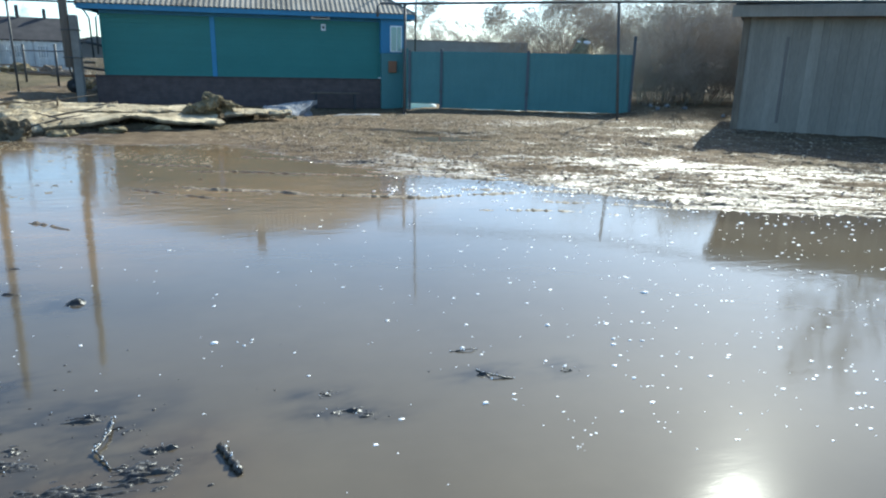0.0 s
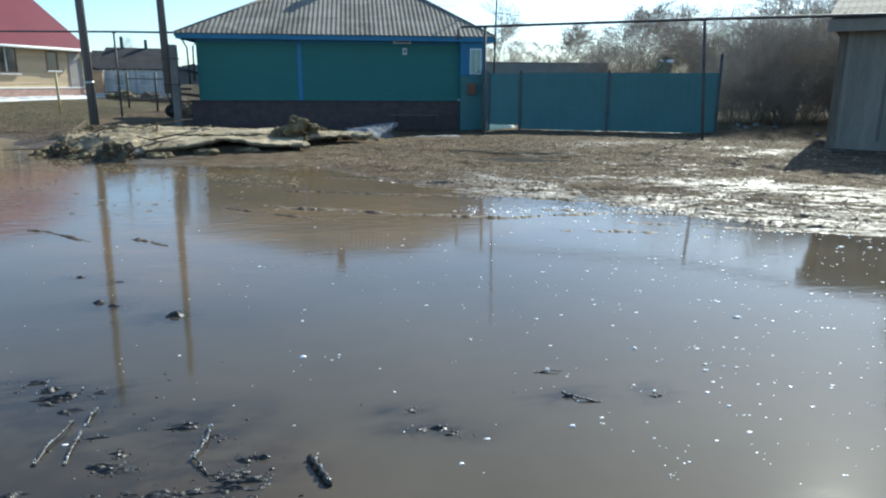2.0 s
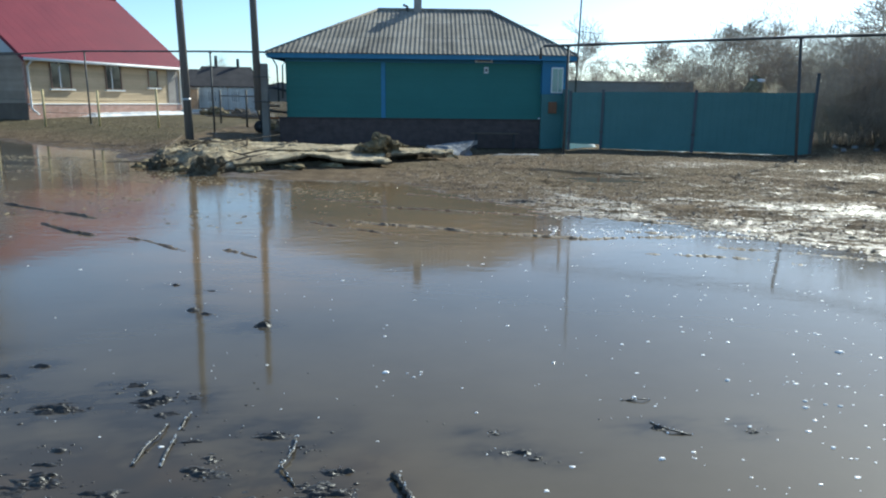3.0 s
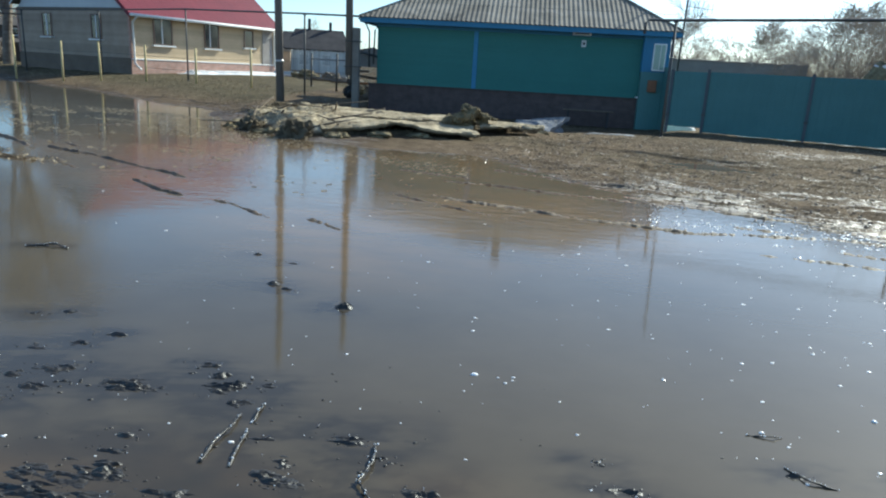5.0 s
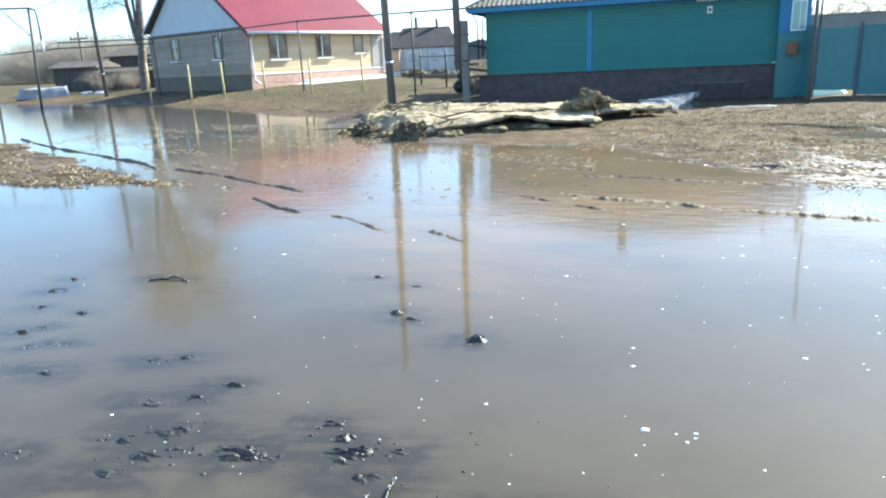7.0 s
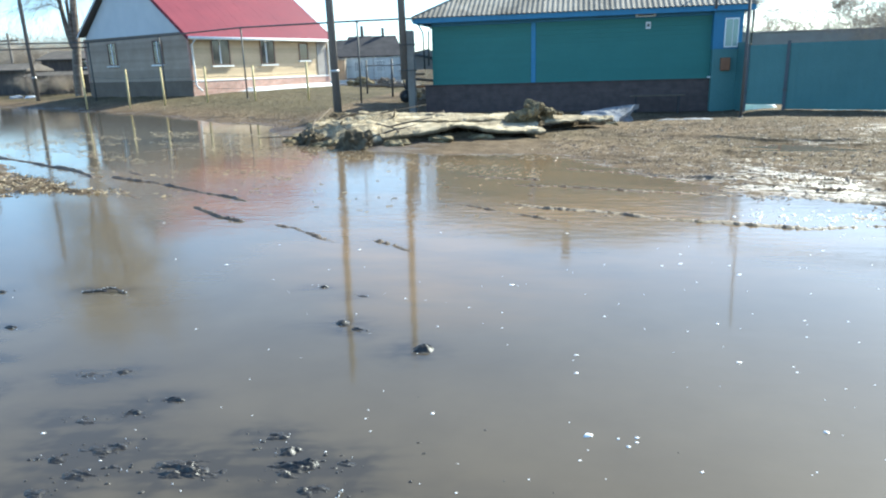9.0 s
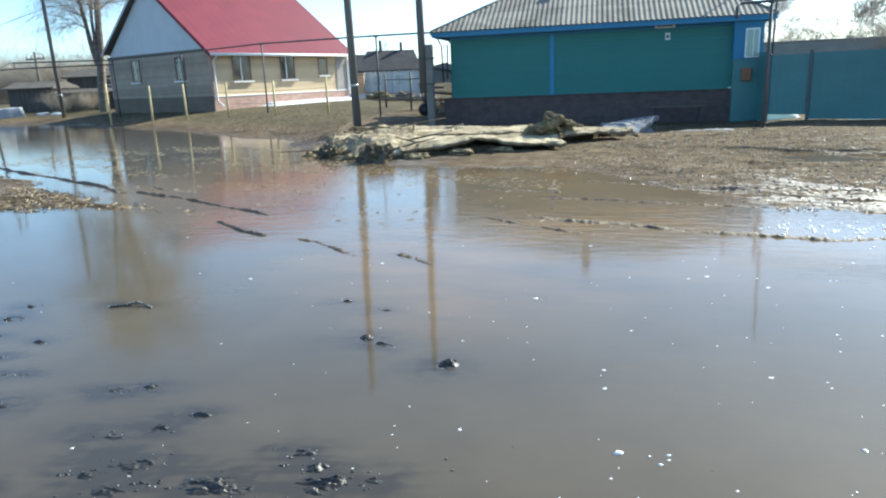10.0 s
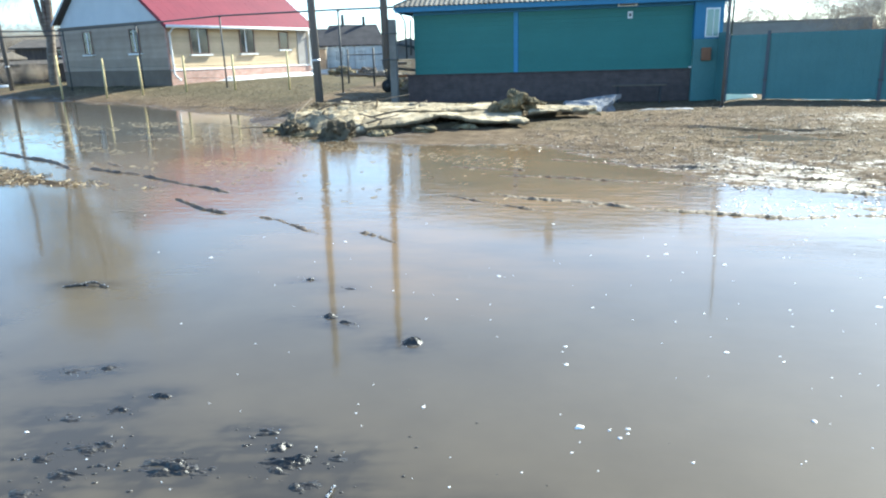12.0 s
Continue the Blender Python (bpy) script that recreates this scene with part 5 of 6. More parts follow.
def snow_patch(x0, y0, x1, y1, height, seed, label, step=0.07, mat=None):
    xs, ys = np.arange(x0, x1, step), np.arange(y0, y1, step)
    gx, gy = np.meshgrid(xs, ys)
    cx, cy = (x0 + x1) / 2, (y0 + y1) / 2
    e = 1 - ((gx - cx) / ((x1 - x0) / 2)) ** 2 - ((gy - cy) / ((y1 - y0) / 2)) ** 2 + 0.5 * fbm(gx * 1.5, gy * 1.5, 4, seed)
    h = height * smooth(0, 0.55, e) * (1 + 0.35 * fbm(gx * 2.2, gy * 2.2, 4, seed + 5))
    gz = ground(gx.ravel(), gy.ravel()).reshape(gx.shape) + np.where(e > 0.02, h, -0.08)
    n, m = gx.shape[1], gx.shape[0]
    i = np.arange(n * m).reshape(m, n)
    c = (e[:-1, :-1] > 0) | (e[1:, 1:] > 0)
    q = np.stack([i[:-1, :-1][c], i[:-1, 1:][c], i[1:, 1:][c], i[1:, :-1][c]], 1)
    u = np.unique(q)
    back = -np.ones(n * m, int)
    back[u] = np.arange(len(u))
    ob = link_mesh("snow_patch", np.stack([gx.ravel(), gy.ravel(), gz.ravel()], 1)[u].tolist(), back[q].tolist(), mat or SNOW, None, "", True)
    return tagged(ob, label, "snow", "melting snow")


plate = turf_slab((-0.25, 18.95, 0.26), (0.55, 18.85, 0.16), (1.08, 19.6, 0.52), (-0.40, 19.8, 0.34), 0.10, 691)
plate.name = "snow_slab"
plate.data.materials[0] = DIRTY_SNOW
tagged(plate, "tilted slab of grey crusted snow by the turf heap", "snow", "melting snow")
snow_patch(-0.5, 19.0, 1.0, 20.2, 0.22, 113, "grey snow under the tilted slab", 0.05, DIRTY_SNOW)
snow_patch(1.3, 18.3, 2.9, 18.75, 0.02, 117, "thin remnant of dirty snow at the edge of the shade", 0.05, DIRTY_SNOW)
def snow_strip(ox, oy, ux, uy, a0, a1, width, height, seed, label, gap=0.2):
    """Snow along a wall: a runs along (ux, uy), and the bank lies to the right of that way."""
    au, ao = np.meshgrid(np.arange(a0, a1, 0.08), np.arange(0.05, width + 0.2, 0.08))
    sx, sy = ox + ux * au + uy * ao, oy + uy * au - ux * ao
    e = np.minimum.reduce([(au - a0) / 0.8, (a1 - au) / 0.8, (width - ao) / 0.8, ao / 0.3]) + 0.5 * fbm(au * 1.3, ao * 1.8, 4, seed) - gap
    bz = ground(sx.ravel(), sy.ravel()).reshape(sx.shape) + np.where(e > 0, height * smooth(0, 0.9, e) * (1 + 0.5 * fbm(au * 2.5, ao * 2.5, 4, seed + 4)), -0.06)
    n, m = au.shape[1], au.shape[0]
    i = np.arange(n * m).reshape(m, n)
    q = np.stack([i[:-1, :-1], i[:-1, 1:], i[1:, 1:], i[1:, :-1]], -1).reshape(-1, 4)
    ob = link_mesh("snow_bank", np.stack([sx.ravel(), sy.ravel(), bz.ravel()], 1).tolist(), q[:, ::-1].tolist(), SNOW, None, "", True)
    return tagged(ob, label, "snow", "melting snow")


snow_strip(-19.93, 34.09, 0.40, 0.92, 2.6, 10.4, 1.5, 0.17, 131, "bright old snow bank along the house plinth")
snow_strip(FB.x, FB.y + 0.1, -FU.x, -FU.y, 0.75, 2.95, 0.9, 0.11, 161, "bright old snow behind the gate", 0.12)
snow_strip(FB.x, FB.y + 0.1, -FU.x, -FU.y, 3.2, 5.05, 0.9, 0.10, 171, "bright old snow behind the gate", 0.12)
snow_patch(3.9, 21.75, 5.1, 22.5, 0.14, 119, "old snow lying behind the wicket gate", 0.05)
def snow_block(x, y, rz, L, W, H, seed, label):
    """A block of packed snow with slumped edges."""
    bm = bmesh.new()
    bmesh.ops.create_cube(bm, size=1)
    bmesh.ops.subdivide_edges(bm, edges=bm.edges[:], cuts=11, use_grid_fill=True)
    off = Vector((seed * 3.1, seed * 1.7, 0))
    for v in bm.verts:
        slump = 1 - 0.18 * (v.co.z + 0.5) * (1 + 0.6 * noise.noise(v.co * 3 + off))
        p = Vector((v.co.x * L * slump, v.co.y * W * slump, (v.co.z + 0.5) * H))
        p += 0.10 * noise.noise_vector(p * 1.6 + off) + 0.03 * noise.noise_vector(p * 6 + off)
        v.co = p
    ob = part("snow_block", bm, PALE_SNOW)
    ob.data.shade_smooth()
    ob.matrix_basis = pose(x, y, ground_at(x, y) - 0.12, 0, 0, rz)
    return tagged(ob, label, "snow", "melting snow")


snow_block(-39.3, 39.8, 44, 3.3, 1.2, 0.72, 1, "block of bluish packed snow beside the flooded road")
snow_block(-36.9, 41.0, 44, 0.9, 0.6, 0.28, 2, "low grey lump of packed snow beside the road")
snow_patch(-36.0, 40.4, -35.0, 41.2, 0.12, 153, "small dirty snow remnant by the sheds", 0.1)


# ---- bare trees and thickets ----
def grow(rg, start, way, length, radius, level, segs, droop, kids, spread_deg, shrink):
    """Bare branches as (from, to, r0, r1) pieces."""
    p, w = Vector(start), Vector(way).normalized()
    steps = 4 if level > 1 else 3
    r = radius
    for i in range(steps):
        w = (w + Vector((rg.gauss(0, 0.11), rg.gauss(0, 0.11), rg.gauss(0, 0.07) - droop * (0.1 if level > 1 else 0.35)))).normalized()
        q = p + w * (length / steps)
        r2 = radius * (1 - 0.72 * (i + 1) / steps)
        segs.append((p.copy(), q.copy(), r, r2))
        if level > 0 and i >= (1 if level > 2 else 0):
            for _ in range(kids):
                side = w.orthogonal().normalized()
                side = Matrix.Rotation(rg.uniform(0, 6.28), 3, w) @ side
                a = radians(spread_deg * rg.uniform(0.6, 1.25))
                grow(rg, q, w * math.cos(a) + side * math.sin(a), length * shrink * rg.uniform(0.65, 1.1), max(r2 * 0.62, 0.004), level - 1, segs, droop, kids, spread_deg, shrink)
        p, r = q, r2


def pieces_mesh(segs, thin, min_r=0.0):
    verts, faces = [], []
    for a, b, r0, r1 in segs:
        n = 3 if r0 < thin else 6
        tube_data((a, b), [max(r0, min_r), max(r1, min_r)], n, verts, faces, False)
    return verts, faces


def bush_meshes(seed, stems, height, level, kids):
    rg = random.Random(seed)
    stems_out = []
    for k in range(stems):
        segs = []
        stems_out.append(segs)
        a = rg.uniform(0, 6.28)
        d = rg.uniform(0, 0.9)
        out = rg.uniform(0.1, 0.5)
        grow(rg, (d * math.cos(a), d * math.sin(a), -0.1), (out * math.cos(a), out * math.sin(a), 1), height * rg.uniform(0.35, 0.6), 0.026 * height / 4, level, segs, -0.05, kids, 38, 0.72)
    return stems_out


def tree_thing(name, segs, limit, label, category, mats, group="", min_r=0.0):
    t = thing(name, 0, 0, 0, 0, label, category, group)
    small = []
    for stem in segs:
        v, f = pieces_mesh([s for s in stem if s[2] >= limit], 0.02)
        if f:
            link_mesh("trunk", v, f, mats[0], t, "", True)
        small += [s for s in stem if s[2] < limit]
    v, f = pieces_mesh(small, 1.0, min_r)
    link_mesh("crown", v, f, mats[1], t, "", False)
    return t


thickets = [tree_thing("bare_bush", bush_meshes(s, 9, 4.0, 3, 2), 0.016, "tall leafless grey-brown thicket bush", "bush", (BARK, TWIG), "thicket bushes", 0.0035) for s in (201, 202, 203)]
rg = random.Random(77)
spots = [(11.9, 20.2, 0.55), (13.0, 21.6, 0.75), (13.6, 20.2, 0.72), (14.6, 22.2, 0.9), (15.6, 24.0, 0.95), (15.6, 20.4, 0.8), (17.0, 22.4, 1.0),
         (16.6, 26.2, 1.0), (18.4, 25.8, 1.1), (19.8, 23.8, 1.1), (14.4, 29.5, 0.95), (10.3, 30.0, 0.9), (13.4, 31.0, 1.1), (16.4, 30.4, 1.2), (20.0, 29.0, 1.2),
         (8.2, 33.5, 0.9), (11.5, 35.5, 1.0), (18.5, 35.0, 1.3), (22.5, 33.0, 1.3), (14.8, 37.0, 1.2), (23.5, 26.0, 1.2), (6.5, 37.5, 0.9),
         (11.2, 19.7, 0.3), (12.2, 19.5, 0.34), (12.9, 20.0, 0.38), (14.2, 20.8, 0.42), (14.9, 19.9, 0.36), (13.6, 21.2, 0.45), (16.3, 21.4, 0.45), (11.6, 21.0, 0.4), (12.6, 22.4, 0.5), (15.2, 22.8, 0.5)]
for k, (x, y, s) in enumerate(spots):
    m = pose(x, y, ground_at(x, y) - 0.05, 0, 0, rg.uniform(0, 360))
    b = thickets[k] if k < 3 else copy_thing(thickets[k % 3], m)
    b.matrix_basis = m @ Matrix.Diagonal((s * 1.05, s * 1.05, s, 1))


def single_tree(seed, height, level, kids, droop, spread_deg, radius):
    r2 = random.Random(seed)
    segs = []
    grow(r2, (0, 0, -0.2), (0, 0, 1), height * 0.62, radius, level, segs, droop, kids, spread_deg, 0.62)
    return [segs]


far_trees = [tree_thing("bare_tree", single_tree(s, 8, 4, 2, -0.05, 40, 0.13), 0.03, "leafless tree far behind the houses", "tree", (BARK, TWIG), "far trees", 0.014) for s in (301, 302)]
shed_tree = tree_thing("bare_tree", single_tree(305, 7.2, 4, 2, -0.05, 34, 0.15), 0.03, "tall leafless tree standing behind the dark shed", "tree", (BARK, TWIG), "", 0.005)
shed_tree.matrix_basis = pose(17.6, 15.6, ground_at(17.6, 15.6) - 0.05)
far = [(17.5, 40.0, 0.72), (9.0, 45.0, 0.62), (21.0, 42.0, 0.75), (24.5, 38.0, 0.8), (13.5, 43.5, 0.62), (27, 34, 0.8), (6.0, 47.0, 0.5),
       (-7.2, 62.0, 0.6), (-12.5, 70.0, 0.6), (-22.5, 75.0, 0.5), (-5.0, 58.0, 0.5)]
for k, (x, y, s) in enumerate(far):
    m = pose(x, y, ground_at(x, y) - 0.05, 0, 0, rg.uniform(0, 360))
    b = far_trees[k] if k < 2 else copy_thing(far_trees[k % 2], m)
    b.matrix_basis = m @ Matrix.Diagonal((s * 1.2, s * 1.2, s, 1))

for x in np.linspace(-150, -70, 44):
    m = pose(float(x) + rg.uniform(-2, 2), 104 - 0.25 * (float(x) + 110) + rg.uniform(-7, 7), -0.5, 0, 0, rg.uniform(0, 360))
    b = copy_thing(thickets[rg.randrange(3)], m)
    k = rg.uniform(1.35, 2.3) * (0.45 if x < -112 else 1.0)
    b.matrix_basis = m @ Matrix.Diagonal((k * 1.3, k * 1.3, k, 1))
    b["label"] = "far leafless thicket in a hazy brown belt"
    b["group"] = "far thicket"

# the birch with hanging twigs
r2 = random.Random(9)
boles = []
for z0, lean, hgt, rad in ((-0.2, 0.03, 15.0, 0.31), (2.9, -0.25, 10.5, 0.17), (3.4, -0.06, 10.0, 0.12)):
    segs = []
    boles.append(segs)
    p, w = Vector((0.02 * max(z0, 0), 0, z0)), Vector((lean, 0.02, 1)).normalized()
    for i in range(14):
        w = (w + Vector((r2.gauss(0, 0.035), r2.gauss(0, 0.035), 0.05))).normalized()
        q = p + w * hgt / 14
        segs.append((p.copy(), q.copy(), rad * (1 - 0.066 * i), rad * (1 - 0.066 * (i + 1))))
        if i > (4 if z0 < 0 else 1):
            for _ in range(3):
                a = r2.uniform(0, 6.28)
                limb = Vector((math.cos(a), math.sin(a), 0.75))
                grow(r2, q, limb, hgt * 0.2 * r2.uniform(0.7, 1.25), rad * 0.2, 2, segs, 0.42, 3, 46, 0.85)
        p = q
birch = tree_thing("birch_tree", boles, 0.045, "tall leafless birch with hanging twigs beside the yellow house", "tree", (BIRCH, TWIG), "", 0.0036)
birch.matrix_basis = pose(-31.6, 40.4, ground_at(-31.6, 40.4))


# ---- buildings farther off ----
def plain_house(x, y, rz, L, Wd, base, wall, top, wall_mat, roof_mat, label, name="house", windows=(), hip=0.0, chim=()):
    h = thing(name, x, y, 0, rz, label, "house" if name == "house" else "shed")
    part("wall", one_box(0, 0, base - 0.5, L, Wd, wall), wall_mat, h)
    bm = bmesh.new()
    o = 0.3
    a = [bm.verts.new(p) for p in ((-o, -o, wall), (L + o, -o, wall), (L + o, Wd + o, wall), (-o, Wd + o, wall))]
    t = [bm.verts.new(p) for p in ((-o + hip, Wd / 2, top), (L + o - hip, Wd / 2, top))]
    u = [bm.verts.new((v.co.x, v.co.y, wall - 0.1)) for v in a]
    for f in ((a[0], a[1], t[1], t[0]), (a[2], a[3], t[0], t[1]), (a[1], a[2], t[1]), (a[3], a[0], t[0])):
        bm.faces.new(f)
    for i in range(4):
        bm.faces.new((u[i], u[(i + 1) % 4], a[(i + 1) % 4], a[i]))
    bm.faces.new(u[::-1])
    part("roof", bm, roof_mat, h)
    for a0, a1, z0, z1 in windows:
        w = part("window", one_box(a0, -0.05, z0, a1, 0.01, z1), PANE, h)
        part("frame", one_box(a0 - 0.06, -0.045, z0 - 0.08, a1 + 0.06, 0.008, z0), WHITE, w)
        part("frame", one_box(a0 - 0.06, -0.045, z1, a1 + 0.06, 0.008, z1 + 0.08), WHITE, w)
    for cx, cz in chim:
        part("chimney", one_box(cx - 0.12, Wd / 2 - 0.12, top - 0.5, cx + 0.12, Wd / 2 + 0.12, cz), PIPE, h)
    return h


plain_house(-19.9, 57.8, 14, 4.9, 5, 0.5, 2.55, 4.25, PALE_BOARD, DARK_ROOF, "small far house with dark roof and pale boarded walls", windows=((1.0, 1.7, 1.3, 2.1), (2.8, 3.5, 1.3, 2.1)), hip=0.7, chim=((1.6, 5.1), (3.4, 4.9)))
plain_house(-24.2, 61.5, 14, 3.8, 4.5, 0.5, 2.7, 4.15, PLASTER, DARK_ROOF, "low dark-roofed outbuilding far behind the pole", hip=0.2)
plain_house(-41.9, 43.6, 12, 3.2, 3.0, 0.5, 2.2, 2.65, SHED_BROWN, SHED_ROOF, "low brown plank shed by the road", "shed", hip=0.1)
plain_house(-41.0, 48.6, 12, 6.0, 4.0, 0.5, 2.95, 3.6, SHED_BROWN, SHED_ROOF, "long weathered brown shed behind the birch", "shed", windows=((3.2, 5.2, 2.3, 2.7),), hip=0.1)
plain_house(-37.9, 43.6, 10, 8.6, 2.0, 0.5, 1.75, 2.0, SHED_BROWN, SHED_ROOF, "low shaded lean-to of brown boards", "shed", hip=0.05)
long_shed = thing("shed", 4.4, 29.5, 0, 0, "long low plastered shed with a flat dark roof", "shed")
part("wall", one_box(-1.5, 0, -0.3, 6.4, 4.0, 2.42), PLASTER, long_shed)
part("roof", one_box(-1.55, -0.05, 2.42, 6.45, 4.05, 2.47, bevel=0.01), PLASTER, long_shed)

# picket fence and pillar before the far house
fence = thing("picket_fence", -15.55, 45.6, 0.45, 6, "weathered grey-blue picket fence before the far house", "fence")
for k in range(28):
    z = 1.80 + 0.06 * math.sin(k * 2.7)
    bm = bmesh.new()
    x = 0.135 * k
    prism(bm, ((x, 0.1), (x + 0.105, 0.1), (x + 0.105, z - 0.06), (x + 0.052, z), (x, z - 0.06)), -0.012, 0.012, "y")
    part("picket", bm, PALE_BOARD, fence)
for z in (0.45, 1.2):
    part("rail", one_box(-0.1, 0.013, z, 3.85, 0.05, z + 0.07), WOOD, fence)
for x in (0.0, 1.9, 3.7):
    part("post", one_box(x - 0.05, 0.05, -0.4, x + 0.05, 0.15, 1.85), WOOD, fence)
pillar = thing("gate_pillar", -15.75, 45.0, 0.3, 10, "tan brick gate pillar with a pale cap", "pillar")
part("shaft", one_box(-0.38, -0.3, -0.3, 0.38, 0.3, 1.8), TAN_BRICK, pillar)
part("cap", one_box(-0.44, -0.36, 1.8, 0.44, 0.36, 1.91, bevel=0.03), CONCRETE, pillar)
# low wire fence posts and rail towards the house corner
for k, (x, y) in enumerate(((-10.1, 32.4), (-8.3, 30.2), (-6.9, 28.2))):
    z = ground_at(x, y) - 0.1
    p = thing("yard_post", x, y, z, 0, "thin dark yard fence post", "post", "yard posts")
    tube("shaft", ((0, 0, 0), (0.02, 0, 1.95 - z)), 0.045, PIPE, p)
rail = thing("yard_rail", -10.1, 32.4, 0, 0, "thin rusty yard fence rail", "rail")
tube("rail", ((0, 0, 0.85), (1.8, -2.2, 0.83), (3.2, -4.2, 0.85)), 0.02, PIPE, rail)
tube("rail", ((0, 0, 1.7), (1.8, -2.2, 1.68), (3.2, -4.2, 1.7)), 0.02, PIPE, rail)

# a wood pile, planks and scrap in the side yard
for k, (x, y, ln, a, z) in enumerate(((-11.5, 39.5, 3.0, 12, 0.75), (-11.3, 39.3, 2.6, 20, 0.9), (-10.6, 38.8, 2.8, 5, 0.82), (-12.4, 40.6, 2.2, 30, 0.7), (-9.4, 37.0, 2.0, 10, 0.9), (-9.2, 36.8, 2.3, 14, 1.02))):
    g = ground_at(x, y)
    pl = part("plank", one_box(-ln / 2, -0.11, 0, ln / 2, 0.11, 0.07, bevel=0.008), WOOD)
    pl.matrix_basis = pose(x, y, g + (0.0 if k % 3 == 0 else 0.08 * (k % 3)), 0, 0, a)
    tagged(pl, "grey loose plank lying in the side yard", "plank", "yard planks")
for k, (x, y, r) in enumerate(((-6.6, 29.0, 0.5), (-6.1, 28.0, 0.42), (-7.3, 31.0, 0.5), (-13.2, 41.5, 0.5), (-11.8, 42.0, 0.45))):
    clod_thing("rubble_mound", x, y, ground_at(x, y) - 0.02, r, 7, (CLOD, WOOD, CONCRETE)[k % 3], "low heap of yard rubble and brushwood", "rubble", 60 + k, 0.8, "yard rubble", 2)
scrap = thing("farm_implement", -6.15, 27.0, ground_at(-6.15, 27.0), 15, "rusty farm implement with a bent frame by the house", "implement")
tube("frame_bar", ((-0.7, 0, 0.3), (-0.7, 0, 1.45), (-0.3, 0, 1.75), (0.3, 0, 1.6), (0.6, 0, 1.1), (0.55, 0, 0.3)), 0.05, PIPE, scrap)
tube("frame_bar", ((-0.7, 0, 0.9), (0.55, 0, 0.75)), 0.045, PIPE, scrap)
for x in (-0.75, 0.55):
    w = tube("wheel", ((x, -0.05, 0.24), (x, 0.05, 0.24)), 0.24, RUBBER, scrap, "", 18)
    tube("hub", ((x, -0.07, 0.24), (x, 0.07, 0.24)), 0.08, PIPE, w, "", 10)
bm = bmesh.new()
prism(bm, ((-0.55, 1.2), (0.35, 1.2), (0.6, 1.75), (0.15, 1.95), (-0.6, 1.8)), 0.15, 0.9, "y")
part("hopper", bm, PLASTER, scrap, "dented dull pink hopper")
tube("hoop", ((-0.75, 0.1, 0.5), (-0.9, 0.1, 1.1), (-0.6, 0.1, 1.7), (-0.2, 0.1, 1.85)), 0.03, PIPE, scrap)
part("drawbar", one_box(-0.5, -0.35, 0.55, 0.75, -0.27, 0.63, bevel=0.01), RUST, scrap)
part("seat", one_box(-0.4, -0.2, 1.0, 0.0, 0.2, 1.08, bevel=0.03), WOOD, scrap)
bush = copy_thing(thickets[1], pose(0, 0, 0))
bush.matrix_basis = pose(-6.9, 30.5, 0.2, 0, 0, 40) @ Matrix.Diagonal((0.5, 0.5, 0.52, 1))
bush["label"] = "small leafless bush in the side yard"
bush = copy_thing(thickets[0], pose(0, 0, 0))
bush.matrix_basis = pose(-6.0, 27.9, 0.2, 0, 0, 70) @ Matrix.Diagonal((0.36, 0.36, 0.42, 1))
bush["label"] = "small leafless bush beside the house corner"
bush = copy_thing(thickets[2], pose(0, 0, 0))
bush.matrix_basis = pose(-36.6, 42.0, 0.4, 0, 0, 140) @ Matrix.Diagonal((0.4, 0.4, 0.42, 1))
bush["label"] = "small leafless bush beside the sheds"
for x, y, turn, size in ((-34.9, 42.3, 20, 0.42), (-33.7, 42.0, 200, 0.36), (-35.7, 41.7, 290, 0.30)):
    bush = copy_thing(thickets[2], pose(0, 0, 0))
    bush.matrix_basis = pose(x, y, ground_at(x, y) - 0.05, 0, 0, turn) @ Matrix.Diagonal((size, size, size, 1))
    bush["label"] = "low tangle of leafless brush before the sheds"

# television mast behind the gate
mast = thing("aerial_mast", 4.95, 25.4, 0.1, 0, "thin aerial mast with a comb antenna beside the house", "aerial")
tube("mast", ((0, 0, 0), (0.12, 0, 7.6)), 0.03, PIPE, mast)
boom = tube("boom", ((0.02, 0, 3.95), (0.95, 0.1, 3.88)), 0.016, STEEL, mast)
for k in range(6):
    x = 0.15 + 0.15 * k
    tube("element", ((x, -0.02, 4.16 - 0.02 * k), (x, 0.03, 3.70 + 0.005 * k)), 0.01, STEEL, boom, "", 5)
# snow-topped stack behind the gate
stack = thing("covered_stack", 11.75, 26.0, 0.15, 20, "stack under a dark cover with snow on top", "stack")
bm = bmesh.new()
lump(bm, 0, 0, 0.95, 0.75, 0.6, 1.4, random.Random(4), 0.25, 3)
part("stack", bm, CLOD, stack)
bm = bmesh.new()
lump(bm, 0.05, -0.1, 2.28, 0.26, 0.26, 0.10, random.Random(6), 0.3, 3)
part("snow_cap", bm, SNOW, stack, "patch of snow")
# litter on the bank by the thicket
for k, (x, y) in enumerate(((11.0, 19.0), (11.5, 18.9), (11.8, 18.4), (10.9, 18.4), (12.4, 17.4))):
    ob = part("litter_scrap", lump(bmesh.new(), 0, 0, 0.03, 0.10, 0.06, 0.05, random.Random(k), 0.6, 2), DIRTY_SNOW)
    ob.location = (x, y, ground_at(x, y))
    tagged(ob, "crumpled pale litter scrap under the thicket", "litter", "litter scraps")
# pale junk and boards lying along the picket fence
jr = random.Random(88)
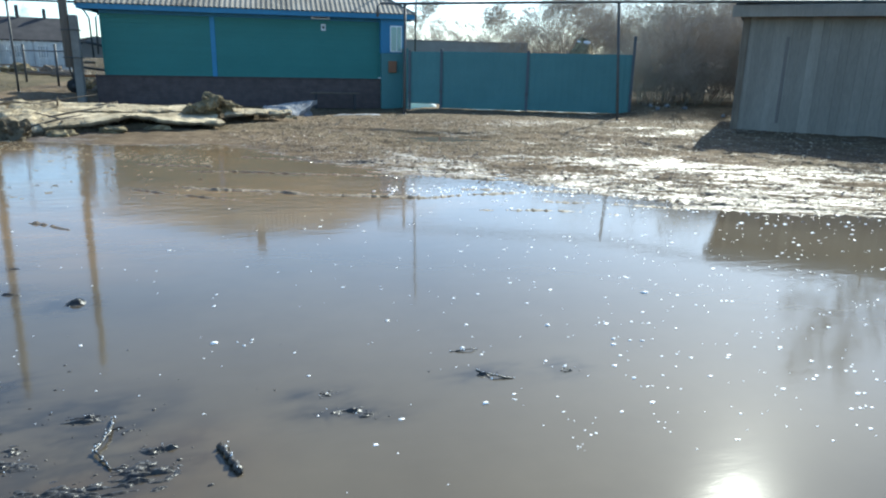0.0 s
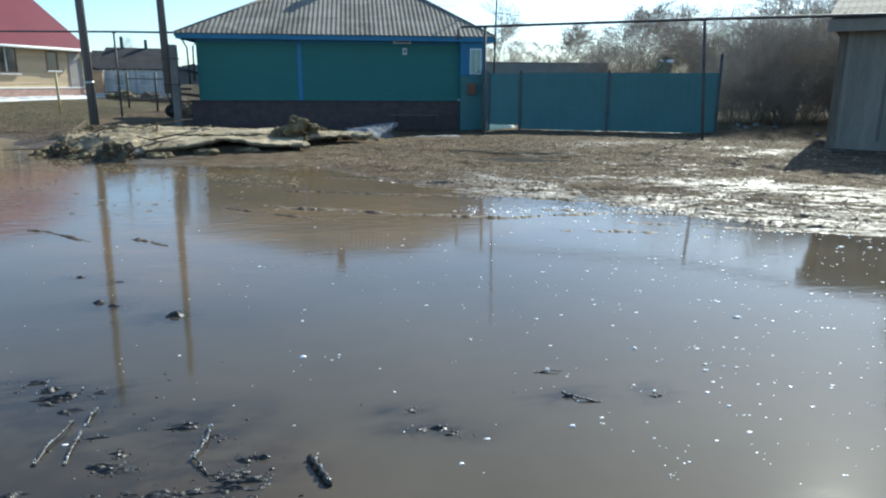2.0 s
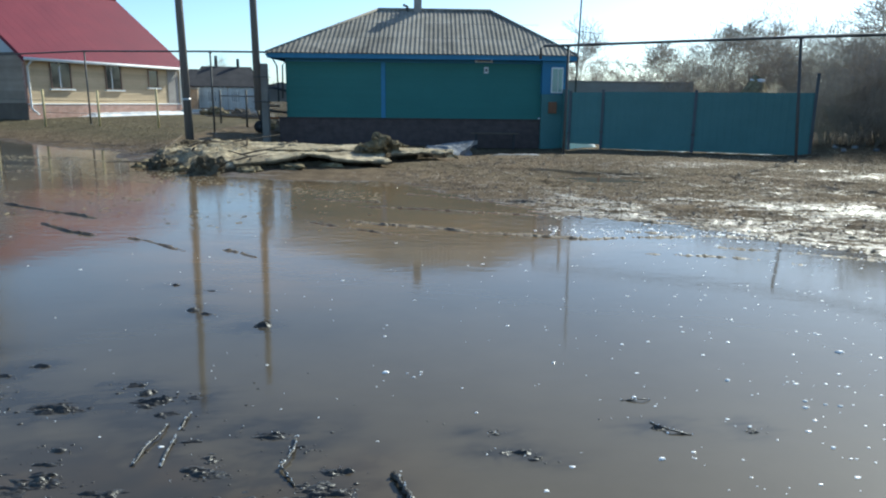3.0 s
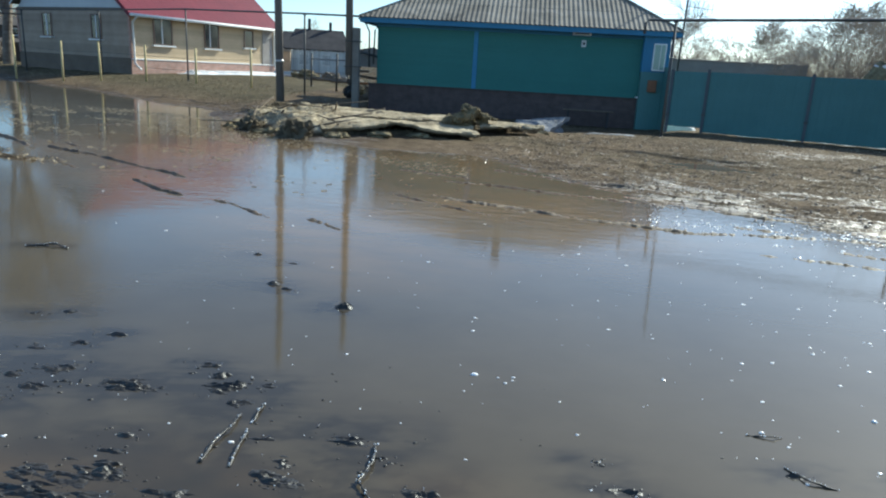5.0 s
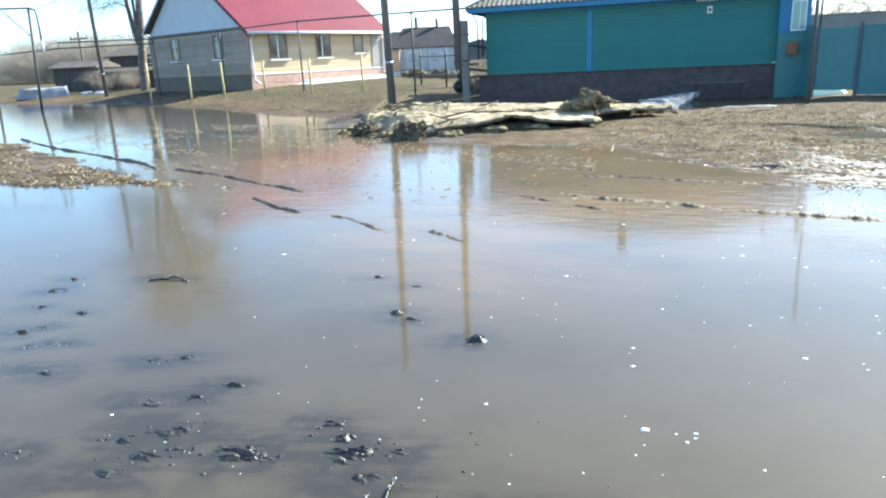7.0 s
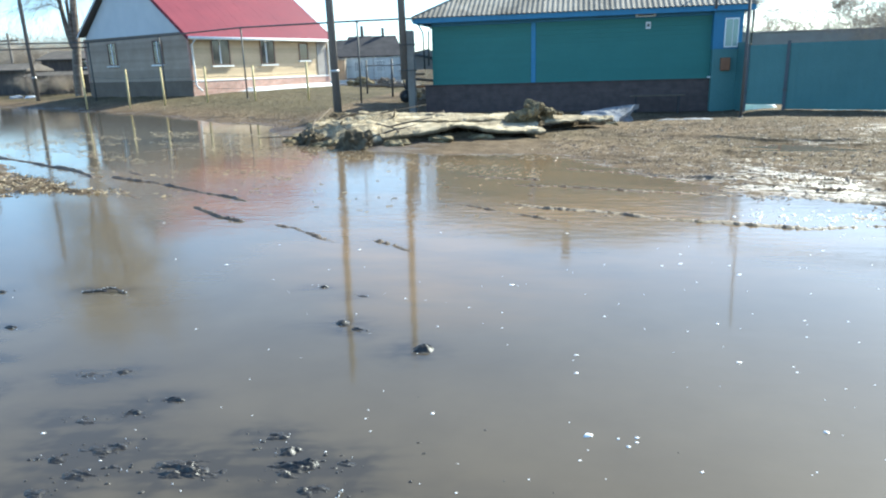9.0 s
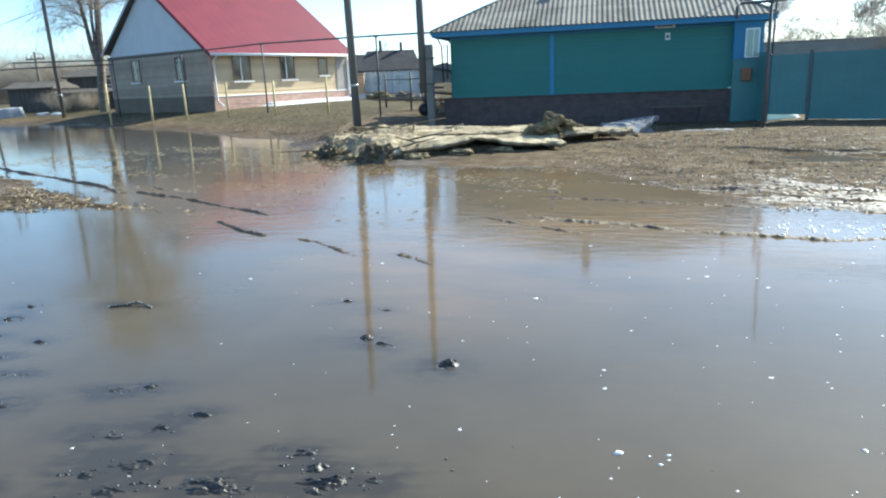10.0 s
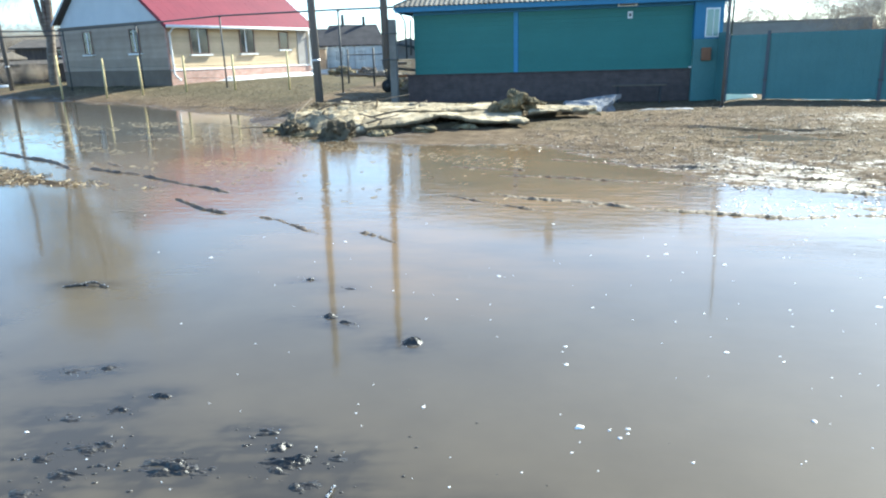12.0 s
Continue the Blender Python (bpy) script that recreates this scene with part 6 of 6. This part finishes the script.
for k in range(9):
    x, y = -14.9 + 0.42 * k + jr.uniform(-0.1, 0.1), 43.2 + jr.uniform(-0.6, 0.9)
    L2, h2 = jr.uniform(0.35, 0.8), jr.uniform(0.12, 0.4)
    ob = part("board_offcut", one_box(-L2, -0.12, 0, L2, 0.12, h2, bevel=0.015), (PALE_BOARD, WOOD, PLASTER)[k % 3])
    ob.matrix_basis = pose(x, y, ground_at(x, y) - 0.01, 0, jr.uniform(-3, 3), jr.uniform(-25, 25))
    tagged(ob, "weathered board offcut lying by the picket fence", "board", "board offcuts")
snow_patch(-15.2, 41.8, -12.6, 43.0, 0.1, 157, "dirty snow remnant along the picket fence", 0.08, DIRTY_SNOW)


# ---- clumps, twigs and flecks on the flood ----
def mud_clump(x, y, sx, sy, top, seed):
    """A crumbling clod of mud bed: soft under water at its rim, broken into crumbs where it breaks the surface."""
    step = 0.0075
    xs, ys = np.arange(-2.0 * sx, 2.0 * sx, step), np.arange(-2.1 * sy, 2.1 * sy, step)
    gx, gy = np.meshgrid(xs, ys)
    px, py = gx + x, gy + y
    wx = gx + 0.9 * sx * fbm(px * 9, py * 9, 4, 900 + seed)
    wy = gy + 0.8 * sy * fbm(px * 8, py * 8, 3, 940 + seed)
    tilt = 0.35 * math.sin(seed * 2.3)
    e = np.exp(-((wx + tilt * wy) / sx) ** 2 - ((wy - tilt * wx * 0.5) / sy) ** 2)
    # one thick torn side and a thin drawn-out tail
    torn = np.clip(0.75 - 0.5 * math.copysign(1, math.sin(seed * 5.7)) * gx / sx, 0.25, 1.5)
    rag = 1 - 2.6 * np.abs(fbm(px * 7 + 6 * py * math.sin(seed), py * 24, 4, 500 + seed))
    z = top * e * torn * (0.002 + 0.025 * rag + 0.014 * fbm(px * 26, py * 64, 4, 700 + seed)) - 0.010 * (1 - 0.75 * e)
    n, m = len(xs), len(ys)
    i = np.arange(n * m).reshape(m, n)
    q = np.stack([i[:-1, :-1], i[:-1, 1:], i[1:, 1:], i[1:, :-1]], -1).reshape(-1, 4)
    ob = link_mesh("mud_clump", np.stack([gx.ravel(), gy.ravel(), z.ravel()], 1).tolist(), q.tolist(), MUD)
    ob.location = (x, y, 0)
    return tagged(ob, "ragged dark wet mud clump breaking the water", "mud clump", "mud clumps")


for k, (x, y, sx, sy, top) in enumerate(NEAR_BEDS):
    mud_clump(x, y, sx, sy, top, 60 + k)
for k, (x, y, sx, sy, top) in enumerate(CLUMPS):
    mud_clump(x, y, sx, sy, top, k)


def mud_rut(pts, top, seed, broad=False):
    """A broken crest of mud thrown up beside a wheel rut."""
    verts, faces, row = [], [], None
    offs = [-0.20, -0.15, -0.115, -0.085, -0.06, -0.04, -0.02, 0.0, 0.02, 0.04, 0.06, 0.085, 0.115, 0.15, 0.20]
    line = []
    for (ax, ay), (bx, by) in zip(pts[:-1], pts[1:]):
        ln = math.hypot(bx - ax, by - ay)
        n = max(2, int(ln / 0.022))
        line += [(ax + (bx - ax) * i / n, ay + (by - ay) * i / n, -(by - ay) / ln, (bx - ax) / ln) for i in range(n)]
    L = np.array(line)
    px = L[:, 0:1] + L[:, 2:3] * np.array(offs)[None]
    py = L[:, 1:2] + L[:, 3:4] * np.array(offs)[None]
    px, py = px + 0.06 * fbm(L[:, 0:1] * 1.5, L[:, 1:2] * 1.5, 3, seed), py + 0.06 * fbm(L[:, 0:1] * 1.5, L[:, 1:2] * 1.5, 3, seed + 3)
    o = np.array(offs)[None]
    broken = np.clip((0.85 if seed < 850 else 0.75) + (0.8 if seed < 850 else 0.9) * fbm(L[:, 0:1] * 2.2, L[:, 1:2] * 2.2, 4, seed + 7), 0, 1.2)
    wide = (0.03 + 0.05 * broken) if broad else (0.016 + 0.016 * broken)
    z = 0.95 * top * broken * np.exp(-((o + 0.02) / np.where(o < -0.02, 0.016 + 0.010 * broken, wide)) ** 2) + 0.030 * fbm(px * 34, py * 40, 4, seed + 9) * np.exp(-(o / (0.09 if broad else 0.06)) ** 2) - 0.009
    taper = np.minimum(np.arange(len(L)), np.arange(len(L))[::-1])[:, None] / 6.0
    z = np.where(taper < 1, z * taper - 0.01 * (1 - taper), z)
    z = z + np.maximum(ground(px.ravel(), py.ravel()).reshape(px.shape), 0)
    w = len(offs)
    i = np.arange(len(L) * w).reshape(len(L), w)
    q = np.stack([i[:-1, :-1], i[:-1, 1:], i[1:, 1:], i[1:, :-1]], -1).reshape(-1, 4)
    ob = link_mesh("mud_crest", np.stack([px.ravel(), py.ravel(), z.ravel()], 1).tolist(), q[:, ::-1].tolist(), RUT_MUD if broad else DARK_RUT, None, "", True)
    return tagged(ob, "long broken crest of wet mud beside a rut", "mud crest", "rut crests")


BROAD_RUTS = [pts for pts, top in RUTS_RIGHT[1:2] + RUTS_SHORE]
for k, (pts, top) in enumerate(RUTS):
    mud_rut(pts, top * (0.55 if k == 0 else 0.6 if k < 3 else 0.55), 800 + 20 * k, pts in BROAD_RUTS)


def fleck_mesh(verts, faces, x, y, r, h, rg):
    n, base = 7, len(verts)
    a0 = rg.uniform(0, 6.28)
    st = rg.uniform(1.0, 1.9)
    for ring, (k, z) in enumerate(((1.0, -0.004), (0.8, h * 0.6), (0.35, h))):
        for i in range(n):
            a = 2 * math.pi * i / n
            rr = r * k * (1 + 0.25 * math.sin(3 * a + a0))
            dx, dy = rr * math.cos(a) * st, rr * math.sin(a)
            verts.append((x + dx * math.cos(a0 * 0.1) - dy * math.sin(a0 * 0.1), y + dx * math.sin(a0 * 0.1) + dy * math.cos(a0 * 0.1), z))
    for ring in range(2):
        for i in range(n):
            p, q = base + ring * n + i, base + ring * n + (i + 1) % n
            faces.append((p, q, q + n, p + n))
    faces.append(tuple(base + 2 * n + i for i in range(n)))


def twig(pts, r, label):
    jit, line = random.Random(len(pts) * 7 + int(r * 1e4)), []
    for a, b in zip(pts[:-1], pts[1:]):
        n = max(3, int(math.dist(a, b) / 0.018))
        line += [[a[k] + (b[k] - a[k]) * i / n + jit.gauss(0, r * 0.22) for k in range(3)] for i in range(n)]
    line.append(list(pts[-1]))
    ob = tube("twig", [(x - pts[0][0], y - pts[0][1], z) for x, y, z in line], [r * jit.uniform(0.55, 1.35) * (1 - 0.4 * i / len(line)) for i in range(len(line))], MUD, sides=7)
    ob.location = (pts[0][0], pts[0][1], 0)
    # white beads: ice crust, with the wet stalk's glints put in as white
    v, f = [], []
    for x, y, z in line:
        for _ in range(2):
            if jit.random() < (0.42 if r < 0.015 else 0.15):
                base = len(v)
                fleck_mesh(v, f, x - pts[0][0] + jit.gauss(0, r * 0.5), y - pts[0][1] + jit.gauss(0, r * 0.5), jit.uniform(0.0010, 0.0034), jit.uniform(0.001, 0.003), jit)
                v[base:] = [(a, b, c + max(z, 0) + r * 0.9) for a, b, c in v[base:]]
    froth = link_mesh("froth", v, f, FLECK_WHITE, ob, "white ice beads and painted glints", True)
    froth["kind"] = "stuff"
    return tagged(ob, label, "twig", "muddy twigs")


twig(((-1.45, 2.76, 0.0), (-1.45, 2.92, 0.014), (-1.43, 3.04, 0.016), (-1.44, 3.16, 0.006)), 0.0085, "muddy stalk lying in the shallows")
twig(((-1.32, 2.75, 0.0), (-1.34, 2.88, 0.012), (-1.35, 3.02, 0.006)), 0.0075, "muddy stalk lying in the shallows")
twig(((-1.36, 3.10, 0.0), (-1.365, 3.18, 0.014), (-1.37, 3.27, 0.004)), 0.0075, "short muddy stalk lying in the shallows")
twig(((-1.38, 2.17, 0.0), (-1.40, 2.30, 0.014), (-1.43, 2.44, 0.006)), 0.0085, "muddy stalk half sunk in the shallows")
twig(((-0.78, 3.02, 0.006), (-0.76, 2.86, 0.02), (-0.79, 2.74, 0.015), (-0.70, 2.60, 0.006)), 0.008, "bent muddy stalk lying in the shallows")
twig(((-0.29, 2.69, 0.004), (-0.25, 2.60, 0.02), (-0.20, 2.47, 0.005)), 0.019, "thick black muddy stick end breaking the water")
twig(((0.98, 3.2, 0.0), (1.04, 3.1, 0.012), (1.14, 3.07, 0.002)), 0.006, "short muddy twig afloat")
twig(((0.90, 3.46, 0.0), (1.02, 3.45, 0.012), (1.06, 3.47, 0.002)), 0.005, "short pale wet twig afloat")
twig(((-4.2, 5.42, 0.0), (-4.0, 5.5, 0.02), (-3.85, 5.44, 0.004)), 0.011, "short muddy twig afloat")

# foam and ice flecks: single larger ones, then the countless small, some painting glints
rg = random.Random(12)


BIG = ((-0.41, 3.83, 0.022), (-0.28, 3.82, 0.010), (-0.24, 3.76, 0.012), (-0.2, 3.84, 0.010), (0.98, 3.50, 0.016), (0.92, 2.84, 0.018), (1.91, 3.46, 0.016), (1.87, 3.38, 0.016), (2.07, 3.40, 0.014),
       (2.0, 3.42, 0.012), (1.77, 2.95, 0.015), (1.60, 3.74, 0.022), (2.54, 4.21, 0.026), (1.03, 3.09, 0.012), (1.47, 3.16, 0.013), (0.10, 3.3, 0.010), (0.62, 4.0, 0.014))
for x, y, r in BIG:
    v, f = [], []
    fleck_mesh(v, f, 0, 0, r * 0.68, r * 0.45, rg)
    ob = link_mesh("ice_fleck", v, f, FLECK_WHITE, None, "", True)
    ob.location = (x, y, 0)
    tagged(ob, "small white fleck of melting ice afloat", "ice fleck", "ice flecks")
v, f = [], []
count = 0
# white specks on the clumps paint the glints of wet mud
for cx, cy, sx, sy, top in CLUMPS:
    for _ in range(2):
        fleck_mesh(v, f, cx + rg.gauss(0, sx * 0.7), cy + rg.gauss(0, sy * 0.7), rg.uniform(0.001, 0.0022), 0.004, rg)
while count < 390:
    x, y = rg.uniform(-6, 6), 2.2 + 7.0 * rg.random() ** 1.3
    right = (x + 0.12 * y + 3.0) / 6.5
    if rg.random() > min(1, max(0.07, max(right, 0) ** 2.2)) or y > 7.5 - 0.25 * x:
        continue
    size = (0.0030 + 0.0085 * rg.random() ** 2.8) * min(1.35, 0.85 + 0.3 * max(right, 0))
    fleck_mesh(v, f, x, y, size * (0.75 + 0.09 * y), size * 0.35, rg)
    count += 1
# flecks gathered towards the sun, painting its glints on the water as white
count = 0
while count < 190:
    y = 2.3 + 5.2 * rg.random() ** 1.15
    x = y * math.tan(radians(14 + 38 * rg.random() ** 0.55))
    if x > 7.5 or y > 7.6 - 0.25 * x:
        continue
    size = 0.0042 + 0.0075 * rg.random() ** 2.0
    fleck_mesh(v, f, x, y, size * (0.8 + 0.07 * y), size * 0.35, rg)
    count += 1
    if rg.random() < 0.25:
        for _ in range(rg.randrange(1, 4)):
            fleck_mesh(v, f, x + rg.gauss(0, 0.04), y + rg.gauss(0, 0.02), size * rg.uniform(0.5, 1.0), size * 0.3, rg)
# white flecks along the shore put its sparkle in as colour
count = 0
while count < 170:
    x, y = rg.uniform(1.2, 7.5), rg.uniform(5.6, 8.8)
    d = float(np.interp(x, SHORE_X, SHORE_Y)) - y
    if d < -0.3 or d > 2.0 or rg.random() > math.exp(-abs(d - 0.6)):
        continue
    r = 0.006 + 0.014 * rg.random() ** 1.8
    fleck_mesh(v, f, x, y, r, r * 0.5, rg)
    count += 1
for _ in range(70):
    x, y = rg.uniform(-2.6, 1.2), 2.6 + 3.6 * rg.random()
    size = 0.0026 + 0.0036 * rg.random() ** 2
    fleck_mesh(v, f, x, y, size, size * 0.4, rg)
for _ in range(130):
    k = rg.random()
    x, y = 1.25 + 2.6 * k + rg.gauss(0, 0.1), 8.42 - 0.12 * k + rg.gauss(0, 0.17)
    r = 0.007 + 0.012 * rg.random() ** 1.5
    fleck_mesh(v, f, x, y, r, r * 0.5, rg)
flecks = link_mesh("foam_flecks", v, f, FLECK_WHITE, None, "", True)
tagged(flecks, "countless tiny white flecks on the flood, foam and painted sun glints", "foam", "", "stuff")
# crumbs of wet mud and pale stones along the churned road edge
v, f = [], []
crumbs = bmesh.new()
xs, ys = [], []
while len(xs) < 4200:
    x = -1.2 + 12.2 * rg.random() ** 0.75
    y = float(np.interp(x, SHORE_X, SHORE_Y)) + rg.gauss(0.6, 1.5) + (rg.uniform(1.5, 6.0) if rg.random() < 0.35 else 0)
    if y > 4.8:
        xs.append(x), ys.append(y)
for k in (4, 5, 7, 8, 9, 10):
    pts = RUTS[k][0]
    for _ in range(150):
        i, a = rg.randrange(len(pts) - 1), rg.random()
        xs.append(pts[i][0] + (pts[i + 1][0] - pts[i][0]) * a + rg.gauss(0, 0.06))
        ys.append(pts[i][1] + (pts[i + 1][1] - pts[i][1]) * a + rg.gauss(0, 0.08))
zs = ground(np.array(xs), np.array(ys))
for x, y, z in zip(xs, ys, zs):
    if z < -0.012:
        continue
    fleck_mesh(v, f, x, y, rg.uniform(0.006, 0.018), rg.uniform(0.004, 0.012), rg)
    n = 21
    for i in range(len(v) - n, len(v)):
        v[i] = (v[i][0], v[i][1], v[i][2] + max(z, 0.0))
crumb = link_mesh("mud_crumbs", v, f, CRUMB, None, "", True)
tagged(crumb, "countless wet mud crumbs along the water's edge", "mud", "", "stuff")

# loose crumbs of earth trampled over the yard, light and dark
def clod_material():
    m, n, l, b = material("loose_earth", 0.8, 0.35)
    geo = n.new("ShaderNodeNewGeometry")
    l.new(ramp(n, l, geo.outputs["Random Per Island"], ((0.0, (0.11, 0.080, 0.052)), (0.45, (0.24, 0.180, 0.118)), (1.0, (0.58, 0.48, 0.35)))), b.inputs["Base Color"])
    return m


EARTH = clod_material()
v, f, xs, ys = [], [], [], []
while len(xs) < 9500:
    x, y = -2.0 + 14.0 * rg.random(), 8.0 + 11.0 * rg.random() ** 0.9
    d = y - float(np.interp(x, SHORE_X, SHORE_Y))
    if d < 0.5 or (x < 1.0 and y > 14.2 and x > -7.5 and y < 19.5 and x < 0.6):
        continue
    xs.append(x), ys.append(y)
zs = ground(np.array(xs), np.array(ys))
for x, y, z in zip(xs, ys, zs):
    if z < 0.02:
        continue
    r = 0.007 + 0.016 * rg.random() ** 2.2
    base = len(v)
    fleck_mesh(v, f, x, y, r, r * rg.uniform(0.2, 0.5), rg)
    v[base:] = [(a, b, c + z) for a, b, c in v[base:]]
tagged(link_mesh("loose_earth", v, f, EARTH, None, "", False), "countless loose earth crumbs trampled over the yard", "earth", "", "stuff")

# ---- dead grass and straw ----
def blades(name, spots, label, mat, low, high):
    """Bent blades, two triangles each."""
    xs, ys = np.array([s[0] for s in spots]), np.array([s[1] for s in spots])
    zs = ground(xs, ys)
    verts, faces = [], []
    for x, y, z in zip(xs, ys, zs):
        if z < 0.012:
            continue
        a, hgt = rg.uniform(0, 6.28), rg.uniform(low, high)
        lean, w = rg.uniform(1.0, 3.5) * hgt, 0.006 + 0.05 * hgt
        c, s = math.cos(a), math.sin(a)
        b = len(verts)
        verts += [(x - s * w, y + c * w, z - 0.01), (x + s * w, y - c * w, z - 0.01), (x + c * lean * 0.4 + s * w * 0.7, y + s * lean * 0.4 - c * w * 0.7, z + hgt * 0.7), (x + c * lean, y + s * lean, z + hgt)]
        faces += [(b, b + 1, b + 2), (b, b + 2, b + 3)]
    ob = link_mesh(name, verts, faces, mat)
    return tagged(ob, label, "grass", "", "stuff")


spots = []
while len(spots) < 8000:
    x, y = rg.uniform(-30, -6.5), rg.uniform(16, 36)
    d = y - float(np.interp(x, SHORE_X, SHORE_Y))
    if 0.3 < d < 9:
        spots.append((x, y))
blades("dead_grass", spots, "thin dead brown grass on the far bank", LITTER, 0.008, 0.03)
spots = []
while len(spots) < 7000:
    x, y = rg.uniform(-2.5, 13), rg.uniform(11, 22)
    d = y - float(np.interp(x, SHORE_X, SHORE_Y))
    if d > 2.2 and vnoise(np.array([x * 0.8]), np.array([y * 0.8]), 5)[0] > -0.35:
        spots.append((x, y))
blades("yard_grass", spots, "sparse dead grass on the yard before the gate", LITTER, 0.006, 0.022)
spots = []
while len(spots) < 1500:
    x = rg.uniform(-17, -5.9)
    k = -6.2 - x
    y = rg.uniform(9.0 - 0.06 * k, 9.8 + 0.6 * max(k, 0))
    if fbm(np.array([x * 0.9]), np.array([y * 1.9]), 3, 911)[0] < 0.10:
        continue
    spots.append((x, y))
blades("straw_litter", spots, "trampled straw and reeds on the mud tongue", LITTER, 0.006, 0.022)
xs, ys = np.array([rg.uniform(-7.2, 0.5) for _ in range(5000)]), np.array([rg.uniform(14.3, 19.4) for _ in range(5000)])
hh, gg = heap_height(xs, ys), ground(xs, ys)
verts, faces = [], []
for x, y, h0, g0 in zip(xs, ys, hh, gg):
    if h0 < 0.08:
        continue
    a, ln = rg.uniform(0, 6.28), rg.uniform(0.06, 0.22)
    c, s, w = math.cos(a), math.sin(a), 0.009
    z, b = g0 + h0, len(verts)
    up = rg.uniform(0.0, 0.07)
    verts += [(x - s * w, y + c * w, z - 0.01), (x + s * w, y - c * w, z - 0.01), (x + c * ln, y + s * ln, z + up)]
    faces.append((b, b + 1, b + 2))
tagged(link_mesh("heap_straw", verts, faces, DRY_STRAW), "loose dry straw strewn over the turf heap", "straw", "", "stuff")

# straw, chips and leaves adrift between the banks
verts, faces = [], []
count = 0
while count < 2600:
    x, y = rg.uniform(-15, -1.0), rg.uniform(7.5, 19)
    if y > float(np.interp(x, SHORE_X, SHORE_Y)) + 0.3 or y < float(np.interp(x, [-14, -8, -5, -1], [14.5, 10.5, 8.7, 8.2])):
        continue
    k = float(fbm(np.array([x * 0.5 + y * 0.25]), np.array([y * 1.5 + x * 0.5]), 3, 905)[0])
    if k < 0.13 and rg.random() > 0.05:
        continue
    a, ln, w = rg.uniform(-0.9, 0.9), rg.uniform(0.010, 0.045), rg.uniform(0.005, 0.013)
    c, s, z, b = math.cos(a), math.sin(a), rg.uniform(0.005, 0.014), len(verts)
    for px, py, pz in ((-ln, -w, 0.0), (ln, -w * 0.6, 0.004), (ln * 0.9, w * 0.6, z), (-ln * 0.9, w, z * 0.7)):
        verts.append((x + c * px - s * py, y + s * px + c * py, pz))
    faces.append((b, b + 1, b + 2, b + 3))
    count += 1
tagged(link_mesh("floating_straw", verts, faces, LITTER), "straw, chips and leaves adrift on the flood", "straw", "", "stuff")

# chips and trampled stalks on the mud tongue
verts, faces, spots = [], [], []
while len(spots) < 2600:
    x = rg.uniform(-17, -5.6)
    k = max(-6.2 - x, 0)
    y = rg.uniform(8.9 - 0.06 * k, 9.9 + 0.6 * k)
    if float(fbm(np.array([x * 1.6]), np.array([y * 3.0]), 3, 931)[0]) > -0.02 or rg.random() < 0.12:
        spots.append((x, y))
zs = ground(np.array([p[0] for p in spots]), np.array([p[1] for p in spots]))
for (x, y), g in zip(spots, zs):
    if g < -0.02:
        continue
    a, ln, w = rg.uniform(0, 6.28), rg.uniform(0.012, 0.05), rg.uniform(0.005, 0.015)
    c, s, z, b = math.cos(a), math.sin(a), max(g, 0), len(verts)
    up = rg.uniform(0.008, 0.045)
    for px, py, pz in ((-ln, -w, 0.002), (ln, -w * 0.6, up * 0.5), (ln * 0.9, w * 0.6, up), (-ln * 0.9, w, up * 0.4)):
        verts.append((x + c * px - s * py, y + s * px + c * py, z + pz))
    faces.append((b, b + 1, b + 2, b + 3))
tagged(link_mesh("wood_chips", verts, faces, LITTER), "pale chips and broken stalks strewn on the mud tongue", "chips", "", "stuff")

# crumbs of mud scattered on and round the clumps
v, f = [], []
for cx, cy, sx, sy, top in CLUMPS:
    for _ in range(9 if cy < 4.5 else 5):
        x, y = cx + rg.gauss(0, sx * 0.85), cy + rg.gauss(0, sy * 0.8)
        r = 0.0022 + 0.006 * rg.random() ** 2
        fleck_mesh(v, f, x, y, r, r * rg.uniform(0.3, 0.8), rg)
for _ in range(120):
    x, y = rg.gauss(-1.5, 0.9), rg.gauss(2.75, 0.5)
    if y > 2.1:
        r = 0.0025 + 0.007 * rg.random() ** 2
        fleck_mesh(v, f, x, y, r, r * 0.5, rg)
tagged(link_mesh("mud_specks", v, f, MUD, None, "", True), "small dark mud specks round the clumps", "mud", "", "stuff")
